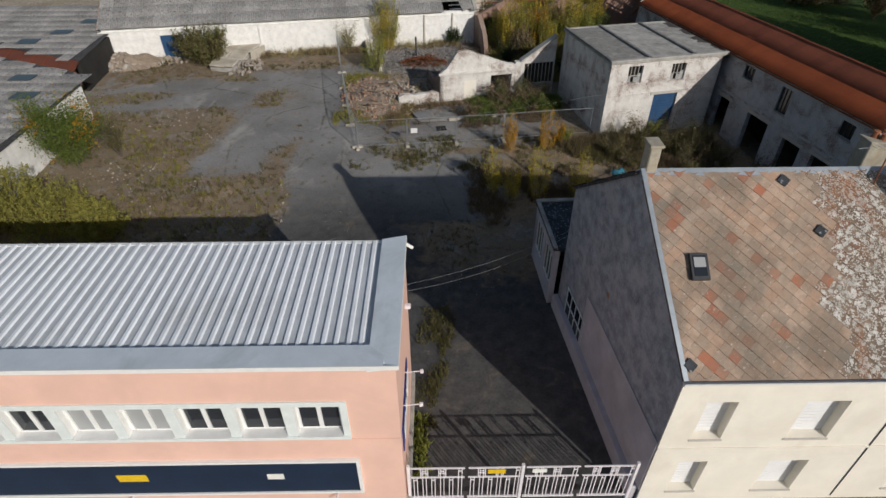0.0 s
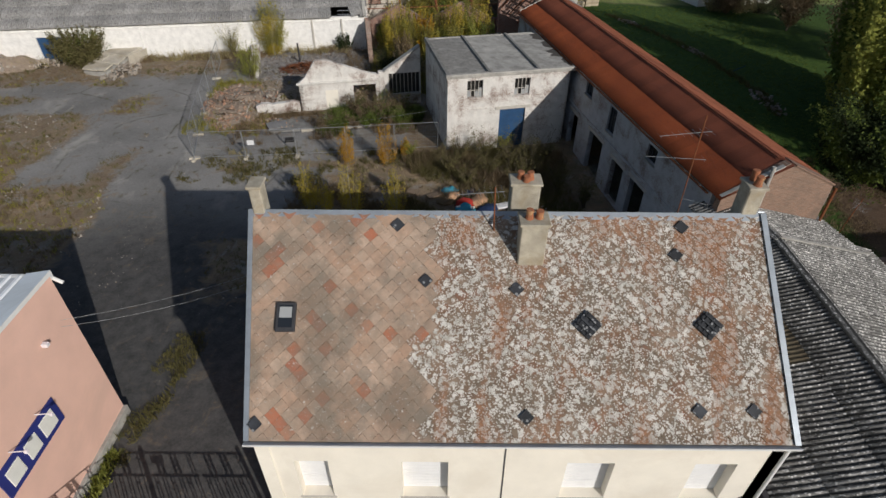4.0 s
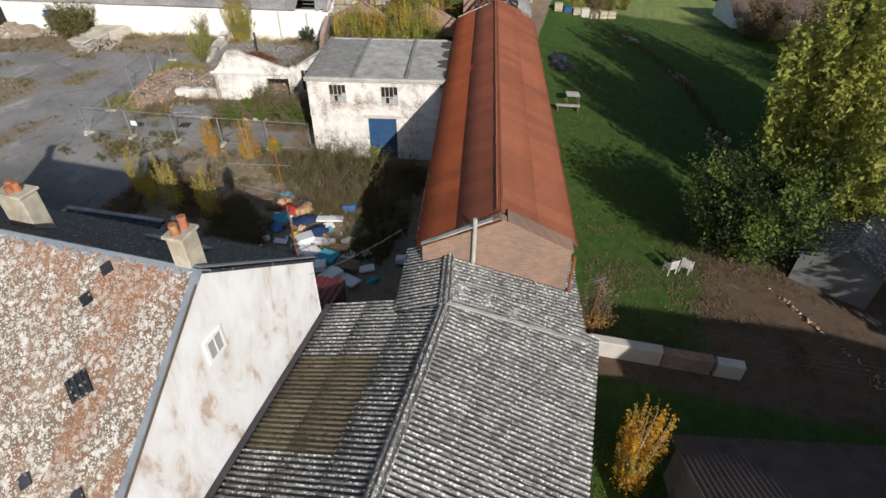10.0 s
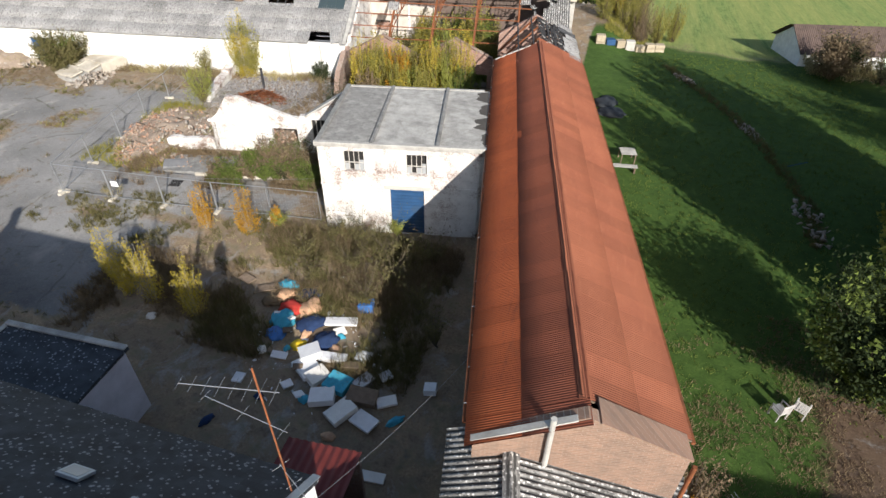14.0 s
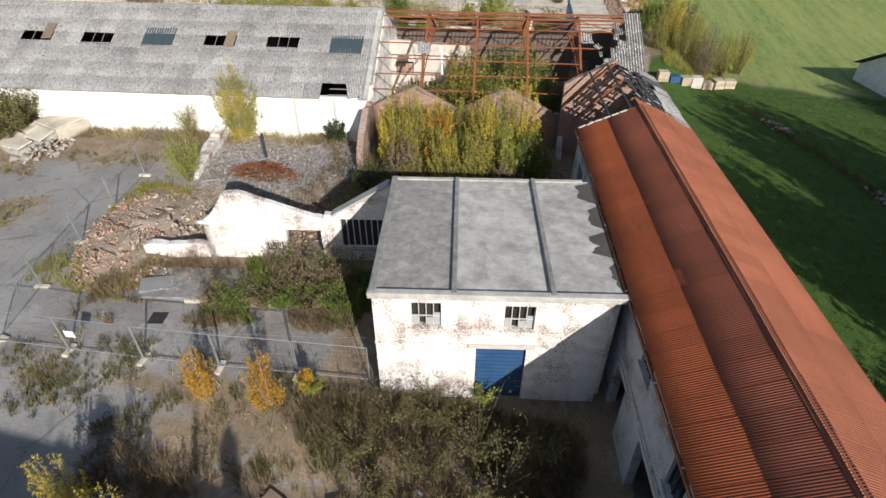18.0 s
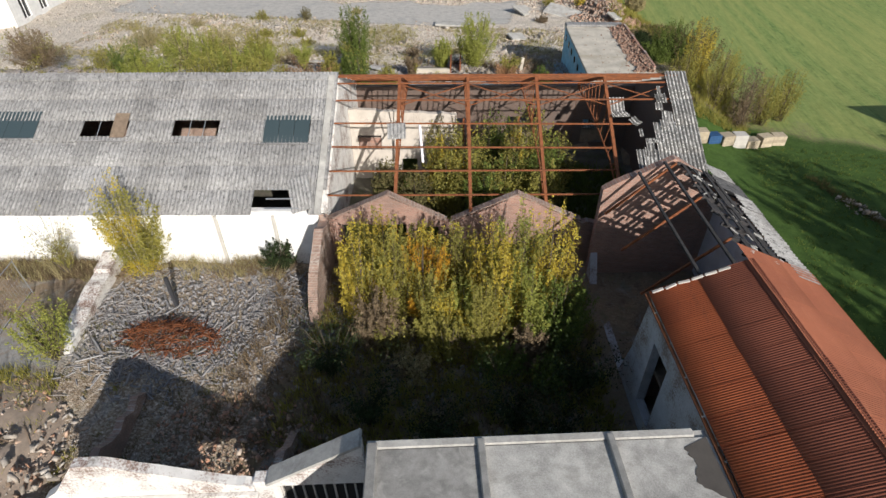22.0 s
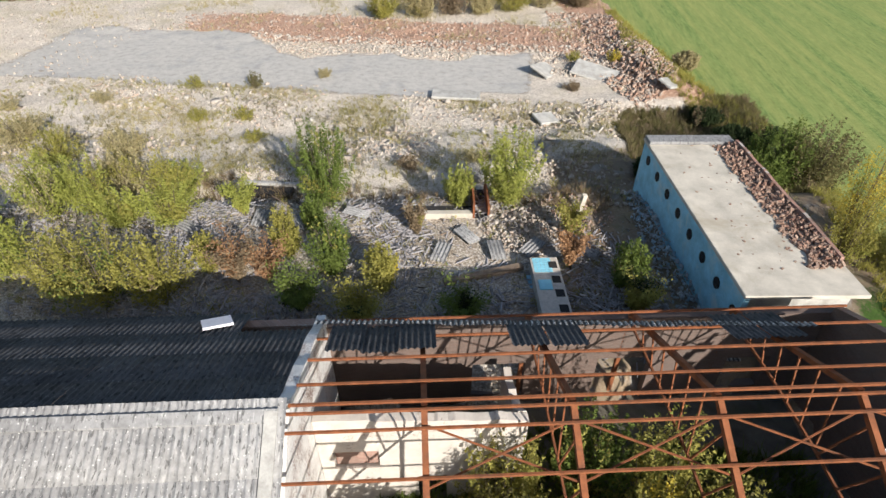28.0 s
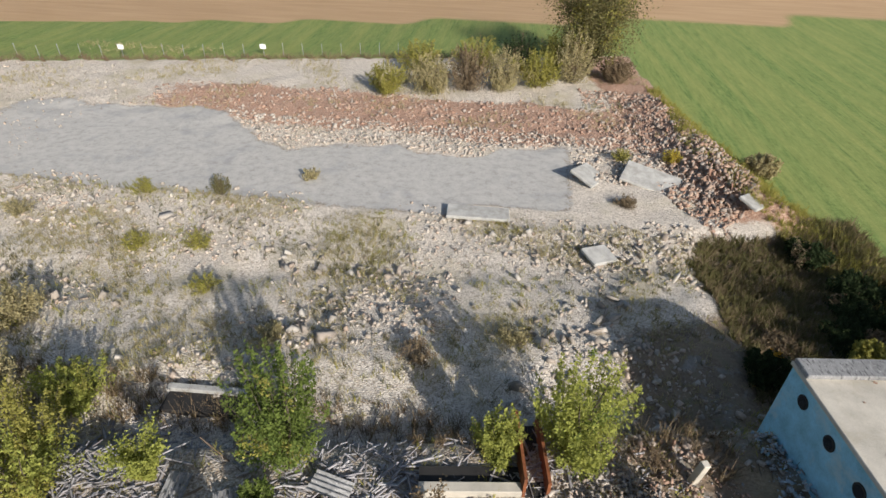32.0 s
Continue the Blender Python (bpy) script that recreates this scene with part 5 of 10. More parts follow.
    for x0, x1, z0, z1 in doors:
        part("lintel", box(-0.05, -0.003, x0 - 0.2, x1 + 0.2, z1 + 0.003, z1 + 0.2), M["stone_trim"], b, "worn concrete lintel")
    part("string_course", box(-0.06, -0.003, 0.2, 16.0, 3.15, 3.27), M["greywash"], b)
    # roof
    h = math.hypot(LW / 2 + 0.2, LR - LE)
    left = slope((-0.2, LL, LE + 0.06), (0, -1, 0), (LW / 2 + 0.2, 0, LR - LE))
    right = slope((LW + 0.2, 0, LE + 0.06), (0, 1, 0), (-LW / 2 - 0.2, 0, LR - LE))
    part("left_boarding", box(0, LL, 0, h - 0.03, -0.06, -0.02), M["wood"], b, at=left)
    part("right_boarding", box(0, LL, 0, h - 0.03, -0.06, -0.02), M["wood"], b, at=right)
    cover(b, left, LL, h, lambda x, y, rr: sheet_rust["rust_dark" if y > h * 0.5 else "rust_roof"], 0.81, 1.66, seed=8, lift=0.02)
    cover(b, right, LL, h, lambda x, y, rr: sheet_rust["rust_pale"], 0.81, 1.66, seed=9, lift=0.02)
    cap = bmesh.new()
    add_prism(cap, [(LW / 2 - 0.16, LR + 0.01), (LW / 2, LR + 0.075), (LW / 2 + 0.16, LR + 0.01), (LW / 2 + 0.16, LR + 0.02), (LW / 2, LR + 0.09), (LW / 2 - 0.16, LR + 0.02)], 0, LL, "y")
    part("ridge_cap", cap, M["rust_pale"], b, "rusty ridge cap")
    part("gutter", box(-0.29, -0.2, 0, LL, LE - 0.08, LE - 0.01), M["rust_steel"], b, "rusty gutter")
    for k in range(22):
        part("gutter_hook", box(-0.3, 0.1, -0.02, 0.02, -0.01, 0.012), M["pale_stone"], b, "pale gutter hook", at=pose(0, 0.6 + 1.28 * k, LE + 0.085 - 0.012 * (k % 3), 0, -20, 0))
    part("gutter", box(LW + 0.2, LW + 0.3, 0, LL, LE - 0.08, LE + 0.0), M["rust_steel"], b, "rusty gutter")
    part("downpipe", tube((LW + 0.1, -0.7, 3.4), (LW + 0.1, -0.7, LE), 0.06, n=9), M["rust_steel"], b)
    part("gable_pipe", tube((1.9, -0.7, 5.2), (1.9, -0.7, 7.15), 0.08, n=10), M["concrete"], b, "pale flue pipe")
    # burnt end: bare rafters and charred battens, a part of the covering left over the garden side
    for k in range(8):
        y = LL + 0.4 + k * 0.85
        if k % 3 == 1:
            part("rafter", beam((0.2, y, LE - 1.2), (LW / 2, y, LR - 0.05), 0.06, 0.1), M["rust_steel"], b)
        part("rafter", beam((LW, y, LE), (LW / 2, y, LR - 0.05), 0.07, 0.12), M["charred"], b)
    for f in (0.5, 0.85):
        part("purlin", beam((LW * f / 2, LL, lerp(LE, LR, f) + 0.05), (LW * f / 2, LL2, lerp(LE, LR, f) + 0.05), 0.1, 0.08), M["charred"], b)
    burnt = slope((LW + 0.15, LL, LE + 0.04), (0, 1, 0), (-LW / 2 - 0.2, 0, LR - LE))
    cover(b, burnt, LL2 - LL, 1.6, [sheet_mesh("roof_sheet", M["corr_grey"], 6, 0.177, 0.027, 1.2), sheet_mesh("roof_sheet", M["corr_grey"], 6, 0.177, 0.027, 0.95), sheet_mesh("roof_sheet", M["corr_back"], 6, 0.177, 0.027, 1.45)], 1.06, 1.64, seed=12, jitter=0.05)
    rr = random.Random(12)
    for k in range(7):
        y = 1.25 + k * 0.27
        x = 0.1
        while x < LL2 - LL - 0.4:
            ln = rr.uniform(0.7, 2.2)
            if rr.random() < 0.86:
                part("charred_board", box(x, min(x + ln, LL2 - LL - 0.1), y, y + rr.uniform(0.14, 0.24), -0.03, 0.0), M["charred"], b, at=burnt @ pose(0, 0, rr.uniform(0, 0.02), rr.uniform(-2, 2), rr.uniform(-0.6, 0.6), rr.uniform(-1.2, 1.2)))
            x += ln + rr.uniform(0.02, 0.2)
    for k in range(26):
        part("loose_flake", box(-0.12, 0.12, -0.05, 0.05, 0, 0.015), M["concrete"], b, at=burnt @ pose(rr.uniform(0.3, 6.3), rr.uniform(1.2, 3.0), 0.03, rr.uniform(-8, 8), 0, rr.uniform(0, 180)) @ Matrix.Diagonal((rr.uniform(0.5, 1.6), rr.uniform(0.6, 1.6), 1, 1)))
    for k in range(6):
        part("end_rubble", box(-0.2, 0.17, -0.06, 0.05, 0, 0.06, bevel=0.02), M["pale_stone"], b, "pale broken verge mortar", at=left @ pose(0.12, 0.3 + k * 0.42, 0.03, 0, rr.uniform(-5, 5), 90 + rr.uniform(-12, 12)))


long_building()

# ---- whitewashed barn ----
# Dirty kerb concrete, its tone lowered to take in the kerbs' side shadows.
M["kerb_concrete"] = plain("dirty_shaded_concrete", (0.24, 0.235, 0.22), 0.4, 2.5, 0.95, dirt=(0.12, 0.115, 0.10))
M["wet_concrete"] = plain("damp_dark_concrete", (0.085, 0.075, 0.065), 0.3, 2, 0.8)
BO = frame_at(12.1, 35.75, 0.3, 12.2)
BW, BD, BT = 8.55, 7.62, 5.2


def bars_window(parent, x0, x1, z0, z1, y):
    w = part("window", box(x0, x1, y + 0.24, y + 0.27, z0, z1), M["dark"], parent, "small dark window with broken glazing")
    for j in range(5):
        xx = lerp(x0, x1 - 0.03, j / 4)
        part("window_bar", box(xx, xx + 0.03, y + 0.1, y + 0.14, z0, z1), M["stone_trim"], w)
    part("window_rail", box(x0, x1, y + 0.095, y + 0.145, z0 + (z1 - z0) * 0.38, z0 + (z1 - z0) * 0.38 + 0.03), M["stone_trim"], w)
    for j, f in ((0, 0.5), (2, 0.45), (3, 0.75)):
        xa = lerp(x0, x1 - 0.03, j / 4) + 0.04
        part("pane", box(xa, xa + (x1 - x0) / 4 - 0.05, y + 0.12, y + 0.13, z0 + 0.01, z0 + (z1 - z0) * f * 0.7), M["pale_glass"], w, "dusty broken pane")
    part("window_sill", box(x0 - 0.08, x1 + 0.08, y - 0.08, y + 0.07, z0 - 0.09, z0 - 0.003), M["whitewash"], w)


def barn():
    b = thing("barn", BO, "two-storey whitewashed brick barn with a flat concrete roof", "building")
    ops = ((1.3, 2.35, 3.82, 4.95), (4.5, 5.55, 3.76, 4.89), (3.6, 5.4, 0.0, 2.85))
    part("front_wall", wall_bm(BW - 0.35, 0.32, BT - 0.02, ops, base=-0.3), M["whitewash"], b)
    part("side_wall", wall_bm(BD - 0.32, 0.32, BT - 0.02, base=-0.3), M["whitewash"], b, at=pose(0, BD, 0, 0, 0, -90))
    part("back_wall", box(0.32, BW - 0.35, BD - 0.32, BD, -0.3, BT - 0.02), M["whitewash"], b)
    part("inner_side", box(BW - 0.35, BW - 0.1, 0.32, BD, -0.3, BT - 0.02), M["whitewash"], b)
    part("string_course", box(-0.03, 3.2, -0.05, -0.003, 2.98, 3.06), M["whitewash"], b)
    part("string_course", box(5.8, BW - 0.4, -0.05, -0.003, 2.98, 3.06), M["whitewash"], b)
    part("lintel", box(3.3, 5.7, -0.07, -0.003, 2.86, 3.04), M["stone_trim"], b, "stained concrete lintel")
    bars_window(b, 1.3, 2.35, 3.82, 4.95, 0)
    bars_window(b, 4.5, 5.55, 3.76, 4.89, 0)
    d = part("door", box(3.6, 5.4, 0.16, 0.2, 0, 2.85), M["blue_door"], b, "blue boarded double door")
    for k in range(14):
        z = k * 0.2
        part("door_board", box(3.62, 5.38, 0.135, 0.16, z + 0.01, z + 0.19), M["blue_door"], d)
    part("roof_slab", box(-0.12, BW + 0.05, -0.12, BD + 0.1, BT - 0.018, BT + 0.08, bevel=0.02), M["concrete"], b, "concrete roof slab")
    for x0, x1 in ((0.22, 2.62), (2.92, 5.92), (6.22, BW - 0.02)):
        part("roof_panel", box(x0 - 0.05, x1 + 0.05, 0.2, BD - 0.15, BT + 0.082, BT + 0.13), M["roof_dirty" if x0 < 1 else "roof_cement"], b, "weathered cement roof panel")
    for x0, x1 in ((-0.1, 0.17), (2.67, 2.87), (5.97, 6.17)):
        part("roof_kerb", box(x0, x1, -0.02, BD + 0.02, BT + 0.082, BT + 0.26, bevel=0.03), M["kerb_concrete"], b, "dark raised concrete kerb")
    part("roof_kerb", box(-0.13, BW + 0.03, -0.14, 0.15, BT + 0.081, BT + 0.24, bevel=0.03), M["concrete"], b, "raised front kerb")
    part("roof_kerb", box(-0.1, BW - 0.3, BD - 0.12, BD + 0.12, BT + 0.081, BT + 0.17, bevel=0.03), M["concrete"], b, "low back kerb")
    rr = random.Random(3)
    for k in range(4):
        bm = bmesh.new()
        y0 = 0.35 + k * 1.82
        y1 = y0 + rr.uniform(1.5, 1.76)
        wide = (0.35, 0.85, 0.6, 0.9)[k]
        vs = [bm.verts.new((BW - 0.03, y0, BT + 0.134)), bm.verts.new((BW - 0.03, y1, BT + 0.134))]
        for i in range(26):
            f = i / 25
            y = lerp(y1, y0, f)
            x = BW - 0.05 - wide * min(1.0, 5 * f, 5 * (1 - f)) * (0.75 + 0.45 * noise.noise(Vector((y * 1.9, k * 3.1, 0))) + 0.25 * noise.noise(Vector((y * 6.0, k, 4))))
            vs.append(bm.verts.new((min(x, BW - 0.04), y, BT + 0.134)))
        bm.faces.new(vs)
        r = bmesh.ops.extrude_face_region(bm, geom=bm.faces[:])
        bmesh.ops.translate(bm, verts=[v for v in r["geom"] if isinstance(v, bmesh.types.BMVert)], vec=(0, 0, 0.008))
        part("felt_patch", bm, M["wet_concrete"], b, "dark damp patch of felt")


barn()

# ---- ruined shed with two gables ----
RO = frame_at(1.0, 41.65, 0.5, 12.0)


def ruined_shed():
    s = thing("ruined_shed", RO, "roofless white rendered shed ruin with two low gables", "ruin")
    prof = Gable([(0, 2.3), (0.55, 2.75), (1.35, 3.9), (2.2, 3.85), (5.9, 2.55)])
    part("front_wall", wall_bm(6.0, 0.3, prof, ((4.05, 5.75, 0, 1.85),), base=-0.3, rough=0.05, step=0.5, seed=4), M["whitewash"], s, "white rendered front with a sloping broken top")
    part("patch", box(1.9, 2.85, -0.012, -0.002, 0.2, 1.6), M["cream"], s, "cream painted patch")
    for k in range(7):
        part("graffiti_mark", box(3.0 + 0.12 * k, 3.05 + 0.12 * k, -0.008, -0.002, 0.72 + 0.06 * (k % 3), 1.1 - 0.05 * (k % 2)), M["dark"], s, "black scrawled paint mark")
    part("graffiti_mark", box(2.98, 3.85, -0.008, -0.002, 0.64, 0.69), M["dark"], s)
    part("beam", box(-0.15, 6.1, -0.14, -0.002, 2.15, 2.33, bevel=0.02), M["whitewash"], s)
    part("pier", box(6.0, 6.5, 0, 0.4, -0.3, 2.75, bevel=0.03), M["whitewash"], s)
    prof2 = Gable([(0, 2.35), (3.1, 4.45), (3.25, 4.9), (3.45, 4.3)])
    part("second_front", wall_bm(2.75, 0.28, Gable([(0, 2.7), (2.75, 4.4)]), ((0.25, 2.7, 0.95, 2.55),), base=-0.3, rough=0.04, step=0.5), M["whitewash"], s, at=pose(6.5, 0, 0))
    w = part("shed_window", box(6.75, 9.2, 0.12, 0.15, 0.95, 2.55), M["dark"], s, "wide broken barred window")
    for j in range(9):
        x = 6.75 + j * 0.3
        part("window_bar", box(x, x + 0.045, 0.05, 0.119, 0.95, 2.55), M["stone_trim"], w)
    part("window_sill", box(6.65, 9.25, -0.18, 0.1, 0.8, 0.94), M["concrete"], s)
    part("verge", box(0, 3.3, -0.1, 0.45, 0.0, 0.1), M["concrete"], s, at=slope((6.45, 0, 2.72), (2.75, 0, 1.72), (0, 1, 0)))
    part("left_wall", wall_bm(5.2, 0.28, Gable([(0, 0.5), (3.0, 1.2), (5.2, 2.2)]), base=-0.3, rough=0.2, step=0.5, seed=8), M["brick_pale"], s, at=pose(0, 5.2, 0, 0, 0, -90))
    part("low_wall", wall_bm(3.2, 0.35, 0.9, base=-0.4, rough=0.12, step=0.4), M["whitewash"], s, at=pose(-3.3, -0.2, 0, 0, 0, 3))
    part("mid_wall", wall_bm(3.0, 0.28, Gable([(0, 0.4), (3.0, 2.4)]), base=-0.3, rough=0.15, step=0.5, seed=9), M["brick_pale"], s, at=pose(6.1, 3.3, 0, 0, 0, -90))
    part("floor", box(0.0, 9.0, 0.2, 5.2, -0.3, -0.05), M["dark_floor"], s)


ruined_shed()

# ---- long white hall and its bare steel frame ----
HA = 9.6
HO = frame_at(4.45, 55.45, 0.8, HA)
HV, HB, HLEN, FLEN = 6.75, 12.0, 33.5, 17.7
H_E, H_R, H_BE = 3.15, 6.9, 4.6


def hall():
    b = thing("hall", HO, "long white painted factory hall with a grey fibre-cement roof", "building")
    ops = [(HLEN - 28.6, HLEN - 26.6, 0, 2.3)]
    part("front_wall", wall_bm(HLEN, 0.35, H_E - 0.05, ops, base=-0.8), M["whitewash_hall"], b, "white painted front wall", at=pose(-HLEN, 0, 0))
    part("door", box(-28.6, -26.6, 0.15, 0.2, 0, 2.3), M["blue_door"], b, "blue-grey sliding door")
    part("back_wall", box(-HLEN, 0, HB - 0.3, HB, -0.8, H_BE - 0.05), M["brick_pale"], b)
    g = Gable([(0, H_E - 0.05), (HV, H_R - 0.1), (HB, H_BE - 0.05)])
    part("left_gable", wall_bm(HB, 0.3, Gable([(0, H_BE - 0.05), (HB - HV, H_R - 0.1), (HB, H_E - 0.05)]), base=-0.8), M["brick_pale"], b, at=pose(-HLEN, HB, 0, 0, 0, -90))
    part("right_gable", wall_bm(HB - 0.35, 0.3, g, base=-0.8, rough=0.06, step=0.6), M["whitewash"], b, "whitewashed brick cross wall", at=pose(0.3, 0.35, 0, 0, 0, 90))
    part("floor", box(-HLEN, FLEN, 0.35, HB, -0.3, 0.05), M["dark_floor"], b)
    for x in (-2.2, -4.9, -13, -20):
        part("buttress", box(x - 0.07, x + 0.07, -0.12, -0.002, -0.8, H_E - 0.25), M["stone_trim" if x > -8 else "whitewash_hall"], b)
    part("wall_plate", box(-HLEN, -0.05, -0.06, -0.003, H_E - 0.42, H_E - 0.34), M["whitewash_hall"], b)
    front = slope((-HLEN, -0.35, H_E), (1, 0, 0), (0, HV + 0.35, H_R - H_E))
    fh = math.hypot(HV + 0.35, H_R - H_E)
    lights = [(HLEN - 1.95 - 4.48 * k, 4.75 + 0.1 * k, k) for k in range(7)]

    def gap(x, y, rr):
        for cx, cy, k in lights:
            if abs(x - cx) < 1.05 and abs(y - cy) < 0.62:
                return True
        return HLEN - 2.7 < x < HLEN - 0.2 and y < 1.5
    hall_sheets = [sheet_mesh("roof_sheet", M["corr_grey"], 6, 0.187, 0.022, 1.72), sheet_mesh("roof_sheet", M["corr_grey"], 6, 0.187, 0.022, 1.72, bend=0.01)]
    cover(b, front, HLEN, fh, hall_sheets, 1.12, 1.42, lap=0.15, skip=gap, seed=21, start=0.19)
    part("roof_sheet", sheet_mesh("roof_sheet", M["corr_grey"], 3, 0.187, 0.022, 1.6), None, b, at=front @ pose(HLEN - 0.45, 0.0, 0.02))
    for cx, cy, k in lights:
        r = part("roof_light", box(cx - 1.5, cx + 1.5, cy - 0.95, cy - 0.9, 0.05, 0.09), M["corr_grey"], b, "glazed roof light, partly broken", at=front)
        if k % 3 == 0:
            for j in range(3):
                part("pane", box(cx - 1.15 + j * 0.75, cx - 0.42 + j * 0.75, cy - 0.8, cy + 0.8, 0.0, 0.02), M["glass_roof"], r)
        else:
            for j in range(2):
                part("glazing_bar", box(cx - 0.35 + j * 0.7, cx - 0.32 + j * 0.7, cy - 0.75, cy + 0.7, -0.04, -0.01), M["galv"], r)
            if k % 3 == 2:
                part("lifted_sheet", box(cx + 0.35, cx + 1.05, cy - 0.7, cy + 0.75, 0.04, 0.06), M["wood"], r, "brown loose cover sheet")
    for j in range(3):
        part("purlin", beam((HLEN - 2.5, 0.35 + j * 0.5, -0.02), (HLEN - 0.3, 0.35 + j * 0.5, -0.02), 0.05, 0.05), M["galv"], b, at=front)
    part("dangling_sheet", sheet_grey[0], None, b, at=front @ pose(HLEN - 1.2, 0.1, -0.1, 6, -14, 12))
    back = slope((0.0, HB + 0.25, H_BE), (-1, 0, 0), (0, HV - HB - 0.25, H_R - H_BE))
    bh = math.hypot(HB + 0.25 - HV, H_R - H_BE)
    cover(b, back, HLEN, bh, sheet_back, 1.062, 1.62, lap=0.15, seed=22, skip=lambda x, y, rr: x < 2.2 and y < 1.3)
    cap = bmesh.new()
    add_prism(cap, [(HV - 0.25, H_R - 0.1), (HV, H_R + 0.04), (HV + 0.25, H_R - 0.1), (HV + 0.25, H_R - 0.04), (HV, H_R + 0.1), (HV - 0.25, H_R - 0.04)], -HLEN, 0.1, "x")
    part("ridge_cap", cap, M["corr_grey"], b, "pale grey ridge cap")
    part("verge_strip", box(-0.18, 0.12, 0, fh, 0.05, 0.1), M["concrete"], b, "pale verge strip", at=front @ pose(HLEN, 0, 0))
    part("roof_hatch", box(-0.45, 0.45, -0.35, 0.35, 0.04, 0.12), M["white_steel"], b, "loose white panel", at=back @ pose(3.0, 0.9, 0.03, 0, 0, 25))


def truss(parent, x):
    """Lattice truss: two chords a slope with webs between, and a tie."""
    t = part("truss", beam((x, 0.2, H_E - 0.05), (x, HV, H_R - 0.08), 0.15, 0.15), M["rust_steel"], parent, "rusty steel lattice truss")
    part("chord", beam((x, HB - 0.2, H_BE - 0.05), (x, HV, H_R - 0.08), 0.15, 0.15), M["rust_steel"], t)
    low = [(0.2, H_E - 0.35), (3.2, H_E + 0.75), (HV, H_E + 1.1), (HB - 2.6, H_BE - 0.25), (HB - 0.2, H_BE - 0.35)]
    for a, c in zip(low, low[1:]):
        part("tie", beam((x, *a), (x, *c), 0.06, 0.08), M["rust_steel"], t)
    n = 7
    for i in range(n):
        f0, f1 = (i + 0.3) / n, (i + 0.9) / n
        for (ya, za, yb, zb) in ((0.2, H_E, HV, H_R - 0.1), (HB - 0.2, H_BE, HV, H_R - 0.1)):
            def lowz(y):
                return Gable(low)(y)
            y0, y1 = lerp(ya, yb, f0), lerp(ya, yb, f1)
            part("web", beam((x, y0, lerp(za, zb, f0) - 0.05), (x, y1, lowz(y1)), 0.04, 0.05), M["rust_steel"], t)


def steel_frame():
    s = thing("steel_frame", HO, "bare rusty steel roof frame of the burnt hall", "steel frame")
    for x in (3.45, 6.95, 10.45, 13.95):
        truss(s, x)
        part("column", box(x - 0.07, x + 0.07, 0.1, 0.24, -0.8, H_E - 0.1), M["rust_steel"], s)
        part("column", box(x - 0.07, x + 0.07, HB - 0.3, HB - 0.16, -0.8, H_BE - 0.1), M["rust_steel"], s)
    rr = random.Random(2)
    for f in (0.08, 0.25, 0.43, 0.61, 0.79, 0.93, 0.985):
        y, z = lerp(0.2, HV, f), lerp(H_E, H_R, f) + 0.06
        end = FLEN - (0 if f > 0.7 else (3.8 if f < 0.6 else 2.6))
        part("purlin", beam((0.3, y, z), (end, y, z + rr.uniform(-0.1, 0.04)), 0.055, 0.07), M["rust_steel"], s)
    for f in (0.05, 0.3, 0.55, 0.8, 0.97):
        y, z = lerp(HB - 0.1, HV, f), lerp(H_BE, H_R, f) + 0.06
        part("purlin", beam((0.3, y, z), (FLEN, y, z), 0.06, 0.07), M["rust_steel"], s)
    for k in range(4):
        x = 3.45 + 3.5 * k
        x1 = min(x + 3.5, FLEN)
        part("wind_brace", beam((x, HV - 0.3, H_R - 0.3), (x1, HV - 1.5, lerp(H_E, H_R, 0.78) - 0.15), 0.04, 0.04), M["rust_steel"], s)
        part("wind_brace", beam((x1, HV - 0.3, H_R - 0.3), (x, HV - 1.5, lerp(H_E, H_R, 0.78) - 0.15), 0.04, 0.04), M["rust_steel"], s)
    # covering that is left
    front = slope((0, -0.35, H_E + 0.1), (1, 0, 0), (0, HV + 0.35, H_R - H_E))
    fh = math.hypot(HV + 0.35, H_R - H_E)

    def hole(x, y, rr):
        if x > FLEN - 1.2:
            return 5.0 < y < 6.7 and x < FLEN - 0.2
        if x > FLEN - 2.4 and 1.6 < y < 4.4:
            return y > 3.6 and rr.random() < 0.5
        return True
    cover(s, front, FLEN + 0.3, fh, [sheet_mesh("roof_sheet", M["corr_pale"], 6, 0.177, 0.03, 1.77)], 1.062, 1.62, lap=0.15, seed=31, skip=hole, jitter=0.02)
    for k in range(16):
        y = 0.5 + 0.4 * k
        torn = sheet_mesh("torn_sheet", M["corr_pale"], 1 + k * 7 % 3, 0.177, 0.03, 0.3 + 0.13 * (k * 5 % 4))
        part("torn_sheet", torn, None, s, "torn end of a roof sheet", at=front @ pose(FLEN - (1.2 if y > 4.4 else 2.2) - 0.11 * (k * 3 % 4), y, 0.035, rr.uniform(-5, 5), rr.uniform(-5, 8), rr.uniform(-6, 6)))
    part("loose_sheet", sheet_mesh("roof_sheet", M["corr_pale"], 5, 0.177, 0.03, 1.35, bend=-0.3), None, s, at=front @ pose(14.0, 5.3, 0.0, -8, 3, 4))
    part("loose_sheet", sheet_mesh("roof_sheet", M["corr_pale"], 2, 0.177, 0.03, 0.55, bend=-0.1), None, s, at=front @ pose(15.1, 4.75, 0.0, -12, -6, 32))
    part("loose_sheet", sheet_mesh("roof_sheet", M["corr_grey"], 5, 0.177, 0.027, 0.9), None, s, at=front @ pose(3.0, 4.0, 0.02, 2, 0, 3))
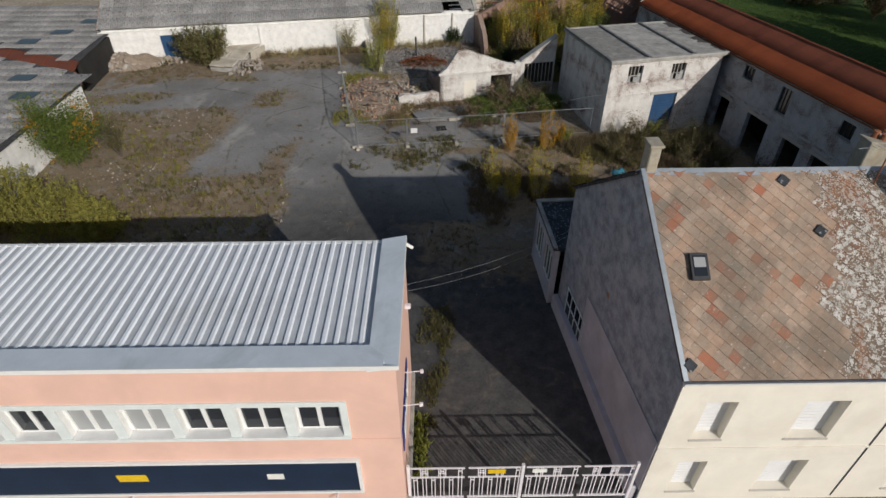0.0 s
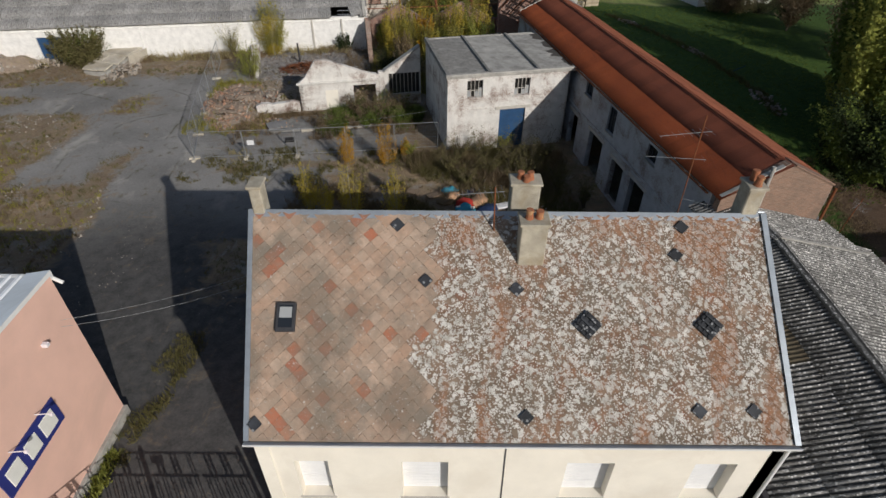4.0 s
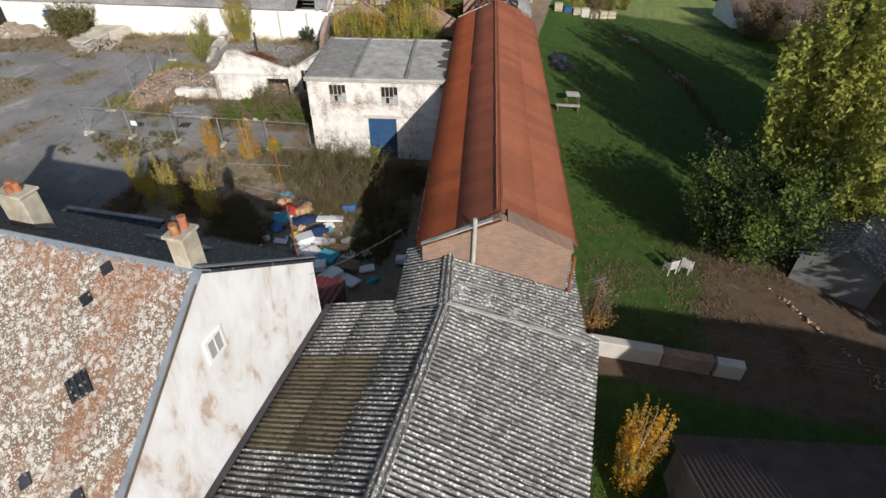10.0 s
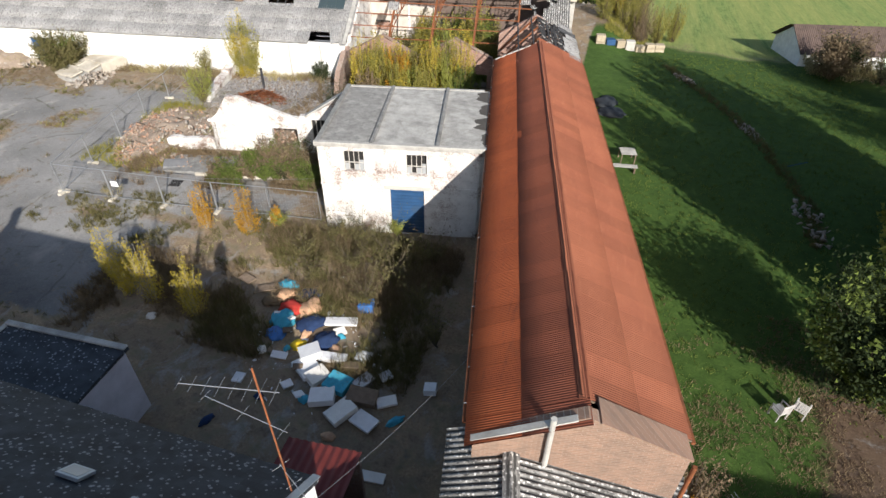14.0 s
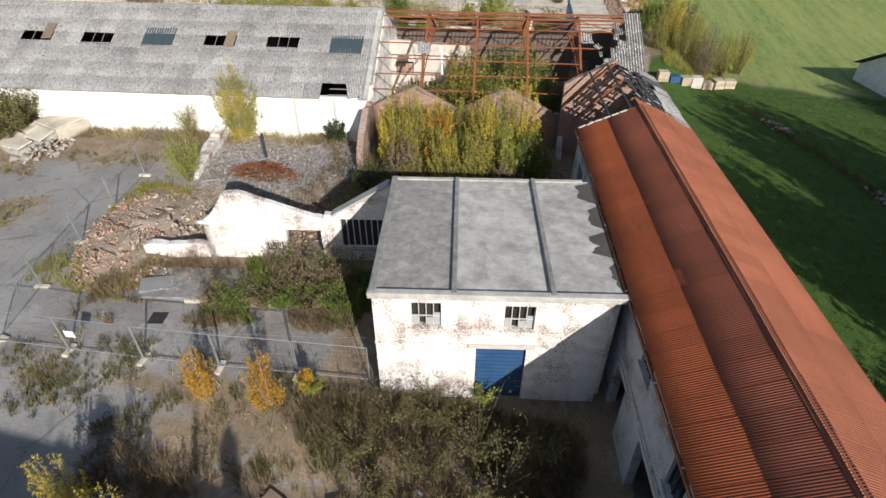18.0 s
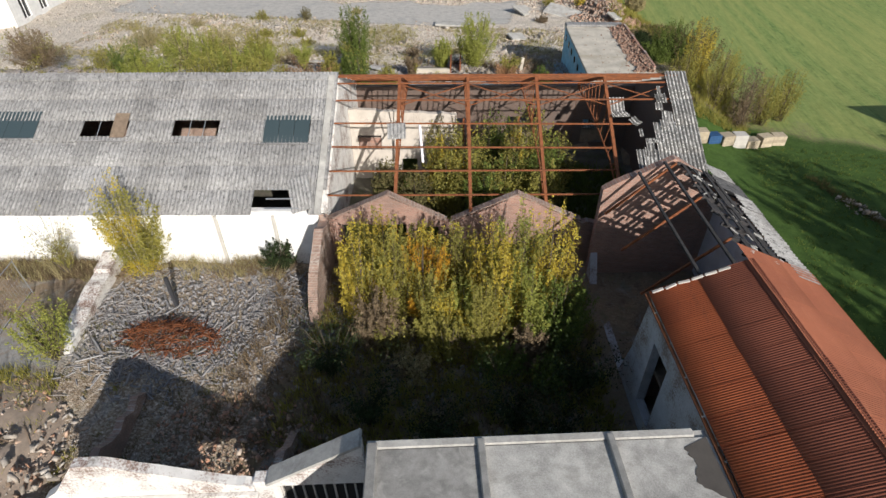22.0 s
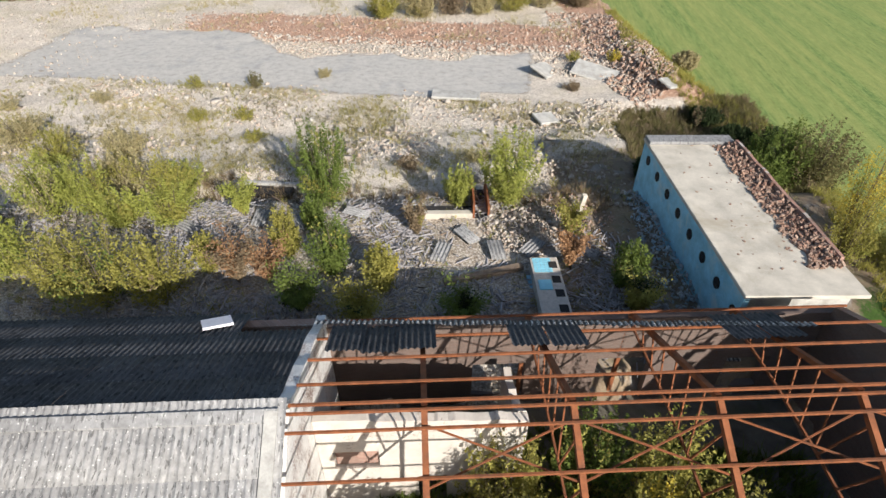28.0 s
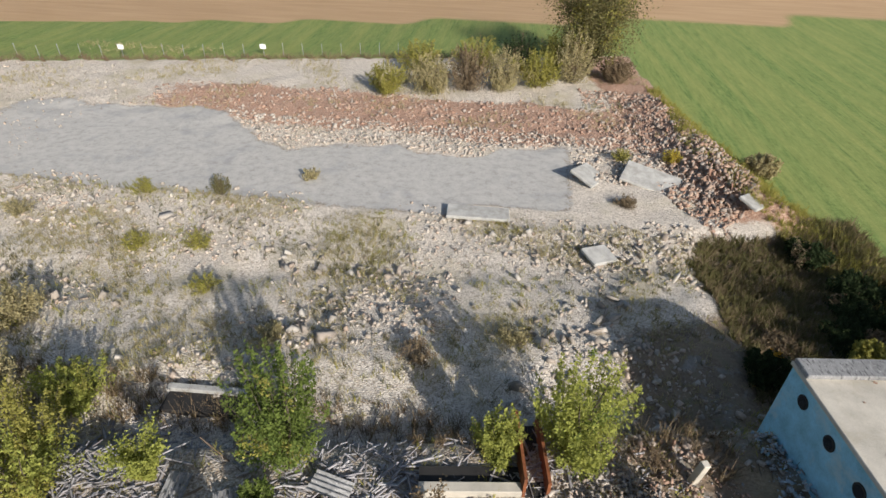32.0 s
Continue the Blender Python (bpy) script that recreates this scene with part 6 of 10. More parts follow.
    back = slope((FLEN, HB + 0.25, H_BE + 0.1), (-1, 0, 0), (0, HV - HB - 0.25, H_R - H_BE))
    bh = math.hypot(HB + 0.25 - HV, H_R - H_BE)
    def spare(x, y, rr):
        a = FLEN - x
        if y < 1.3:
            return True
        if y < 2.8:
            return not (1.0 < a < 4.0 or 5.6 < a < 6.9 or 7.5 < a < 8.6 or 12.0 < a < 14.0)
        return rr.random() < 0.93
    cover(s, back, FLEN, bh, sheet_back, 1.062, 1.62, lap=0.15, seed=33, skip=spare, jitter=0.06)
    rim = sheet_mesh("roof_sheet", M["corr_pale"], 6, 0.177, 0.027, 0.34)
    for k in range(15):
        part("roof_sheet", rim, None, s, "pale rim of broken eave sheet", at=back @ pose(FLEN - 1.2 - 1.0 * k, 1.05 + 0.09 * k, 0.06, rr.uniform(-4, 4), rr.uniform(-1.5, 1.5), rr.uniform(-2, 2) - 5))
    part("back_wall", wall_bm(FLEN, 0.3, H_BE - 0.2, ((1.6, 3.2, 0.6, 2.2), (6.0, 8.0, 0.0, 2.4), (10.6, 12.5, 0.6, 2.3)), base=-0.8), M["brick_soot_shade"], s, at=pose(FLEN, HB, 0, 0, 0, 180))
    part("inner_wall", wall_bm(6.1, 0.28, Gable([(0, 4.5), (3.4, 4.3), (5.2, 4.25), (6.1, 4.15)]), ((0.4, 1.75, 2.0, 2.9), (2.9, 3.8, -0.5, 1.4)), base=-0.5, rough=0.05, step=0.5, seed=14), M["cream_wash"], s, "whitewashed inner cross wall with a broken hole", at=pose(0.32, 8.1, 0))
    part("hole_packing", box(0.75, 2.05, 8.24, 8.36, 2.02, 2.7, bevel=0.02), M["brick"], s, "raw brick packing in the hole")
    part("inner_return", wall_bm(2.6, 0.25, Gable([(0, 4.1), (1.2, 3.2), (2.6, 2.9)]), base=-0.5, rough=0.1, step=0.5, seed=15), M["cream_wash"], s, at=pose(6.4, 8.4, 0, 0, 0, 90))
    part("hanging_gutter", tube((4.5, 4.6, 5.2), (4.62, 4.2, 3.3), 0.07, n=9), M["white_steel"], s, "pale pipe hanging from the frame")
    part("end_wall", wall_bm(HB - 0.6, 0.3, Gable([(0, H_E - 0.2), (HV, H_R - 0.3), (HB, H_BE - 0.2)]), base=-0.8), M["brick_soot_shade"], s, at=pose(FLEN, 0.3, 0, 0, 0, 90))
    prof = Gable([(0, 2.55), (2.8, 3.9), (5.5, 2.45), (5.7, 2.45), (8.7, 3.9), (11.8, 2.45), (FLEN - 4.7, 2.4)])
    part("twin_gable_wall", wall_bm(13.0, 0.34, prof, ((0.6, 3.6, -0.8, 2.35), (4.3, 5.1, 0.6, 2.2), (7.0, 11.4, -0.8, 1.2)), base=-0.8, rough=0.06, step=0.6, seed=5), M["brick"], s, "red brick wall with two broken gables", at=pose(0.35, 0.0, 0))
    for x0, x1, z0, z1 in ((0.3, 3.15, 2.6, 3.98), (3.15, 5.85, 3.98, 2.52), (6.05, 9.05, 2.52, 3.98), (9.05, 12.1, 3.98, 2.52)):
        part("coping", beam((x0, 0.17, z0 + 0.02), (x1, 0.17, z1 + 0.02), 0.38, 0.06), M["brick_pale"], s, "weathered brick coping")


M["glass_roof"] = m_glass("wired_roof_glass", (0.045, 0.065, 0.07), 0.3)
hall()
steel_frame()


def court_walls():
    w = thing("court_wall", HO, "broken brick wall stub of the roofless court", "ruin")
    part("brick_stub", wall_bm(4.2, 0.4, Gable([(0, 0.9), (1.2, 2.2), (3.0, 2.9), (4.2, 2.85)]), base=-0.9, rough=0.15, step=0.5), M["brick_pale"], w, at=pose(0.35, -4.2, 0, 0, 0, 90))
    part("low_kerb", wall_bm(5.6, 0.75, Gable([(0, 0.25), (2.0, 0.5), (4.4, 0.8), (5.6, 1.0)]), base=-0.9, rough=0.08, step=0.5), M["whitewash"], w, "broad broken white wall stub", at=pose(-9.6, -5.9, 0, 0, 0, 93))
    part("steel_post", box(-6.27, -6.13, -3.3, -3.16, -0.6, 1.9), M["iron"], w, "dark upright steel post")


court_walls()

# ---- blue walled building ----
KO = frame_at(17.0, 71.0, 1.6, 7.5)


def blue_building():
    b = thing("blue_building", KO, "small flat-roofed building with pale blue panel walls and round portholes", "building")
    L, W, T = 11.4, 4.35, 3.4
    bm = box(0, 0.22, -0.5, L, -1.5, T - 0.02)
    part("blue_wall", bm, M["blue_panel"], b, "pale blue wall with portholes")
    for k in range(8):
        y = -0.2 + k * 1.51
        bm = bmesh.new()
        add_tube(bm, (-0.03, y, 2.45 + 0.035 * y), (-0.002, y, 2.45 + 0.035 * y), 0.25, 0.25, 18)
        p = part("porthole", bm, M["dark"], b, "round dark porthole")
        bm = bmesh.new()
        add_tube(bm, (-0.04, y, 2.45 + 0.035 * y), (-0.031, y, 2.45 + 0.035 * y), 0.17, 0.17, 18)
        part("pane", bm, M["glass"], p)
    part("far_wall", box(0.22, W, L - 0.22, L, -1.5, T - 0.02), M["concrete"], b)
    part("near_wall", wall_bm(W - 0.22, 0.22, T - 0.02, ((0.8, 2.6, 0.4, 2.4),), base=-1.5), M["concrete"], b, at=pose(0.22, 0, 0))
    part("garden_side", box(W - 0.22, W, 0.22, L - 0.22, -1.5, T - 0.02), M["concrete"], b)
    part("roof_slab", box(-0.08, W + 0.1, -0.6, L + 0.1, T, T + 0.16, bevel=0.03), M["pale_concrete"], b, "pale concrete roof slab")
    part("parapet", wall_bm(9.4, 0.14, 0.36, rough=0.05, step=0.9, seed=31), M["brick"], b, "broken brown brick parapet", at=pose(W + 0.02, 1.2, T + 0.161, 0, 0, 90))
    part("end_kerb", box(-0.05, W, L - 0.75, L + 0.05, T + 0.16, T + 0.34, bevel=0.03), M["corr_grey"], b)
    rr = random.Random(6)
    rub = bmesh.new()
    for k in range(1700):
        y = rr.uniform(0.9, L - 0.9)
        x = W - 0.16 - rr.random() ** 1.3 * (1.05 + 0.35 * noise.noise(Vector((y * 0.8, 1, 0))))
        s = 0.025 + 0.1 * rr.random() ** 2.5
        z = 0.19 + 0.32 * max(0.0, 1 - (W - x) / 1.0) * rr.random()
        add_box(rub, -s, s, -s * 0.6, s * 0.6, -s * 0.4, s * 0.4, pose(x, y, T + z, rr.uniform(0, 180), rr.uniform(0, 180), rr.uniform(0, 180)))
    for k in range(60):
        s = rr.uniform(0.02, 0.06)
        add_box(rub, -s, s, -s * 0.6, s * 0.6, -s * 0.3, s * 0.3, pose(rr.uniform(0.6, W - 1), rr.uniform(0.5, L - 0.8), T + 0.17, 0, 0, rr.uniform(0, 180)))
    tagged(part("rubble", rub, M["brick_rubble"], b, "heap of broken red brick along the roof edge"), kind="stuff")


M["blue_panel"] = plain("pale_blue_panel", (0.27, 0.55, 0.70), 0.3, 1.8, 0.75, fine=12, bump=0.4, dirt=(0.46, 0.57, 0.60))
M["pale_concrete"] = plain("pale_concrete", (0.54, 0.49, 0.405), 0.35, 1.0, 0.95, dirt=(0.36, 0.31, 0.23))
M["brick_rubble"] = m_mixed("brick_rubble", ((0.26, 0.14, 0.10), (0.40, 0.29, 0.22), (0.33, 0.20, 0.14), (0.20, 0.14, 0.11)))
blue_building()

# ---- plants, stones and litter: builders ----
gen = np.random.default_rng(17)


def quads_mesh(name, pts, size, material, stretch=1.5, up=0.0, seed=0, per_leaf=0.5):
    """Many small leaves: a three-cornered blade at every point."""
    g = np.random.default_rng(seed)
    n = len(pts)
    d = g.normal(size=(n, 3))
    d[:, 2] += up
    d /= np.linalg.norm(d, axis=1, keepdims=True)
    e = np.cross(d, g.normal(size=(n, 3)))
    e /= np.linalg.norm(e, axis=1, keepdims=True) + 1e-9
    s = size * (1 + per_leaf * (g.random(n) - 0.5) * 2)[:, None]
    a = pts - e * s * 0.5
    b = pts + e * s * 0.5
    tip = d * s * stretch
    v = np.stack([a - tip * 0.35, b - tip * 0.25, pts + tip * 0.65], axis=1).reshape(-1, 3)
    me = bpy.data.meshes.new(name)
    me.vertices.add(n * 3)
    me.vertices.foreach_set("co", v.astype(np.float32).ravel())
    me.loops.add(n * 3)
    me.loops.foreach_set("vertex_index", np.arange(n * 3, dtype=np.int32))
    me.polygons.add(n)
    me.polygons.foreach_set("loop_start", np.arange(0, n * 3, 3, dtype=np.int32))
    me.materials.append(material)
    me.update(calc_edges=True)
    return me


CUBE_V = np.array([(x, y, z) for z in (-1, 1) for y in (-1, 1) for x in (-1, 1)], dtype=float)
CUBE_F = np.array(((0, 2, 3, 1), (4, 5, 7, 6), (0, 1, 5, 4), (2, 6, 7, 3), (1, 3, 7, 5), (0, 4, 6, 2)), dtype=np.int32)


def stones_mesh(name, pos, half, material, tumble=1.0, chip=0.55, seed=0, yaw_only=False):
    """Many rough blocks: each a battered box with half sizes half at pos."""
    g = np.random.default_rng(seed)
    n = len(pos)
    q = g.normal(size=(n, 4)) * np.array([1.0, tumble, tumble, 1.0])
    if yaw_only:
        q[:, 1:3] *= 0.12
    q /= np.linalg.norm(q, axis=1, keepdims=True)
    w, x, y, z = q.T
    r = np.stack([np.stack([1 - 2 * (y * y + z * z), 2 * (x * y - z * w), 2 * (x * z + y * w)], 1),
                  np.stack([2 * (x * y + z * w), 1 - 2 * (x * x + z * z), 2 * (y * z - x * w)], 1),
                  np.stack([2 * (x * z - y * w), 2 * (y * z + x * w), 1 - 2 * (x * x + y * y)], 1)], 1)
    c = CUBE_V[None] * half[:, None, :] * (1 - chip * g.random((n, 8, 3)))
    v = np.einsum("nij,nkj->nki", r, c) + pos[:, None, :]
    f = (CUBE_F[None] + (np.arange(n, dtype=np.int32) * 8)[:, None, None]).reshape(-1)
    me = bpy.data.meshes.new(name)
    me.vertices.add(n * 8)
    me.vertices.foreach_set("co", v.astype(np.float32).ravel())
    me.loops.add(n * 24)
    me.loops.foreach_set("vertex_index", f)
    me.polygons.add(n * 6)
    me.polygons.foreach_set("loop_start", np.arange(0, n * 24, 4, dtype=np.int32))
    me.materials.append(material)
    me.update(calc_edges=True)
    return me


def strips_mesh(name, pos, half, yaw, tilt, material):
    """Long broken slips of sheet: each a thin bent bar with its own heading and tilt."""
    n = len(pos)
    cy, sy, ct, st = np.cos(yaw), np.sin(yaw), np.cos(tilt), np.sin(tilt)
    ax = np.stack([cy * ct, sy * ct, st], 1)
    ay = np.stack([-sy, cy, np.zeros(n)], 1)
    az = np.cross(ax, ay)
    ring = np.array(((-1, 0), (1, 0), (0, 1)), dtype=float)
    rows = []
    for e in (-1.0, 1.0):
        for a, b in ring:
            rows.append(pos + ax * (half[:, :1] * e) + ay * (half[:, 1:2] * a) + az * (half[:, 2:3] * (b * 1.6 - 0.5)))
    v = np.stack(rows, 1).reshape(-1, 3)
    face = ((0, 1, 4, 3), (1, 2, 5, 4), (2, 0, 3, 5))
    idx = (np.array(face, dtype=np.int32)[None] + (np.arange(n, dtype=np.int32) * 6)[:, None, None]).reshape(-1)
    me = bpy.data.meshes.new(name)
    me.vertices.add(n * 6)
    me.vertices.foreach_set("co", v.astype(np.float32).ravel())
    me.loops.add(n * 12)
    me.loops.foreach_set("vertex_index", idx)
    me.polygons.add(n * 3)
    me.polygons.foreach_set("loop_start", np.arange(0, n * 12, 4, dtype=np.int32))
    me.materials.append(material)
    me.update(calc_edges=True)
    return me


def on_ground(xy, lift=0.0):
    return np.array([(x, y, gz(x, y) + lift) for x, y in xy])


def limb_points(h, spread, branches, per, base, profile, g, droop=0.1, fuzz=0.14):
    """Leaf places along branches that leave a stem of height h; also the branches themselves."""
    pts, arms = [], []
    for k in range(branches):
        f = (base + (1 - base) * (k + g.random()) / branches) * 0.80
        ang = g.random() * 6.2832
        ln = spread * profile(f) * (0.65 + 0.5 * g.random())
        z0 = f * h
        rise = ln * (1.0 - droop + 0.9 * g.random())
        end = np.array([math.cos(ang) * ln, math.sin(ang) * ln, z0 + rise])
        start = np.array([0, 0, z0])
        arms.append((start, end))
        t = g.random(per) ** 0.7
        p = start + (end - start) * t[:, None]
        p += g.normal(size=(per, 3)) * fuzz * 0.85 * (0.35 + 0.9 * t[:, None]) * max(0.5, ln)
        pts.append(p)
    return np.concatenate(pts), arms


def shoot_points(h, spread, shoots, per, base, g, bushy=0.24):
    """Leaf places along upright shoots that fan out unevenly from the root."""
    pts, arms = [], []
    ph = g.random() * 6.2832
    for k in range(shoots):
        ang = g.random() * 6.2832
        lobe = 0.6 + 0.5 * abs(math.sin(ang * 1.5 + ph))
        r1 = math.sqrt(g.random()) * lobe
        top = h * (1.0 - 0.38 * r1 * r1) * (0.42 + 0.68 * g.random() ** 0.6)
        out = np.array([math.cos(ang), math.sin(ang)])
        t = base + (1 - base) * g.random(per) ** 0.8
        p = np.zeros((per, 3))
        p[:, :2] = out * (spread * r1 * (0.3 + 0.75 * t ** 0.8))[:, None]
        p[:, 2] = top * t
        p += g.normal(size=(per, 3)) * (bushy * (0.3 + spread * 0.3) * (1.2 - t))[:, None]
        pts.append(p)
        arms.append((np.array([out[0] * spread * r1 * 0.25, out[1] * spread * r1 * 0.25, 0.0]), np.array([out[0] * spread * r1, out[1] * spread * r1, top * 0.97])))
    return np.concatenate(pts), arms


def woody(h, r, arms, g, lean=0.0, stems=1, spread=0.0):
    bm = bmesh.new()
    for s in range(stems):
        a = 6.2832 * s / max(1, stems) + g.random()
        top = Vector((math.cos(a) * spread * (stems > 1) + lean, math.sin(a) * spread * (stems > 1), h * (0.96 if s == 0 else 0.8)))
        p = Vector((0.06 * s, 0.03 * s, -0.15))
        for i in range(4):
            q = Vector((0, 0, -0.15)).lerp(top, (i + 1) / 4) + Vector((g.normal() * 0.03 * h * 0.3, g.normal() * 0.03 * h * 0.3, 0))
            add_tube(bm, p, q, r * (1 - i * 0.23), r * (1 - (i + 1) * 0.23) + 0.003, 6)
            p = q
    for start, end in arms[:: max(1, len(arms) // 24)]:
        add_tube(bm, Vector(start), Vector(end), max(0.006, r * 0.3), 0.004, 4)
    return bm


SHAPES = {
    "spire": lambda f: 1.1 - 1.15 * f,
    "round": lambda f: math.sqrt(max(0.04, 1 - (1.9 * f - 0.8) ** 2)) * 0.85 + 0.1,
    "fan": lambda f: 0.45 + 0.6 * f,
    "column": lambda f: 0.75 if f < 0.8 else 0.5,
}
plant_count = [0]


def plant(name, x, y, h, spread, leaf, label, category="tree", shape="round", branches=40, per=45, size=0.1, base=0.15, bark="bark", r=None, z=None, group="", fuzz=0.14, second=None, mix=0.0, bare=0):
    plant_count[0] += 1
    g = np.random.default_rng(100 + plant_count[0])
    gr = gz(x, y) if z is None else z
    t = thing(name, pose(x, y, gr, 0, 0, float(g.random() * 360)), label, category, group)
    size *= 0.56
    branches, per = int(branches * 1.5), int(per * 1.35)
    pts, arms = limb_points(h, spread, branches, per, base, SHAPES[shape], g, droop={"round": 0.5, "spire": 0.35}.get(shape, 0.1), fuzz=fuzz)
    if shape == "column" or (shape == "round" and category == "shrub"):
        pts, arms = shoot_points(h * 1.06, spread, max(12, branches), per, base, g)
    keep = pts[:, 2] > 0.05
    pts = pts[keep]
    if shape == "fan":
        pts[:, :2] *= (0.5 + 0.6 * np.clip(pts[:, 2:3] / h, 0, 1.2))
    part("trunk" if category == "tree" else "stem", woody(h, r or 0.018 * h + 0.01, arms, g, stems=1 if category == "tree" else 4, spread=spread * 0.4), M[bark], t, kind="stuff" if shape == "column" or category != "tree" else "")
    if second:
        pick = g.random(len(pts)) < mix
        low = (noise_rows(pts * 0.9 + plant_count[0]) > 0.5 - mix) | pick
        part("crown", quads_mesh("crown", pts[~low], size, M[leaf], seed=plant_count[0]), None, t)
        part("crown", quads_mesh("crown", pts[low], size, M[second], seed=plant_count[0] + 500), None, t)
    else:
        part("crown", quads_mesh("crown", pts, size, M[leaf], seed=plant_count[0]), None, t)
    return t


def noise_rows(p):
    """A cheap smooth value from 0 to 1 at each place, for sorting leaves into tints."""
    return 0.5 + 0.25 * (np.sin(p[:, 0] * 2.1 + 1.3 * np.sin(p[:, 1] * 1.7)) + np.sin(p[:, 2] * 2.6 + p[:, 1] * 1.9))


def herbs(name, label, places, height, leaf, blades=14, width=0.014, spread=0.16, seed=0, category="weeds", z=None):
    """A patch of weeds: tufts of thin leaning blades, one object."""
    g = np.random.default_rng(seed)
    base = on_ground(places) if z is None else np.array([(x, y, z) for x, y in places])
    n = len(base)
    root = np.repeat(base, blades, axis=0) + g.normal(size=(n * blades, 3)) * np.array([spread * 0.5, spread * 0.5, 0])
    hh = np.repeat(height * (0.45 + 0.9 * g.random(n)), blades) * (0.4 + 0.7 * g.random(n * blades))
    d = g.normal(size=(n * blades, 3)) * 0.35
    d[:, 2] = 1.0
    tip = root + d * hh[:, None]
    side = np.cross(d, g.normal(size=(n * blades, 3)))
    side /= np.linalg.norm(side, axis=1, keepdims=True) + 1e-9
    w = width * (0.5 + g.random(n * blades))[:, None]
    v = np.stack([root - side * w, root + side * w, tip], axis=1).reshape(-1, 3)
    me = bpy.data.meshes.new(name)
    k = n * blades
    me.vertices.add(k * 3)
    me.vertices.foreach_set("co", v.astype(np.float32).ravel())
    me.loops.add(k * 3)
    me.loops.foreach_set("vertex_index", np.arange(k * 3, dtype=np.int32))
    me.polygons.add(k)
    me.polygons.foreach_set("loop_start", np.arange(0, k * 3, 3, dtype=np.int32))
    me.materials.append(M[leaf])
    me.update(calc_edges=True)
    return tagged(new(name, me), label, category, kind="stuff")


def scatter(n, x0, x1, y0, y1, seed, keep=None, clump=0.0):
    g = np.random.default_rng(seed)
    out = []
    while len(out) < n:
        x, y = lerp(x0, x1, g.random()), lerp(y0, y1, g.random())
        if clump and noise.noise(Vector((x * clump, y * clump, seed))) < g.random() * 0.5 - 0.12:
            continue
        if keep and not keep(x, y):
            continue
        out.append((x, y))
    return out


def heap(name, label, cx, cy, rx, ry, top, n, smin, smax, mat, seed, turn=0.0, long=1.0, category="rubble", z=None, flat=0.6, chip=0.5):
    """A heap of broken pieces on the ground, highest in the middle."""
    g = np.random.default_rng(seed)
    rad = np.sqrt(g.random(n))
    ang = g.random(n) * 6.2832
    lx, ly = rx * rad * np.cos(ang), ry * rad * np.sin(ang)
    c, s = math.cos(turn), math.sin(turn)
    xs, ys = cx + lx * c - ly * s, cy + lx * s + ly * c
    wob = np.array([0.75 + 0.5 * noise.noise(Vector((float(a) * 0.9, float(b) * 0.9, seed))) for a, b in zip(xs, ys)])
    hz = top * np.clip(1 - rad ** 1.6, 0, 1) * wob
    pos = np.array([(x, y, (gz(x, y) if z is None else z)) for x, y in zip(xs, ys)])
    sz = smin * 0.7 + (smax - smin * 0.7) * g.random(n) ** 3.2
    pos[:, 2] += hz * (0.55 + 0.45 * g.random(n)) + sz * 0.15
    half = np.stack([sz * long * (0.6 + 0.8 * g.random(n)), sz * (0.35 + 0.5 * g.random(n)), sz * flat * (0.3 + 0.6 * g.random(n))], 1)
    me = stones_mesh(name, pos, half, mat, seed=seed, yaw_only=long > 2, chip=chip)
    return tagged(new(name, me), label, category, kind="stuff")


M["stone_rubble"] = m_mixed("pale_broken_masonry", ((0.34, 0.29, 0.24), (0.50, 0.435, 0.36), (0.46, 0.35, 0.27), (0.56, 0.50, 0.425), (0.40, 0.35, 0.295)))
M["yard_rubble"] = m_mixed("mixed_yard_rubble", ((0.42, 0.21, 0.13), (0.52, 0.37, 0.27), (0.48, 0.27, 0.175), (0.34, 0.25, 0.185), (0.58, 0.48, 0.39)))
M["grey_debris"] = m_mixed("grey_sheet_debris", ((0.18, 0.17, 0.165), (0.32, 0.305, 0.30), (0.26, 0.25, 0.245), (0.38, 0.365, 0.35), (0.24, 0.21, 0.185)))
M["slip_debris"] = m_mixed("broken_sheet_slips", ((0.24, 0.225, 0.225), (0.40, 0.38, 0.38), (0.33, 0.31, 0.315), (0.47, 0.45, 0.445), (0.28, 0.25, 0.235)))
M["dull_rubble"] = m_mixed("dull_grey_brown_rubble", ((0.26, 0.225, 0.185), (0.42, 0.37, 0.31), (0.34, 0.27, 0.21), (0.48, 0.44, 0.385), (0.30, 0.27, 0.235)))
M["red_rubble"] = m_mixed("pale_red_rubble", ((0.36, 0.21, 0.145), (0.46, 0.34, 0.26), (0.42, 0.27, 0.19), (0.34, 0.28, 0.23), (0.50, 0.43, 0.36)))
M["paper"] = plain("white_board", (0.72, 0.72, 0.72), 0.12, 4, 0.8)
M["cloth_red"] = plain("red_cloth", (0.42, 0.04, 0.03), 0.3, 5, 0.95)
M["cloth_blue"] = plain("turquoise_cloth", (0.06, 0.34, 0.46), 0.3, 5, 0.95)
M["cloth_navy"] = plain("dark_blue_cloth", (0.02, 0.04, 0.10), 0.3, 5, 0.95)
M["dark_sheet"] = plain("grimy_dark_sheet", (0.035, 0.04, 0.045), 0.4, 3, 0.7)
M["cloth_tan"] = plain("peach_cloth", (0.55, 0.33, 0.20), 0.25, 5, 0.95)
M["blue_plastic"] = plain("blue_plastic", (0.05, 0.16, 0.42), 0.25, 5, 0.5)
M["plastic_white"] = plain("white_plastic", (0.75, 0.72, 0.66), 0.12, 5, 0.5)

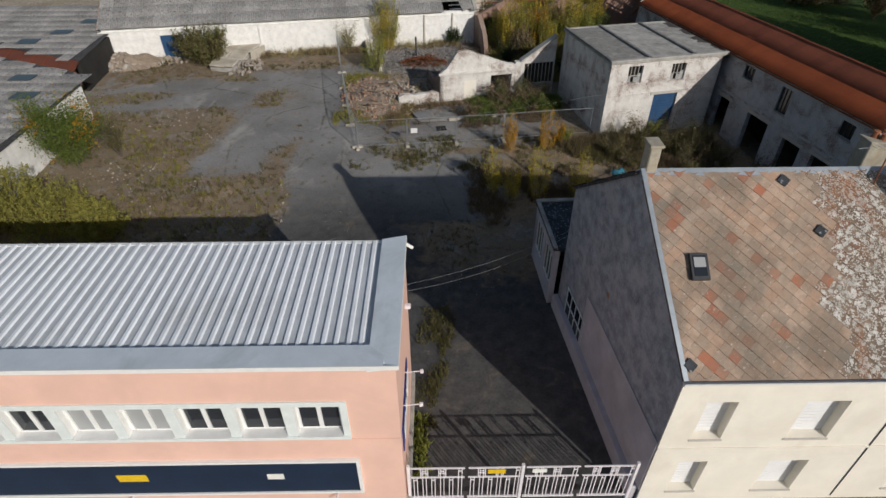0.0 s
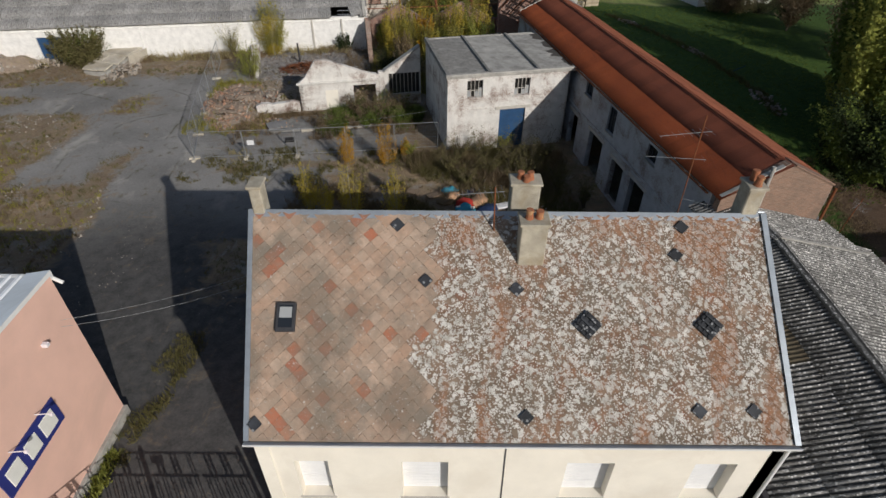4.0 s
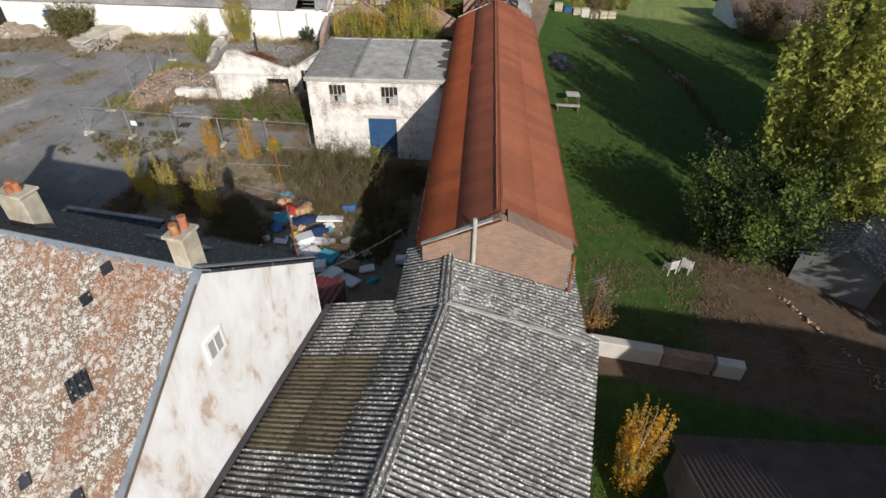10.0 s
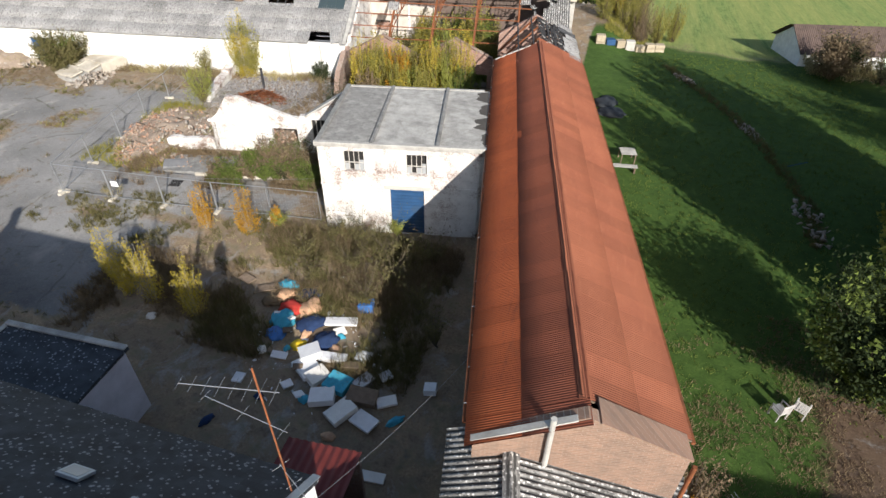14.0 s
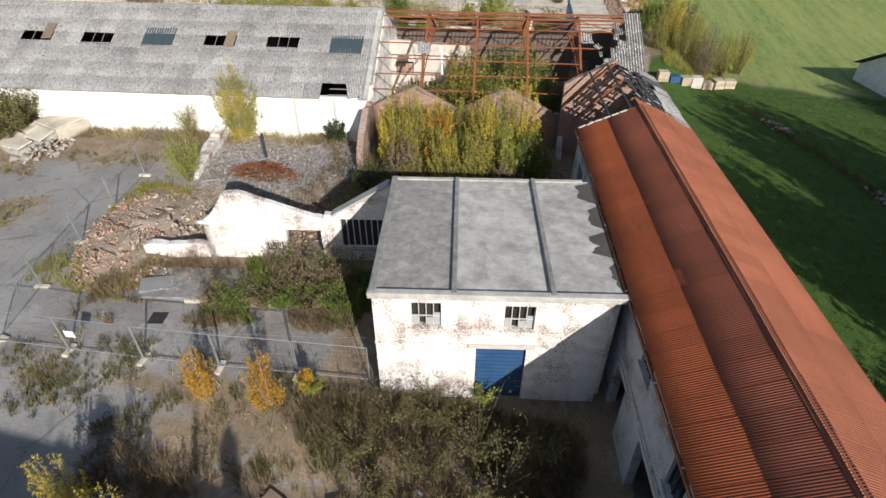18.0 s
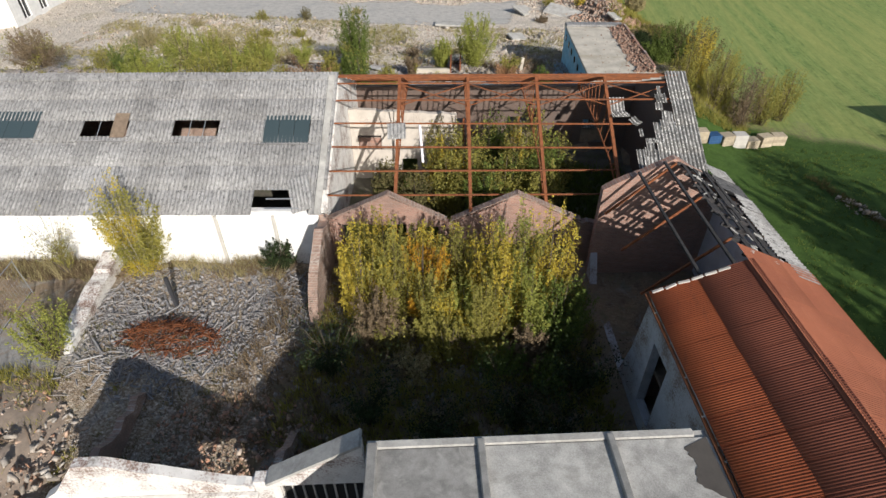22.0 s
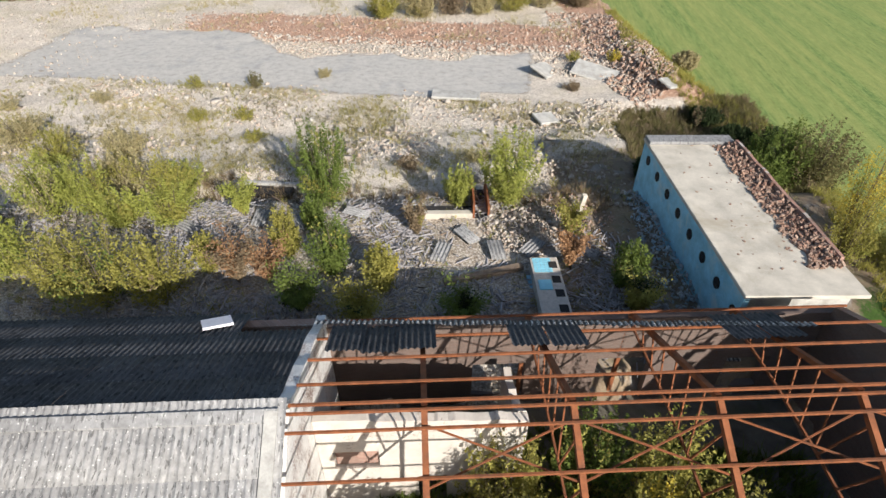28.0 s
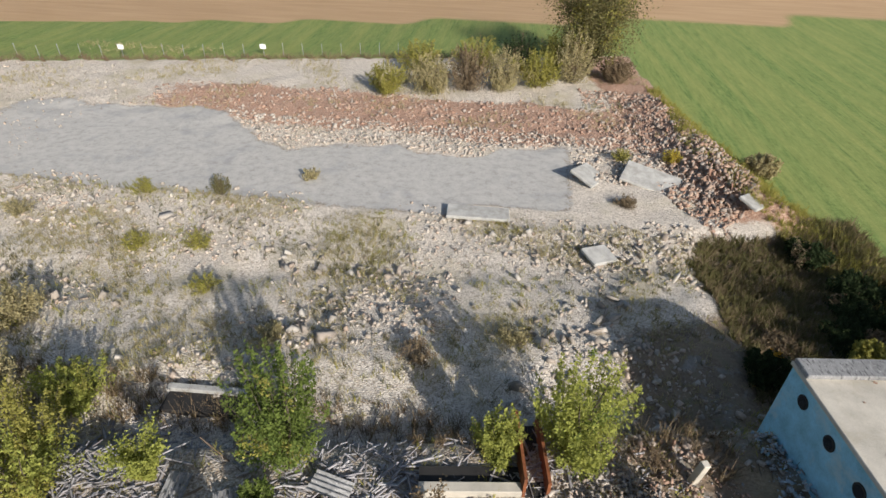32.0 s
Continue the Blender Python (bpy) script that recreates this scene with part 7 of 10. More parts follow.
# ---- the yard ----
for k, (x, y, h, lf, lab) in enumerate(((5.6, 33.9, 2.3, "leaf_orange", "orange"), (8.1, 34.3, 2.5, "leaf_orange", "orange"), (9.3, 35.2, 1.1, "leaf_orange", "small orange"),
                                        (4.0, 29.0, 2.7, "leaf_yellow", "yellow"), (5.1, 28.4, 2.2, "leaf_yellow", "yellow"), (6.6, 28.3, 3.0, "leaf_yellow", "yellow"), (9.1, 28.1, 2.7, "leaf_yellow", "yellow"))):
    plant("birch_sapling", x, y, h * 1.2, h * 0.27, lf, lab + " leaved birch sapling in the weedy yard", shape="column", base=0.08, branches=34, per=44, size=0.08, bark="birch", r=0.03, group="yard saplings", fuzz=0.2)
plant("shrub", 9.6, 35.0, 0.8, 0.5, "leaf_bright", "small bright green shrub by the fence", "shrub", "fan", 14, 40, 0.09)
plant("shrub", 16.0, 36.2, 0.8, 0.5, "leaf_bright", "bright green weed against the barn wall", "shrub", "fan", 14, 40, 0.09)
for x, y, h, s in ((13.0, 34.6, 1.1, 1.0), (14.6, 34.9, 1.2, 1.2), (16.3, 34.0, 1.3, 1.3), (14.8, 33.0, 1.0, 1.2), (17.2, 32.6, 1.2, 1.2), (12.2, 33.0, 0.9, 1.0), (16.5, 30.8, 1.0, 1.1), (18.6, 34.6, 1.2, 1.2), (19.0, 31.2, 1.3, 1.0), (20.3, 29.5, 1.6, 0.9), (13.3, 31.8, 0.7, 0.9)):
    plant("bramble", x, y, h, s, "leaf_brown", "tangle of withered brown bramble stems", "shrub", "fan", 30, 30, 0.085, base=0.05, second="leaf_weed", mix=0.45, group="yard brambles")
herbs("weeds", "tall olive and brown weeds in front of the barn", scatter(1900, 9.5, 20, 26.5, 36, 3, lambda x, y: -0.21 * (x - 12.1) + 0.978 * (y - 35.75) < -0.15, 0.3), 0.6, "leaf_weed", seed=3)
herbs("weeds", "dry brown weeds in front of the barn", scatter(1300, 9.0, 20, 26.5, 36, 4, lambda x, y: -0.21 * (x - 12.1) + 0.978 * (y - 35.75) < -0.15, 0.3), 0.75, "leaf_brown", seed=4)
herbs("weeds", "dry stems round the saplings", scatter(900, 2.5, 11, 25.5, 31.5, 5, None, 0.4), 0.5, "leaf_brown", seed=5)
herbs("weeds", "thin weeds along the mesh fence", scatter(600, -5, 11, 31.5, 36, 6, lambda x, y: x < 11 and uv(x, y)[1] < 35.5, 0.5), 0.32, "leaf_weed", seed=6)
herbs("weeds", "pale dry grass along the mesh fence", scatter(150, -3, 11, 32, 36, 16, lambda x, y: x < 11 and uv(x, y)[1] < 35.5, 0.7), 0.3, "leaf_straw", seed=16, blades=9)
herbs("weeds", "green weeds in the cracks of the tarmac", scatter(1500, -26, 4, 16, 50, 7, lambda x, y: zones(x, y)[0] < 0.6 and not (-24 < x < 0 and y < 15.5), 0.35), 0.3, "leaf_weed", seed=7, blades=10)
herbs("weeds", "brown weeds over the bare earth", scatter(1500, -27, -5, 19, 50, 8, lambda x, y: zones(x, y)[0] < 0.5, 0.2), 0.24, "leaf_brown", seed=8, blades=9)
herbs("weeds", "tufts of olive grass over the bare earth", scatter(480, -26, -6, 19, 47, 18, lambda x, y: zones(x, y)[0] < 0.5, 0.16), 0.34, "leaf_olive", seed=18, blades=12)
herbs("weeds", "weeds along the foot of the hall wall", scatter(700, -26, 3, 48.5, 56.5, 9, lambda x, y: -1.3 < -math.sin(radians(9.6)) * (x - 4.45) + math.cos(radians(9.6)) * (y - 55.45) < -0.1, 0.2), 0.5, "leaf_brown", seed=9)
herbs("weeds", "dry straw stalks along the hall wall", scatter(260, -26, 3, 48.5, 56.5, 15, lambda x, y: -1.4 < -math.sin(radians(9.6)) * (x - 4.45) + math.cos(radians(9.6)) * (y - 55.45) < -0.1, 0.3), 0.8, "leaf_straw", seed=15)
herbs("weeds", "green creeper and nettles before the ruined shed", scatter(1500, 3.0, 10.2, 37.2, 42.2, 10, lambda x, y: 36.4 < uv(x, y)[1] < 40.4, 0.4), 0.55, "leaf_green", seed=10, width=0.03)
herbs("weeds", "brown stalks before the ruined shed", scatter(700, -3.0, 9.8, 36.4, 41.5, 11, lambda x, y: 36.0 < uv(x, y)[1] < 40.2, 0.4), 0.6, "leaf_brown", seed=11)
herbs("weeds", "weeds beside the pink building and the drive", scatter(230, -0.3, 2.4, 12.5, 19, 12, lambda x, y: x < 0.1 + 0.16 * (y - 10), 0.6), 0.28, "leaf_weed", seed=12)
herbs("weeds", "bright green weeds against the plinth", scatter(50, -0.35, 0.15, 10.6, 13, 13), 0.32, "leaf_bright", seed=13, width=0.03)
for x, y, h, s in ((5.2, 41.2, 0.9, 0.9), (6.4, 41.0, 1.0, 1.1), (7.6, 41.2, 0.9, 1.1), (8.6, 41.4, 0.8, 0.9), (6.0, 40.2, 0.6, 0.9), (8.0, 40.3, 0.6, 0.9)):
    plant("nettle_bush", x, y, h, s, "leaf_green", "green creeper bush over the shed forecourt", "shrub", "fan", 30, 44, 0.1, base=0.05, second="leaf_brown", mix=0.15, group="forecourt bushes")
for k in range(9):
    plant("creeper", 3.2 + k * 0.75, 38.35 + k * 0.17, 0.6, 0.85, "leaf_dark", "dark creeper hanging over the forecourt kerb", "shrub", "fan", 22, 40, 0.1, base=0.03, second="leaf_green" if k % 3 else "leaf_brown", mix=0.35, group="kerb creepers")
whole("forecourt_slab", box(-2.1, 2.1, -1.1, 1.1, -0.3, 0.06, bevel=0.04), M["kerb_concrete"], pose(1.2, 39.55, gz(1.2, 39.55) + 0.06, 1, 0, 12), "cracked concrete slab before the ruined shed", "slab")
whole("forecourt_kerb", box(0, 7.8, 0, 0.18, -0.3, 0.1, bevel=0.02), M["pale_concrete"], pose(1.6, 38.3, gz(3, 38.6) + 0.08, 0, 0, 12), "pale concrete kerb along the forecourt", "kerb")
plant("tree", -3.9, 53.3, 4.9, 1.5, "leaf_yellow", "tall yellowing birch against the hall wall", shape="column", branches=90, per=80, size=0.10, base=0.03, bark="birch", second="leaf_olive", mix=0.1)
plant("shrub", -4.5, 47.9, 3.0, 1.3, "leaf_olive", "yellow-green bush on the rubble edge", "shrub", "round", 46, 50, 0.09, second="leaf_bright", mix=0.3)
plant("shrub", -7.4, 52.4, 1.8, 1.4, "leaf_straw", "withered bush beside the kerb", "shrub", "fan", 30, 35, 0.08, second="leaf_olive", mix=0.4)
plant("shrub", -20.0, 50.2, 3.1, 2.9, "leaf_green", "large olive-green elder bush before the hall", "shrub", "round", 110, 80, 0.14, second="leaf_weed", mix=0.4)
plant("shrub", -2.0, 54.6, 0.9, 0.45, "leaf_bright", "small bright green shrub at the wall foot", "shrub", "round", 16, 40, 0.09)
plant("ivy", 2.4, 54.6, 1.5, 0.9, "leaf_dark", "dark green ivy bush in the wall corner", "shrub", "round", 30, 50, 0.11)
plant("shrub", -8.2, 55.0, 1.3, 1.0, "leaf_straw", "dry bush along the hall wall", "shrub", "fan", 24, 40, 0.09, second="leaf_brown", mix=0.4)
plant("shrub", -11.0, 54.4, 1.2, 1.1, "leaf_brown", "withered bush along the hall wall", "shrub", "fan", 24, 40, 0.09, second="leaf_olive", mix=0.4)
plant("shrub", -14.5, 53.6, 0.9, 1.1, "leaf_olive", "low bush along the hall wall", "shrub", "fan", 24, 40, 0.09)
# bushes beside the neighbouring sheds
plant("tree", -22.0, 31.5, 3.9, 2.2, "leaf_orange", "green elder at the white shed wall", shape="round", branches=90, per=80, size=0.13, second="leaf_green", mix=0.3)
plant("shrub", -20.3, 33.4, 2.3, 1.5, "leaf_weed", "thin withered bush beside the white shed wall", "shrub", "fan", 36, 30, 0.1)
for x, y, h, s in ((-23.0, 26.0, 3.4, 2.4), (-19.9, 25.2, 3.0, 2.2), (-24.5, 24.0, 3.6, 2.4), (-17.7, 24.9, 2.2, 1.5)):
    plant("willow_bush", x, y, h, s, "leaf_weed", "dense olive and brown willow bush behind the office", "shrub", "round", 90, 70, 0.12, second="leaf_olive", mix=0.5, group="willow bushes")

# rubble and heaps of the yard
def litter_stones(label, n, box4, seed, smin, smax, mat, keep, clump=0.3):
    g = np.random.default_rng(seed)
    pos = on_ground(scatter(n, *box4, seed, keep, clump))
    sz = smin + (smax - smin) * g.random(n) ** 3
    pos[:, 2] += sz * 0.2
    half = np.stack([sz, sz * 0.7, sz * 0.45], 1)
    tagged(new("loose_stones", stones_mesh("loose_stones", pos, half, mat, seed=seed)), label, "rubble", kind="stuff")


def mound(label, cx, cy, rx, ry, top, turn, mat, seed, z=None):
    """An uneven bank of earth and crushed plaster."""
    bm = bmesh.new()
    rows = []
    for i in range(15):
        f = i / 14
        rows.append([])
        for k in range(36):
            a = 6.2832 * k / 36
            lx, ly = rx * f * math.cos(a), ry * f * math.sin(a)
            x, y = cx + lx * math.cos(turn) - ly * math.sin(turn), cy + lx * math.sin(turn) + ly * math.cos(turn)
            n = noise.noise(Vector((x * 0.9, y * 0.9, seed))) + 0.5 * noise.noise(Vector((x * 2.7, y * 2.7, seed)))
            h = top * max(0.0, 1 - f ** 1.6) * (0.8 + 0.5 * n) if i < 14 else -0.1
            rows[-1].append(bm.verts.new((x, y, gz(x, y) + h)))
    for a, b in zip(rows, rows[1:]):
        for k in range(36):
            bm.faces.new((a[k], b[k], b[(k + 1) % 36], a[(k + 1) % 36]))
    bmesh.ops.remove_doubles(bm, verts=bm.verts, dist=0.002)
    tagged(new("earth_bank", finish(bm, "earth_bank", M[mat], True)), label, "earth bank", kind="stuff")


M["yard_earth"] = m_mixed("crushed_plaster_earth", ((0.36, 0.285, 0.215), (0.33, 0.26, 0.20)), 3.0)
mound("low bank of earth and crushed brick under the heap", -3.9, 42.5, 2.9, 4.7, 0.75, 0.3, "yard_earth", 3)
mound("bank of earth and plaster at the hall corner", -26.6, 49.6, 3.4, 1.8, 1.1, 0.15, "yard_earth", 5)
heap("brick_heap", "heap of broken red brick and timber beside the fence", -4.0, 42.3, 2.8, 4.6, 0.85, 2600, 0.05, 0.12, M["yard_rubble"], 41, turn=0.3, long=1.7, chip=0.2, flat=0.4)
heap("rubble_heap", "fine broken plaster and earth on the heap", -4.0, 42.4, 2.9, 4.7, 0.82, 4200, 0.012, 0.09, M["dull_rubble"], 53, turn=0.3)
heap("brick_heap", "larger lumps of broken wall on the heap", -2.8, 42.4, 2.2, 3.6, 0.6, 70, 0.12, 0.36, M["yard_rubble"], 52, turn=0.3, flat=0.5)
herbs("weeds", "weeds growing through the brick heap", scatter(420, -7.0, -1.0, 37.6, 47, 14, lambda x, y: uv(x, y)[0] < 7.5, 0.4), 0.5, "leaf_olive", seed=14)
heap("brick_heap", "pale broken masonry on the brick heap", -2.6, 42.6, 2.2, 3.2, 0.9, 420, 0.05, 0.22, M["dull_rubble"], 42)
heap("timber_heap", "splintered boards on the brick heap", -4.0, 42.6, 2.4, 3.6, 0.95, 90, 0.06, 0.12, M["wood"], 43, long=9)
heap("rubble_heap", "pale masonry rubble at the hall corner", -27.4, 49.4, 2.6, 1.8, 1.15, 650, 0.03, 0.42, M["dull_rubble"], 44, turn=0.15, flat=0.5)
heap("rubble_heap", "low spread of plaster lumps along the hall wall", -23.8, 49.9, 2.6, 0.9, 0.4, 320, 0.03, 0.36, M["stone_rubble"], 54, turn=0.17, flat=0.4)
heap("timber_heap", "blackened boards on the plaster lumps", -23.4, 49.6, 2.2, 0.7, 0.4, 26, 0.05, 0.09, M["charred"], 55, long=8)
heap("rubble_heap", "grey broken sheets over the court floor", -0.8, 50.8, 4.2, 3.4, 0.12, 6000, 0.01, 0.14, M["grey_debris"], 45, flat=0.25)
heap("sheet_debris", "strips of broken roof sheet on the court floor", -2.0, 51.0, 3.4, 2.4, 0.2, 110, 0.04, 0.08, M["grey_debris"], 46, long=5, flat=0.4)
heap("rubble_heap", "masonry lumps along the roofless court", 2.8, 50.0, 2.6, 3.0, 0.3, 1700, 0.02, 0.1, M["grey_debris"], 47, flat=0.3)
heap("scrap_heap", "heap of rusty reinforcing bars and scrap", -0.3, 49.5, 2.3, 0.95, 1.0, 420, 0.022, 0.032, M["rust_steel"], 48, long=24, flat=1.0)
heap("rubble_heap", "dark rubble inside the ruined shed", 4.6, 45.6, 3.4, 2.0, 0.35, 1200, 0.04, 0.14, M["yard_rubble"], 49)
heap("rubble_heap", "stones before the low white wall", -0.8, 39.6, 2.4, 1.2, 0.25, 300, 0.03, 0.16, M["yard_rubble"], 50)
ramp = thing("broken_ramp", frame_at(-17.2, 50.2, gz(-17.2, 49.0), -14), "broken concrete loading ramp with cracked slabs", "ramp")
part("ramp_body", prism([(-2.5, -0.2), (2.5, -0.2), (2.5, 0.85), (0.1, 0.8), (-2.5, 0.3)], -1.15, 1.15, "x"), M["concrete"], ramp)
part("slab", box(-1.25, 1.25, 0.0, 2.6, 0, 0.16, bevel=0.03), M["pale_concrete"], ramp, "pale smooth slab", at=pose(0, 0.1, 0.83, 1.5, 0, 0))
for x0, x1, y0, y1, t in ((-1.25, 0.1, -2.6, -1.1, 3), (0.16, 1.2, -2.5, -1.4, -4), (-1.2, -0.3, -1.02, -0.02, -3), (-0.22, 1.25, -1.3, -0.05, 5)):
    part("slab", box(x0, x1, y0, y1, 0, 0.14, bevel=0.03), M["pale_concrete"], ramp, "cracked slab", at=pose(0, 0, 0.86, 10.5, t * 0.5, t))
part("side_board", box(1.3, 1.42, 0.1, 2.3, -0.1, 1.25, bevel=0.02), M["pale_concrete"], ramp, "leaning side slab", at=pose(0, 0, 0, 0, 9, -5))
heap("rubble_heap", "rubble sliding off the broken ramp", -16.0, 48.7, 1.4, 2.0, 0.6, 420, 0.03, 0.3, M["dull_rubble"], 51, flat=0.4)
whole("concrete_slab", box(-0.75, 0.75, -0.45, 0.45, 0, 0.2, bevel=0.03), M["dark_concrete"], pose(-0.3, 39.0, 0.55, 8, 5, 30), "dark cracked block with holes", "slab")

litter_stones("pale chips of plaster and stone on the bare earth", 1500, (-26, -8, 19, 44), 141, 0.015, 0.11, M["dull_rubble"], lambda x, y: zones(x, y)[0] < 0.6)
litter_stones("crumbs and chips on the cracked tarmac", 900, (-22, 4, 18, 50), 142, 0.01, 0.05, M["dull_rubble"], lambda x, y: y > 20 or x > 0)

# mesh fence
fence_mesh = {}


def fence_panel(a, b):
    ax, ay = a
    ln = math.hypot(b[0] - ax, b[1] - ay)
    ang = math.degrees(math.atan2(b[1] - ay, b[0] - ax))
    z = gz(ax, ay) + 0.02
    dz = math.degrees(math.atan2(gz(*b) - gz(*a), ln))
    f = thing("fence_panel", pose(ax, ay, z, 0, -dz, ang), "galvanised temporary mesh fence panel on concrete feet", "fence", "mesh fence")
    for x in (0.03, ln - 0.03):
        part("post", tube((x, 0, 0.05), (x, 0, 2.0), 0.022), M["galv"], f)
    for zz in (0.18, 1.98):
        part("rail", tube((0.03, 0, zz), (ln - 0.03, 0, zz), 0.02), M["galv"], f)
    wires = bmesh.new()
    x = 0.2
    while x < ln - 0.1:
        add_box(wires, x - 0.002, x + 0.002, -0.002, 0.002, 0.19, 1.97)
        x += 0.16
    for k in range(1, 7):
        add_box(wires, 0.05, ln - 0.05, -0.002, 0.002, 0.19 + k * 0.25, 0.194 + k * 0.25)
    part("wire_mesh", wires, M["galv"], f)
    part("foot", box(-0.12, 0.12, -0.36, 0.36, -0.02, 0.13, bevel=0.03), M["pale_concrete"], f, "concrete foot")
    return f


LINE1 = [(-4.7, 34.25), (-1.35, 34.6), (2.0, 34.95), (5.3, 35.35), (8.55, 35.8), (11.5, 36.2)]
LINE2 = [(-4.75, 34.4), (-5.6, 37.6), (-6.25, 40.9), (-6.9, 44.2), (-7.5, 47.6), (-8.2, 51.0)]
for line in (LINE1, LINE2):
    for a, b in zip(line, line[1:]):
        p = fence_panel(a, b)
        if a == LINE1[1]:
            part("notice", box(0.25, 0.7, -0.03, -0.022, 0.95, 1.3), M["paper"], p, "white notice")
whole("drain_cover", box(-0.35, 0.35, -0.35, 0.35, 0, 0.05, bevel=0.01), M["dark"], pose(1.0, 37.2, gz(1.0, 37.2) - 0.01, 0, 0, 12), "dark square drain cover", "drain cover")


# dumped rubbish
def dumped(name, x, y, sx, sy, sz, mat, label, rot=0.0, tilt=0.0, soft=False, lift=0.0):
    m = pose(x, y, gz(x, y) + lift - 0.02, tilt, tilt * 0.6, rot)
    bm = bmesh.new()
    if soft:
        bmesh.ops.create_icosphere(bm, subdivisions=3, radius=0.5)
        for v in bm.verts:
            n = noise.noise(Vector((v.co.x * 4 + x * 3, v.co.y * 4 + y * 3, v.co.z * 4)))
            v.co *= 1 + 0.45 * n
            v.co.z = max(v.co.z, -0.25)
            v.co = Vector((v.co.x * sx, v.co.y * sy, (v.co.z + 0.25) * sz))
        return whole(name, bm, M[mat], m, label, "rubbish", "dumped rubbish", smooth=True)
    add_box(bm, -sx / 2, sx / 2, -sy / 2, sy / 2, 0, sz, bevel=min(0.015, sz * 0.3))
    return whole(name, bm, M[mat], m, label, "rubbish", "dumped rubbish")


for name, x, y, sx, sy, sz, mat, lab, rot, soft in (
        ("discarded_cloth", 12.3, 31.0, 1.0, 0.8, 0.6, "cloth_blue", "crumpled blue cloth", 10, True), ("discarded_cloth", 12.5, 30.4, 1.0, 0.7, 0.6, "cloth_tan", "crumpled peach cloth", 40, True),
        ("discarded_cloth", 13.6, 30.8, 1.1, 0.9, 0.5, "cloth_navy", "dark blue bag", 20, True), ("discarded_cloth", 14.1, 29.9, 1.2, 1.0, 0.7, "cloth_tan", "crumpled peach coloured blanket", 70, True),
        ("discarded_cloth", 13.2, 29.6, 1.1, 0.9, 0.6, "cloth_red", "crumpled red cloth", 15, True), ("discarded_cloth", 13.2, 28.9, 1.2, 1.1, 0.6, "cloth_blue", "crumpled turquoise cloth", 80, True),
        ("discarded_cloth", 14.5, 29.0, 1.3, 1.1, 0.5, "cloth_navy", "dark rubbish bag", 30, True), ("discarded_cloth", 13.3, 28.0, 0.9, 0.8, 0.4, "blue_plastic", "blue plastic bag", 0, True),
        ("discarded_cloth", 12.0, 29.9, 1.1, 0.8, 0.4, "leaf_brown", "withered garden waste bag", 10, True), ("discarded_cloth", 15.6, 28.2, 1.3, 1.0, 0.5, "cloth_navy", "dark rubbish bag", 50, True),
        ("crate", 16.6, 30.6, 0.7, 0.6, 0.45, "blue_plastic", "blue plastic crate", 15, False), ("board", 16.2, 30.9, 1.1, 0.3, 0.06, "cloth_tan", "yellowed board", 20, False),
        ("board", 15.8, 29.5, 1.5, 0.5, 0.12, "paper", "white foam board", 15, False), ("board", 16.0, 31.8, 1.6, 0.12, 0.06, "cloth_tan", "long pale batten", 14, False),
        ("board", 15.4, 27.3, 0.9, 0.8, 0.35, "paper", "white carton", 40, False), ("board", 15.6, 26.6, 1.2, 0.9, 0.2, "paper", "white foam slab", -35, False),
        ("board", 16.4, 27.4, 1.2, 0.4, 0.25, "paper", "white polystyrene block", 8, False), ("board", 16.2, 26.3, 0.9, 0.7, 0.3, "plastic_white", "white carton", 60, False),
        ("crate", 17.2, 26.2, 1.0, 0.85, 0.3, "cloth_blue", "pale blue slatted crate", -10, False), ("board", 17.3, 27.2, 0.8, 0.35, 0.2, "wood", "brown board", 12, False),
        ("board", 18.1, 26.7, 0.9, 0.5, 0.1, "paper", "white tilted panel", 65, False), ("board", 18.9, 27.2, 0.5, 0.5, 0.12, "paper", "white tile carton", 45, False),
        ("board", 18.4, 25.9, 1.2, 0.7, 0.3, "wood", "brown broken cabinet", 5, False), ("board", 19.4, 26.0, 0.8, 0.5, 0.12, "plastic_white", "pale broken panel", 30, False),
        ("board", 16.9, 25.4, 1.0, 0.8, 0.3, "paper", "white carton", 20, False), ("board", 17.9, 25.0, 1.1, 0.8, 0.25, "plastic_white", "pale foam block", 60, False),
        ("board", 18.9, 24.9, 1.0, 0.7, 0.12, "paper", "pale panel", -20, False), ("board", 14.1, 26.9, 0.7, 0.35, 0.08, "paper", "white board", 8, False),
        ("bucket", 7.2, 27.3, 0.4, 0.4, 0.35, "plastic_white", "white plastic bucket", 0, True), ("bucket", 13.2, 27.0, 0.4, 0.4, 0.35, "plastic_white", "white plastic bag", 0, True),
        ("bucket", 14.6, 32.3, 0.35, 0.3, 0.3, "plastic_white", "white plastic bag", 0, True), ("board", 11.3, 30.6, 0.9, 0.5, 0.06, "wood", "weathered board", 30, False),
        ("board", 10.0, 30.9, 0.8, 0.5, 0.06, "wood", "weathered board", -20, False), ("board", 20.9, 27.0, 0.5, 0.5, 0.3, "paper", "pale carton by the wall", 10, False),
        ("discarded_cloth", 17.6, 27.9, 0.8, 0.6, 0.4, "paper", "white plastic sack", 10, True), ("discarded_cloth", 14.6, 27.7, 0.7, 0.6, 0.35, "yellow", "yellow plastic bag", 10, True)):
    dumped(name, x, y, sx, sy, sz, mat, lab + " in the dumped rubbish", rot, rnd.uniform(-9, 9), soft, 0.12 if not soft else 0.0)
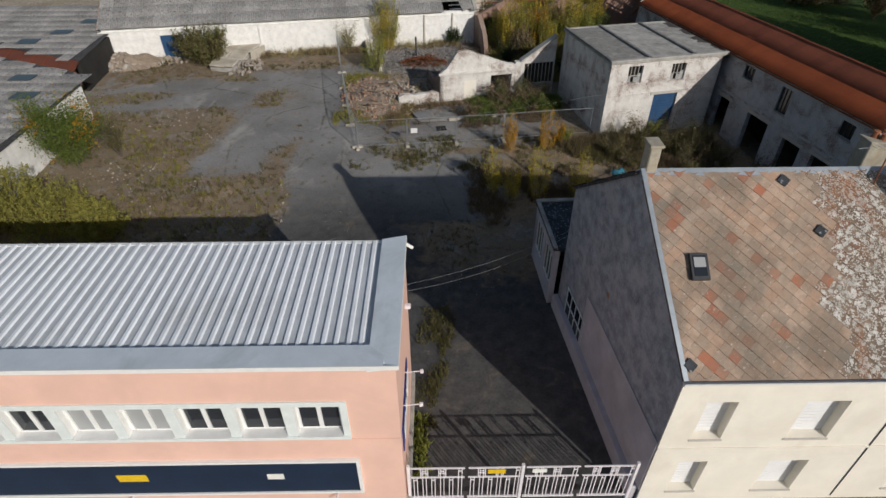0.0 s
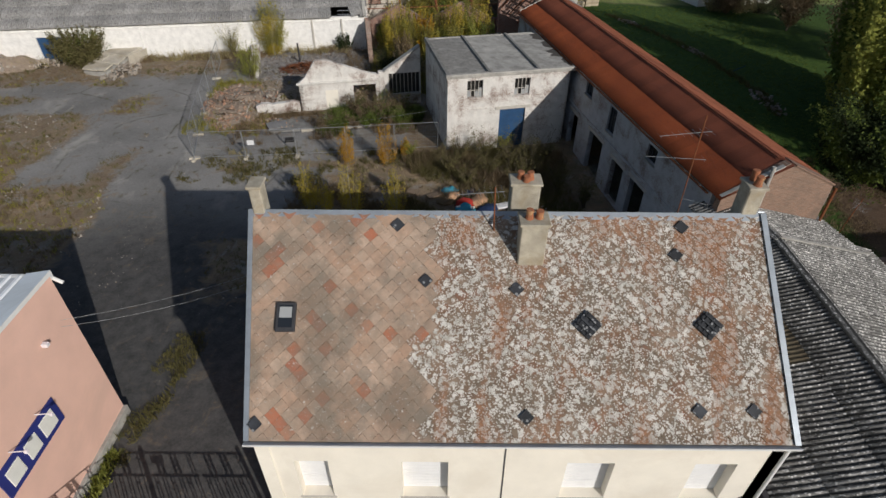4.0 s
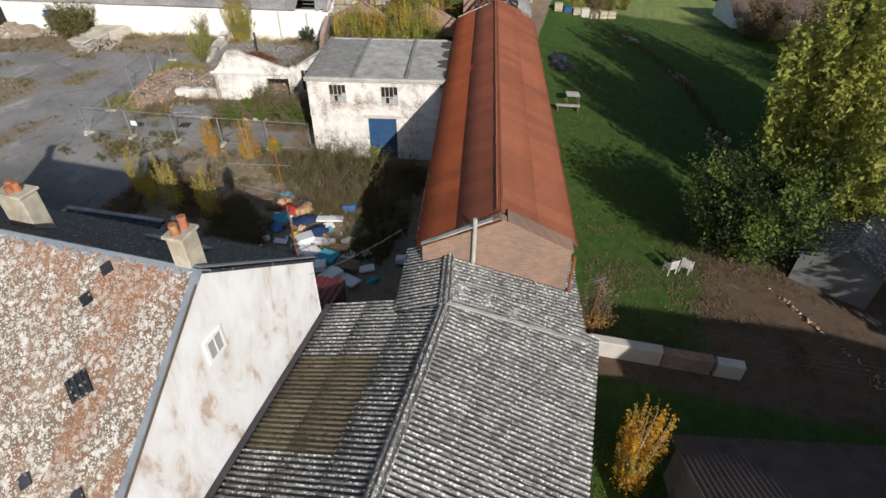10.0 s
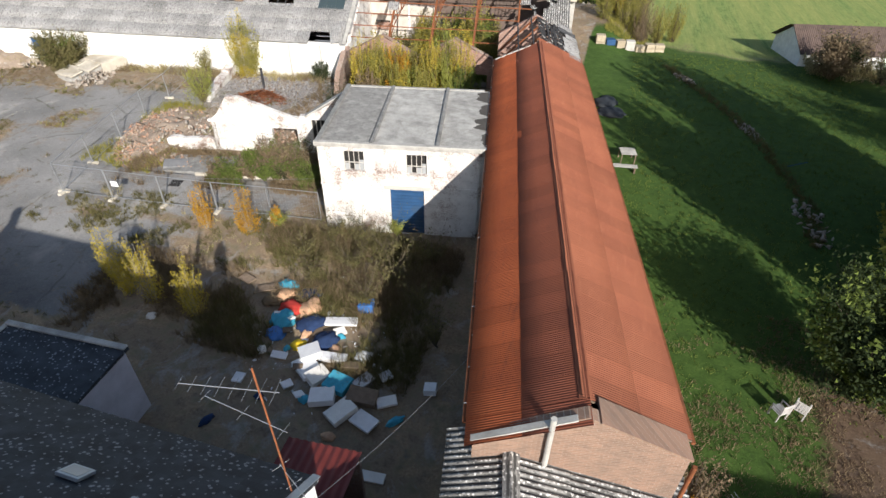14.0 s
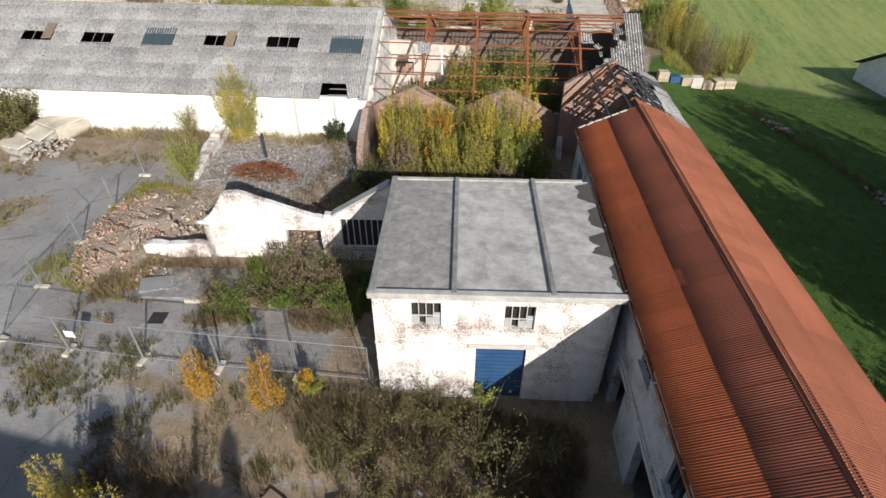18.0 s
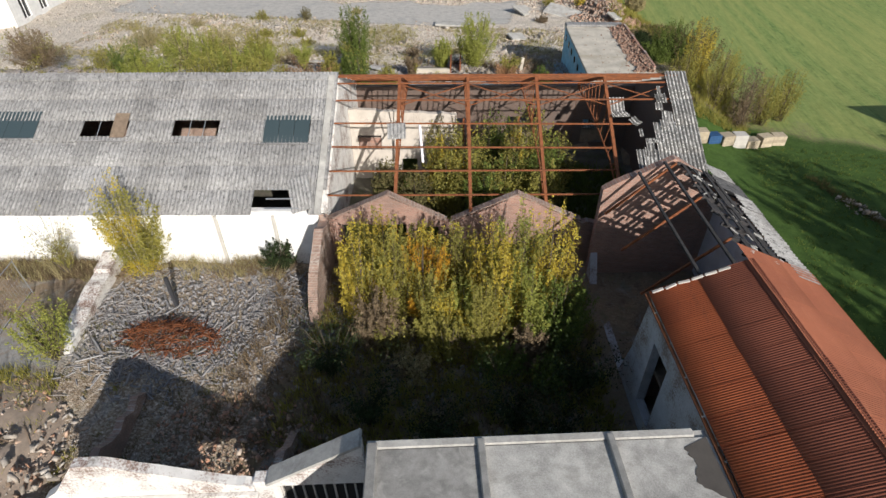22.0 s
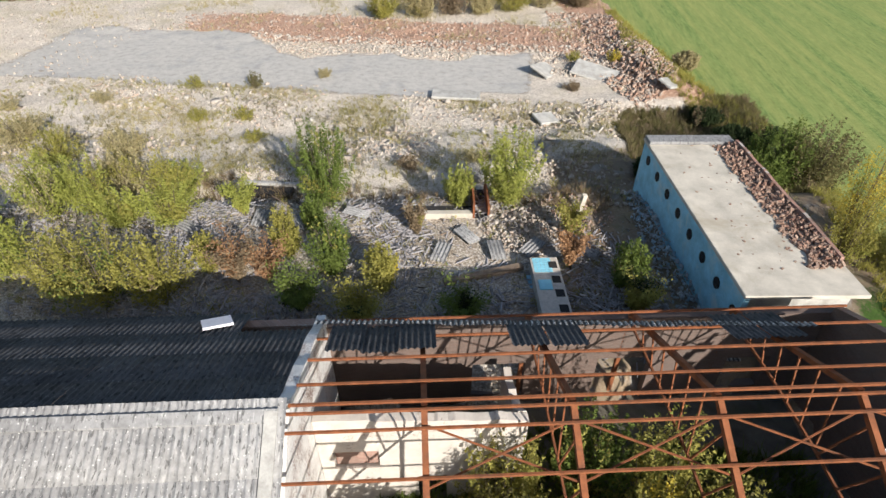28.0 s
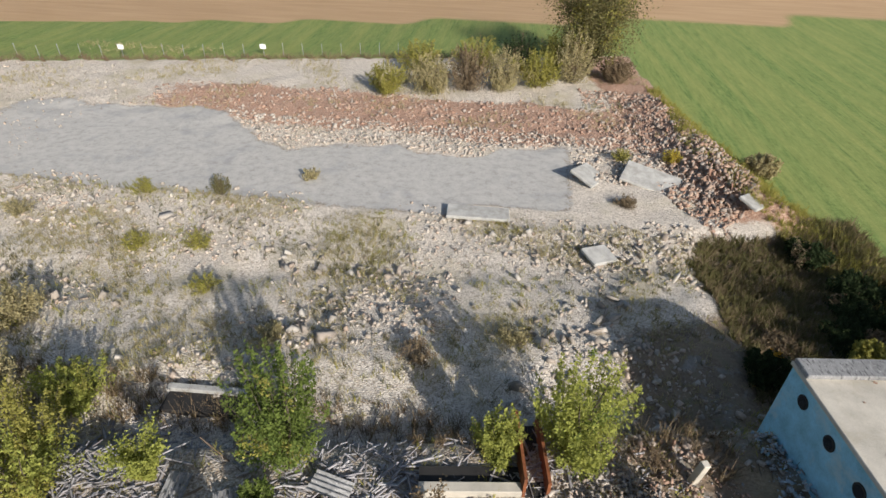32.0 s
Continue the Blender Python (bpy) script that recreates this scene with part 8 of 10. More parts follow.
for k in range(34):
    x, y = 15.9 + rnd.gauss(0, 1.5) + 0.0, 27.0 + rnd.gauss(0, 1.5)
    mat, nm, lab = (("paper", "board", "white broken board"), ("plastic_white", "board", "pale scrap panel"), ("wood", "board", "brown scrap board"), ("cloth_blue", "rag", "blue rag"), ("cloth_tan", "rag", "peach rag"), ("cloth_navy", "bag", "dark plastic bag"))[k % 6]
    soft = nm != "board"
    dumped(nm, x, y, rnd.uniform(0.3, 0.75), rnd.uniform(0.2, 0.45), 0.3 if soft else rnd.uniform(0.04, 0.16), mat, lab + " in the dumped rubbish", rnd.uniform(0, 180), rnd.uniform(-18, 18), soft, 0.0 if soft else rnd.uniform(0.05, 0.3))
heap("litter", "small scraps of paper and plastic round the rubbish", 15.6, 27.8, 3.2, 3.4, 0.15, 160, 0.03, 0.14, M["paper"], 52, flat=0.2, category="litter")

# lean-to with a red metal roof behind the corner house
lt = thing("lean_to", frame_at(18.0, 19.3, 0, 4), "small lean-to with a dark red ribbed metal roof", "shed")
part("roof", sheet_mesh("roof", plain("dark_red_metal", (0.16, 0.035, 0.03), 0.25, 3, 0.5, 0.2), 9, 0.27, 0.03, 2.7, trap=True), None, lt, at=pose(0, 0, 3.15, -6, 0, 0))
part("side_wall", box(0.05, 0.2, 0, 2.6, 0, 2.85), M["brick_pale"], lt)
part("end_wall", box(0.2, 2.4, 2.45, 2.6, 0, 2.85), M["brick_pale"], lt)
whole("skip_lid", box(-0.9, 0.9, -0.2, 0.2, 0, 0.08, bevel=0.01), M["plastic_white"], pose(19.6, 22.9, gz(19.6, 22.9) - 0.005, 0, 0, 5), "white fallen gutter board on the ground", "board")


# aerials
def aerial(x, y, z0, z1, arms, lean, label):
    a = thing("tv_aerial", pose(x, y, z0, lean[0], lean[1], 0), label, "aerial")
    part("mast", tube((0, 0, 0), (0, 0, z1 - z0), 0.02), M["rust_steel"], a)
    for h, ln, turn, n in arms:
        q = pose(0, 0, h, 0, 0, turn)
        b = part("boom", tube((-ln, 0, 0), (ln * 0.25, 0, 0), 0.009), M["galv"], a, at=q)
        for i in range(n):
            s = -ln + (ln * 1.2) * i / max(1, n - 1)
            part("element", tube((s, -0.16 - 0.02 * i, 0.012), (s, 0.16 + 0.02 * i, 0.012), 0.004, n=5), M["galv"], b)
    return a


aerial(20.5, 18.6, 6.4, 10.9, ((3.9, 1.5, 10, 8), (2.9, 1.6, -8, 3), (1.3, 0.9, 150, 3)), (0, -1), "leaning rusty mast with three roof aerials")
aerial(13.25, 13.9, 9.4, 11.0, ((1.45, 1.0, 5, 9),), (0, -2), "small roof aerial strapped to a chimney")
aerial(30.2, 22.4, 3.3, 5.4, ((1.9, 0.5, 40, 6), (1.6, 0.4, 120, 4)), (3, 4), "bent aerial on the garden side of the shed")


def cable(p, q, sag, r=0.0045):
    c = bpy.data.curves.new("cable", "CURVE")
    c.dimensions, c.bevel_depth, c.bevel_resolution = "3D", r, 1
    s = c.splines.new("POLY")
    s.points.add(12)
    for i, pt in enumerate(s.points):
        f = i / 12
        v = Vector(p).lerp(Vector(q), f)
        pt.co = (v.x, v.y, v.z - sag * 4 * f * (1 - f), 1)
    c.materials.append(M["galv"])
    ob = new("overhead_cable", c)
    return tagged(ob, "thin overhead cable across the yard", "cable", "overhead cables")


cable((PX1 + 0.02, 14.3, 5.6), (7.0, 18.9, 5.0), 0.35)
cable((PX1 + 0.02, 14.2, 5.4), (6.9, 19.1, 4.6), 0.5)
cable((11.9, 35.6, 3.6), (-4.7, 34.3, 2.1), 0.3)
cable((20.6, 18.8, 6.0), (22.9, 26.0, 4.5), 0.3)

# ---- roofless court and burnt hall: trees ----
for x, y, h, s, a, b, mx in ((7.4, 52.0, 4.3, 1.15, "leaf_olive", "leaf_yellow", 0.45), (8.7, 52.4, 4.0, 1.1, "leaf_yellow", "leaf_olive", 0.25), (9.9, 52.6, 4.0, 1.1, "leaf_yellow", "leaf_orange", 0.08), (10.6, 51.4, 3.2, 1.0, "leaf_yellow", "leaf_olive", 0.3),
                             (12.6, 52.8, 4.4, 1.1, "leaf_olive", "leaf_yellow", 0.4), (13.7, 53.2, 4.9, 1.2, "leaf_olive", "leaf_bright", 0.35), (14.9, 53.0, 5.1, 1.2, "leaf_olive", "leaf_yellow", 0.4), (15.6, 51.8, 3.2, 1.1, "leaf_bright", "leaf_green", 0.45),
                             (11.7, 51.6, 2.8, 0.9, "leaf_yellow", "leaf_bright", 0.25), (8.3, 50.6, 2.6, 1.0, "leaf_olive", "leaf_brown", 0.35), (12.6, 51.2, 3.4, 0.9, "leaf_yellow", "leaf_olive", 0.3), (6.6, 54.6, 2.6, 0.9, "leaf_green", "leaf_olive", 0.4), (9.4, 54.0, 3.2, 0.9, "leaf_yellow", "leaf_olive", 0.4), (14.4, 50.6, 2.0, 0.8, "leaf_green", "leaf_brown", 0.3),
                             (13.2, 51.9, 4.1, 1.0, "leaf_olive", "leaf_yellow", 0.35), (10.9, 53.6, 3.8, 1.1, "leaf_yellow", "leaf_olive", 0.3), (14.3, 51.7, 3.8, 1.0, "leaf_olive", "leaf_bright", 0.35), (8.0, 53.5, 3.9, 1.0, "leaf_olive", "leaf_yellow", 0.35)):
    plant("tree", x, y, h * 1.12, s * 1.18, a, "bushy young tree in autumn leaf inside the roofless court", shape="column", branches=46, per=110, size=0.10, second=b, mix=mx - 0.24 if b == "leaf_yellow" else mx, group="court trees", base=0.06)
for x, y, h, s, a, b in ((8.8, 50.3, 1.9, 1.1, "leaf_weed", "leaf_olive"), (11.3, 50.4, 2.2, 1.0, "leaf_brown", "leaf_olive"), (13.4, 49.8, 2.0, 1.1, "leaf_olive", "leaf_green"), (10.0, 49.4, 1.3, 0.9, "leaf_brown", "leaf_straw"), (15.2, 49.6, 1.6, 0.9, "leaf_olive", "leaf_green")):
    plant("shrub", x, y, h, s, a, "straggling bush at the edge of the court trees", "shrub", "round", 40, 44, 0.1, base=0.04, second=b, mix=0.2, group="court bushes")
for x, y in ((9.0, 47.0), (11.5, 46.6), (14.2, 47.6), (16.4, 49.6), (7.0, 48.8), (15.6, 47.0)):
    plant("bramble", x, y, 1.4, 1.4, "leaf_brown", "dark bramble thicket in the court", "shrub", "fan", 34, 40, 0.1, base=0.03, second="leaf_dark", mix=0.5, group="court brambles")
for x, y, h, s, a, b, mx in ((8.9, 63.6, 4.0, 1.4, "leaf_weed", "leaf_olive", 0.2), (10.6, 61.8, 4.2, 1.4, "leaf_yellow", "leaf_olive", 0.25), (13.6, 64.2, 4.8, 1.6, "leaf_bright", "leaf_olive", 0.2),
                             (12.6, 60.6, 4.0, 1.3, "leaf_green", "leaf_olive", 0.2), (14.4, 62.0, 4.3, 1.3, "leaf_olive", "leaf_green", 0.2), (8.0, 59.6, 3.0, 1.2, "leaf_olive", "leaf_weed", 0.3), (6.2, 61.2, 2.6, 1.0, "leaf_brown", "leaf_weed", 0.3),
                             (11.6, 64.8, 4.2, 1.4, "leaf_olive", "leaf_green", 0.3), (9.6, 60.2, 3.6, 1.1, "leaf_yellow", "leaf_olive", 0.2), (15.2, 63.2, 3.8, 1.1, "leaf_weed", "leaf_olive", 0.3),
                             (11.6, 59.4, 3.6, 1.2, "leaf_olive", "leaf_green", 0.2), (14.6, 60.4, 3.6, 1.2, "leaf_weed", "leaf_olive", 0.2), (13.0, 62.6, 4.3, 1.1, "leaf_olive", "leaf_yellow", -0.1), (9.0, 61.8, 3.6, 1.0, "leaf_olive", "leaf_yellow", -0.05)):
    plant("tree", x, y, h, s, a, "leafy young tree growing under the bare steel frame", shape="column", branches=64, per=55, size=0.12, second=b, mix=mx, group="hall trees", base=0.08, z=0.85)
herbs("weeds", "green undergrowth on the floor of the burnt hall", scatter(2800, 5, 20, 57.5, 67, 71, lambda x, y: 1.2 < -math.sin(radians(HA)) * (x - 4.45) + math.cos(radians(HA)) * (y - 55.45) < 11 and math.cos(radians(HA)) * (x - 4.45) + math.sin(radians(HA)) * (y - 55.45) < 16.5), 0.6, "leaf_green", seed=71, z=0.86, width=0.022)
herbs("weeds", "dark undergrowth of the court", scatter(1500, 5.5, 18.5, 45.2, 55.4, 72, lambda x, y: uv(x, y)[1] < 53.6 and uv(x, y)[0] < 26.5), 0.6, "leaf_olive", seed=72, width=0.022)
litter_stones("pale broken sheet and plaster on the court floor", 2600, (5, 18, 45, 54), 143, 0.02, 0.16, M["grey_debris"], lambda x, y: uv(x, y)[1] < 53.4 and uv(x, y)[0] < 26.5, 0.25)
herbs("weeds", "withered stalks of the court", scatter(900, 3.0, 17, 45.2, 54.5, 73, lambda x, y: uv(x, y)[1] < 53.4), 0.7, "leaf_brown", seed=73)

# ---- rubble field behind the hall ----
M["facing_debris"] = m_mixed("blue_and_grey_facing", ((0.30, 0.44, 0.52), (0.45, 0.50, 0.53), (0.34, 0.33, 0.33), (0.52, 0.52, 0.51), (0.24, 0.36, 0.44)))
def field_keep(x, y):
    return x < field_edge(y) - 0.8 and uv(x, y)[1] > 67.6 and not (16.2 < x < 21.2 and 70 < y < 83) and dark_bank(x, y) < 0.5


def strew(name, label, n, seed, box4, smin, smax, mat, keep=None, long=1.0, flat=0.6, power=5.0, clump=0.0):
    xy = scatter(n, *box4, seed, lambda x, y: field_keep(x, y) and (keep is None or keep(x, y)), clump)
    g = np.random.default_rng(seed)
    pos = on_ground(xy)
    sz = smin + (smax - smin) * g.random(n) ** power
    pos[:, 2] += sz * 0.2
    half = np.stack([sz * long * (0.7 + 0.6 * g.random(n)), sz * (0.4 + 0.5 * g.random(n)), sz * flat * (0.3 + 0.7 * g.random(n))], 1)
    return tagged(new(name, stones_mesh(name, pos, half, mat, seed=seed, yaw_only=long > 2)), label, "rubble", kind="stuff")


strew("rubble_field", "pale broken masonry strewn over the cleared ground", 15000, 81, (-34, 25, 80, 99), 0.012, 0.2, M["stone_rubble"], clump=0.13)
strew("rubble_field", "larger pale lumps lying in patches on the rubble", 700, 89, (-30, 20, 80.5, 98.5), 0.06, 0.42, M["dull_rubble"], flat=0.45, power=3.0, clump=0.16)
strew("rubble_field", "pale rubble beyond the concrete slab", 8000, 82, (-30, 20, 104.0, 112), 0.03, 0.24, M["stone_rubble"], lambda x, y: zones(x, y)[5] < 0.35)
strew("brick_field", "band of reddish crushed brick", 8000, 83, (-34, 24, 108, 121), 0.03, 0.24, M["red_rubble"], lambda x, y: zones(x, y)[6] > 0.3 and zones(x, y)[5] < 0.3)
strew("brick_field", "reddish rubble bank along the field edge", 5500, 84, (11, 28, 94, 124), 0.015, 0.26, M["red_rubble"], lambda x, y: x > field_edge(y) - 8, clump=0.1)
strew("rubble_field", "grey debris on the raised floor behind the hall", 7000, 85, (-30, 17, 68, 79.5), 0.02, 0.11, M["grey_debris"], flat=0.35)
strew("sheet_debris", "strips of broken fibre-cement sheet", 1500, 86, (-26, 15.5, 69.0, 79.5), 0.03, 0.075, M["grey_debris"], long=6, flat=0.35, clump=0.3)
def slips(label, clusters, per, box4, seed, keep=None, mat="slip_debris"):
    """Fans of broken sheet slips lying the same way."""
    g = np.random.default_rng(seed)
    xy, yaw = [], []
    for cx, cy in scatter(clusters, *box4, seed, keep or field_keep, 0.22):
        a, k = g.random() * 3.1416, int(per * (0.4 + 1.2 * g.random()))
        rad = 0.35 + 0.65 * g.random()
        for i in range(k):
            xy.append((cx + g.normal() * rad, cy + g.normal() * rad))
            yaw.append(a + g.normal() * 0.28)
    n = len(xy)
    pos = on_ground(xy, 0.015)
    pos[:, 2] += 0.13 * g.random(n) ** 2
    ln = 0.08 + 0.5 * g.random(n) ** 3
    half = np.stack([ln, 0.018 + 0.045 * g.random(n) ** 1.5, 0.008 + 0.014 * g.random(n)], 1)
    tagged(new("sheet_debris", strips_mesh("sheet_debris", pos, half, np.array(yaw), g.normal(size=n) * 0.13, M[mat])), label, "rubble", kind="stuff")


slips("grey slips of broken fibre-cement sheet heaped on the raised floor", 520, 17, (-27, 14.5, 69.2, 79.2), 131)
slips("grey slips of sheet over the floor of the roofless court", 150, 10, (-4.5, 4.6, 47.6, 54.0), 133, lambda x, y: 46.2 < uv(x, y)[1] < 53.2, "grey_debris")
slips("scattered slips of sheet at the near edge of the raised floor", 430, 13, (-24, 16, 67.8, 72.5), 132)
strew("timber_debris", "splintered grey laths among the debris", 350, 87, (-26, 15.5, 69.5, 80.5), 0.03, 0.06, M["wood"], long=14, flat=0.8, clump=0.3)
strew("rubble_field", "small pale stones far over the cleared ground", 3500, 88, (-60, -30, 80, 122), 0.05, 0.2, M["stone_rubble"])
heap("rubble_heap", "heap of pale and pinkish masonry beside the pit", 9.6, 77.6, 2.4, 2.2, 0.5, 2200, 0.02, 0.13, M["stone_rubble"], 91)
heap("rubble_heap", "reddish lumps on the masonry heap", 11.5, 79.0, 2.6, 1.8, 0.4, 600, 0.03, 0.14, M["red_rubble"], 92)
heap("rubble_heap", "broken blue and grey facing along the portholed wall", 15.9, 76.5, 0.8, 5.6, 0.9, 1700, 0.02, 0.13, M["facing_debris"], 93, turn=0.13)
heap("rubble_heap", "bank of red rubble at the field corner", 20.2, 106.5, 2.6, 6.5, 0.5, 3000, 0.03, 0.3, M["red_rubble"], 94)
for x, y, sx, sy, rx, ry, rz, lab in ((11.4, 104.6, 1.5, 1.0, 26, 14, 62, "tilted broken concrete slab"), (15.8, 104.8, 2.0, 1.2, 14, 10, -20, "tilted broken concrete slab"), (4.0, 98.0, 2.0, 0.7, 3, 2, 4, "pale concrete block lying on the rubble"), (11.2, 94.6, 0.9, 0.7, 14, 10, 35, "pale concrete block lying on the rubble"), (21.6, 101.6, 1.1, 0.7, 24, 16, 50, "broken concrete slab")):
    whole("concrete_slab", box(-sx, sx, -sy, sy, 0, 0.24, bevel=0.06), M["concrete"], pose(x, y, gz(x, y) + 0.1, rx * 0.8, ry * 0.8, rz), lab, "slab", "broken slabs")
trench = thing("trench", frame_at(-6.6, 80.6, gz(-5.2, 80.7), 3), "short open trench with a broken concrete lip", "trench")
# Raised near-black block standing for the darkness inside the trench.
part("trench_dark", box(0, 2.9, -0.55, 0.3, -0.3, 0.27), M["dark"], trench)
part("lip", box(-0.15, 3.1, 0.303, 0.62, -0.3, 0.42, bevel=0.04), M["concrete"], trench, "broken concrete lip")
pit = thing("loading_pit", frame_at(3.7, 77.5, gz(5.5, 77.8), 8), "open pit with a rusty steel lining and a pale kerb", "pit")
part("kerb", box(0, 3.2, 0.0, 0.35, -0.3, 0.22, bevel=0.02), M["pale_concrete"], pit, "pale concrete kerb")
# Near-black boxes level with the ground stand for the dark of the pit.
part("pit_dark", box(0, 3.2, 0.35, 1.0, -0.3, 0.03), M["dark"], pit)
part("steel_lining", box(3.2, 3.3, 0.0, 2.6, -0.3, 0.9), M["rust_steel"], pit, "rusty steel side")
part("steel_lining", box(3.95, 4.05, 0.0, 2.6, -0.3, 0.7), M["rust_steel"], pit, "rusty steel side")
part("shaft", box(3.3, 3.95, 0.0, 2.6, -0.3, 0.02), M["dark"], pit)
whole("stub_post", box(-0.12, 0.12, -0.12, 0.12, -0.2, 1.1, bevel=0.02), M["pale_concrete"], pose(12.3, 79.3, gz(12.3, 79.3), 4, 6, 20), "broken concrete post stub", "post")
tb = thing("tiled_bench", frame_at(10.2, 70.7, gz(10.8, 72.5) - 0.05, 8), "long tiled masonry bench with square basins", "bench")
part("body", box(0, 1.15, 0, 3.6, 0, 0.72, bevel=0.02), M["concrete"], tb)
part("top", box(-0.03, 1.18, -0.03, 3.63, 0.721, 0.78, bevel=0.01), M["stone_rubble"], tb)
tilem = plain("turquoise_tile", (0.25, 0.56, 0.66), 0.15, 4, 0.4)
for x, y in ((i * 0.16, 2.62 + j * 0.16) for i in range(5) for j in range(6)):
    part("tile", box(0.05 + x, 0.2 + x, y, y + 0.15, 0.781, 0.795), tilem, tb)
for y0 in (0.2, 1.1, 1.95, 2.9):
    # Near-black plate in place of the shade inside each basin.
    part("basin", box(0.72, 1.08, y0, y0 + 0.42, 0.781, 0.8), M["dark"], tb, "dark plate painted as the unlit inside of a basin")
part("tile_sheet", box(0.1, 0.65, 1.5, 2.1, 0.781, 0.83), tilem, tb, "fallen pale blue tiles")
whole("blue_board", box(-0.25, 0.25, -0.35, 0.35, 0, 0.05), M["blue_panel"], pose(9.9, 73.4, gz(9.9, 73.4) + 0.02, 15, 8, 20), "blue board leaning in the grey debris", "board")
beam_m = pose(0, 0, 0)
whole("timber_beam", beam((6.0, 72.9, gz(6, 72.9) + 0.12), (9.4, 74.3, gz(9.4, 74.3) + 0.16), 0.3, 0.22), M["wood"], beam_m, "long grey timber beam lying in the debris", "beam")
for x, y, r in ((11.6, 76.0, 20), (12.6, 75.2, 60), (9.2, 75.4, -35), (8.0, 74.6, 15), (1.6, 76.8, 80), (-1.8, 75.4, 30), (-4.0, 75.8, 5), (5.2, 74.2, -10), (-6.4, 74.6, 70), (6.9, 75.6, 45)):
    whole("fallen_sheet", sheet_mesh("fallen_sheet", M["corr_grey"], 4, 0.177, 0.03, 1.3), None, pose(x, y, gz(x, y) + 0.16, 5, 3, r), "fallen fibre-cement sheet lying in the debris", "sheet", "fallen sheets")
for x, y, h, s, a, b, mx, sh in ((-0.8, 78.3, 4.5, 1.8, "leaf_olive", "leaf_green", 0.4, "round"), (8.6, 79.9, 3.9, 1.8, "leaf_green", "leaf_bright", 0.4, "round"), (6.0, 79.2, 2.3, 0.85, "leaf_olive", "leaf_bright", 0.3, "round"),
                                 (-7.9, 75.8, 2.2, 1.6, "leaf_olive", "leaf_bright", 0.3, "round"), (-10.3, 75.2, 1.9, 1.2, "leaf_olive", "leaf_bright", 0.4, "round"), (-12.3, 76.2, 3.2, 1.4, "leaf_olive", "leaf_bright", 0.2, "round"), (-14.2, 75.6, 3.2, 1.9, "leaf_straw", "leaf_bright", 0.2, "round"),
                                 (-8.9, 77.0, 2.9, 1.6, "leaf_straw", "leaf_olive", 0.3, "round"), (-12.8, 79.6, 2.5, 1.5, "leaf_olive", "leaf_straw", 0.3, "round"), (-9.8, 80.0, 2.2, 1.4, "leaf_olive", "leaf_bright", 0.2, "round"),
                                 (-7.8, 70.2, 3.5, 2.1, "leaf_green", "leaf_olive", 0.3, "round"), (-5.8, 70.6, 3.0, 1.5, "leaf_brown", "leaf_olive", 0.3, "round"), (-9.8, 70.4, 3.0, 1.8, "leaf_green", "leaf_olive", 0.3, "round"), (-4.6, 72.7, 1.9, 0.7, "leaf_bright", "leaf_olive", 0.3, "round"),
                                 (-1.35, 74.0, 2.5, 0.75, "leaf_bright", "leaf_olive", 0.3, "round"), (-0.7, 76.0, 1.8, 0.6, "leaf_bright", "leaf_green", 0.4, "round"), (1.0, 73.1, 3.0, 1.0, "leaf_olive", "leaf_green", 0.4, "round"), (3.4, 72.3, 2.3, 0.8, "leaf_yellow", "leaf_olive", 0.3, "round"),
                                 (-2.9, 71.9, 1.4, 1.1, "leaf_rust", "leaf_brown", 0.25, "fan"), (-1.6, 72.1, 1.3, 0.9, "leaf_brown", "leaf_rust", 0.4, "fan"), (-4.7, 76.8, 1.4, 0.8, "leaf_olive", "leaf_bright", 0.4, "fan"), (4.2, 76.4, 1.4, 0.6, "leaf_olive", "leaf_brown", 0.4, "fan"),
                                 (11.6, 77.0, 1.1, 0.6, "leaf_straw", "leaf_olive", 0.5, "fan"), (11.5, 74.6, 1.7, 0.8, "leaf_olive", "leaf_rust", 0.2, "fan"), (13.9, 73.9, 2.2, 0.9, "leaf_olive", "leaf_green", 0.4, "round"), (14.0, 72.0, 1.0, 0.8, "leaf_dark", "leaf_olive", 0.3, "fan"),
                                 (-17.5, 73.5, 2.6, 2.0, "leaf_olive", "leaf_green", 0.3, "round"), (-21.5, 75.5, 2.6, 2.0, "leaf_straw", "leaf_olive", 0.3, "round"), (-26.0, 74.0, 2.8, 2.2, "leaf_olive", "leaf_brown", 0.3, "round"), (-16.5, 78.5, 2.4, 1.7, "leaf_olive", "leaf_bright", 0.3, "round"),
                                 (-31.0, 78.0, 2.6, 2.2, "leaf_olive", "leaf_brown", 0.3, "round"), (-16.0, 84.0, 2.0, 1.6, "leaf_olive", "leaf_straw", 0.4, "round"), (-20.0, 83.0, 2.2, 1.8, "leaf_straw", "leaf_olive", 0.3, "round"), (-25.0, 86.0, 2.2, 1.8, "leaf_olive", "leaf_straw", 0.3, "round"),
                                 (0.4, 70.4, 1.0, 1.0, "leaf_dark", "leaf_green", 0.3, "fan"), (-13.4, 71.2, 2.2, 1.8, "leaf_olive", "leaf_bright", 0.4, "round"), (-15.6, 72.0, 2.4, 1.8, "leaf_olive", "leaf_bright", 0.4, "round"), (3.0, 70.0, 0.8, 1.0, "leaf_dark", "leaf_olive", 0.3, "fan"), (7.0, 70.6, 0.7, 0.9, "leaf_dark", "leaf_green", 0.3, "fan")):
    plant("shrub", x, y, h, s, a, "self-sown shrub in autumn leaf on the rubble", "shrub", sh, 50, 62 if h < 3.8 else 120, 0.115, base=0.06, second=b, mix=mx, group="rubble shrubs")
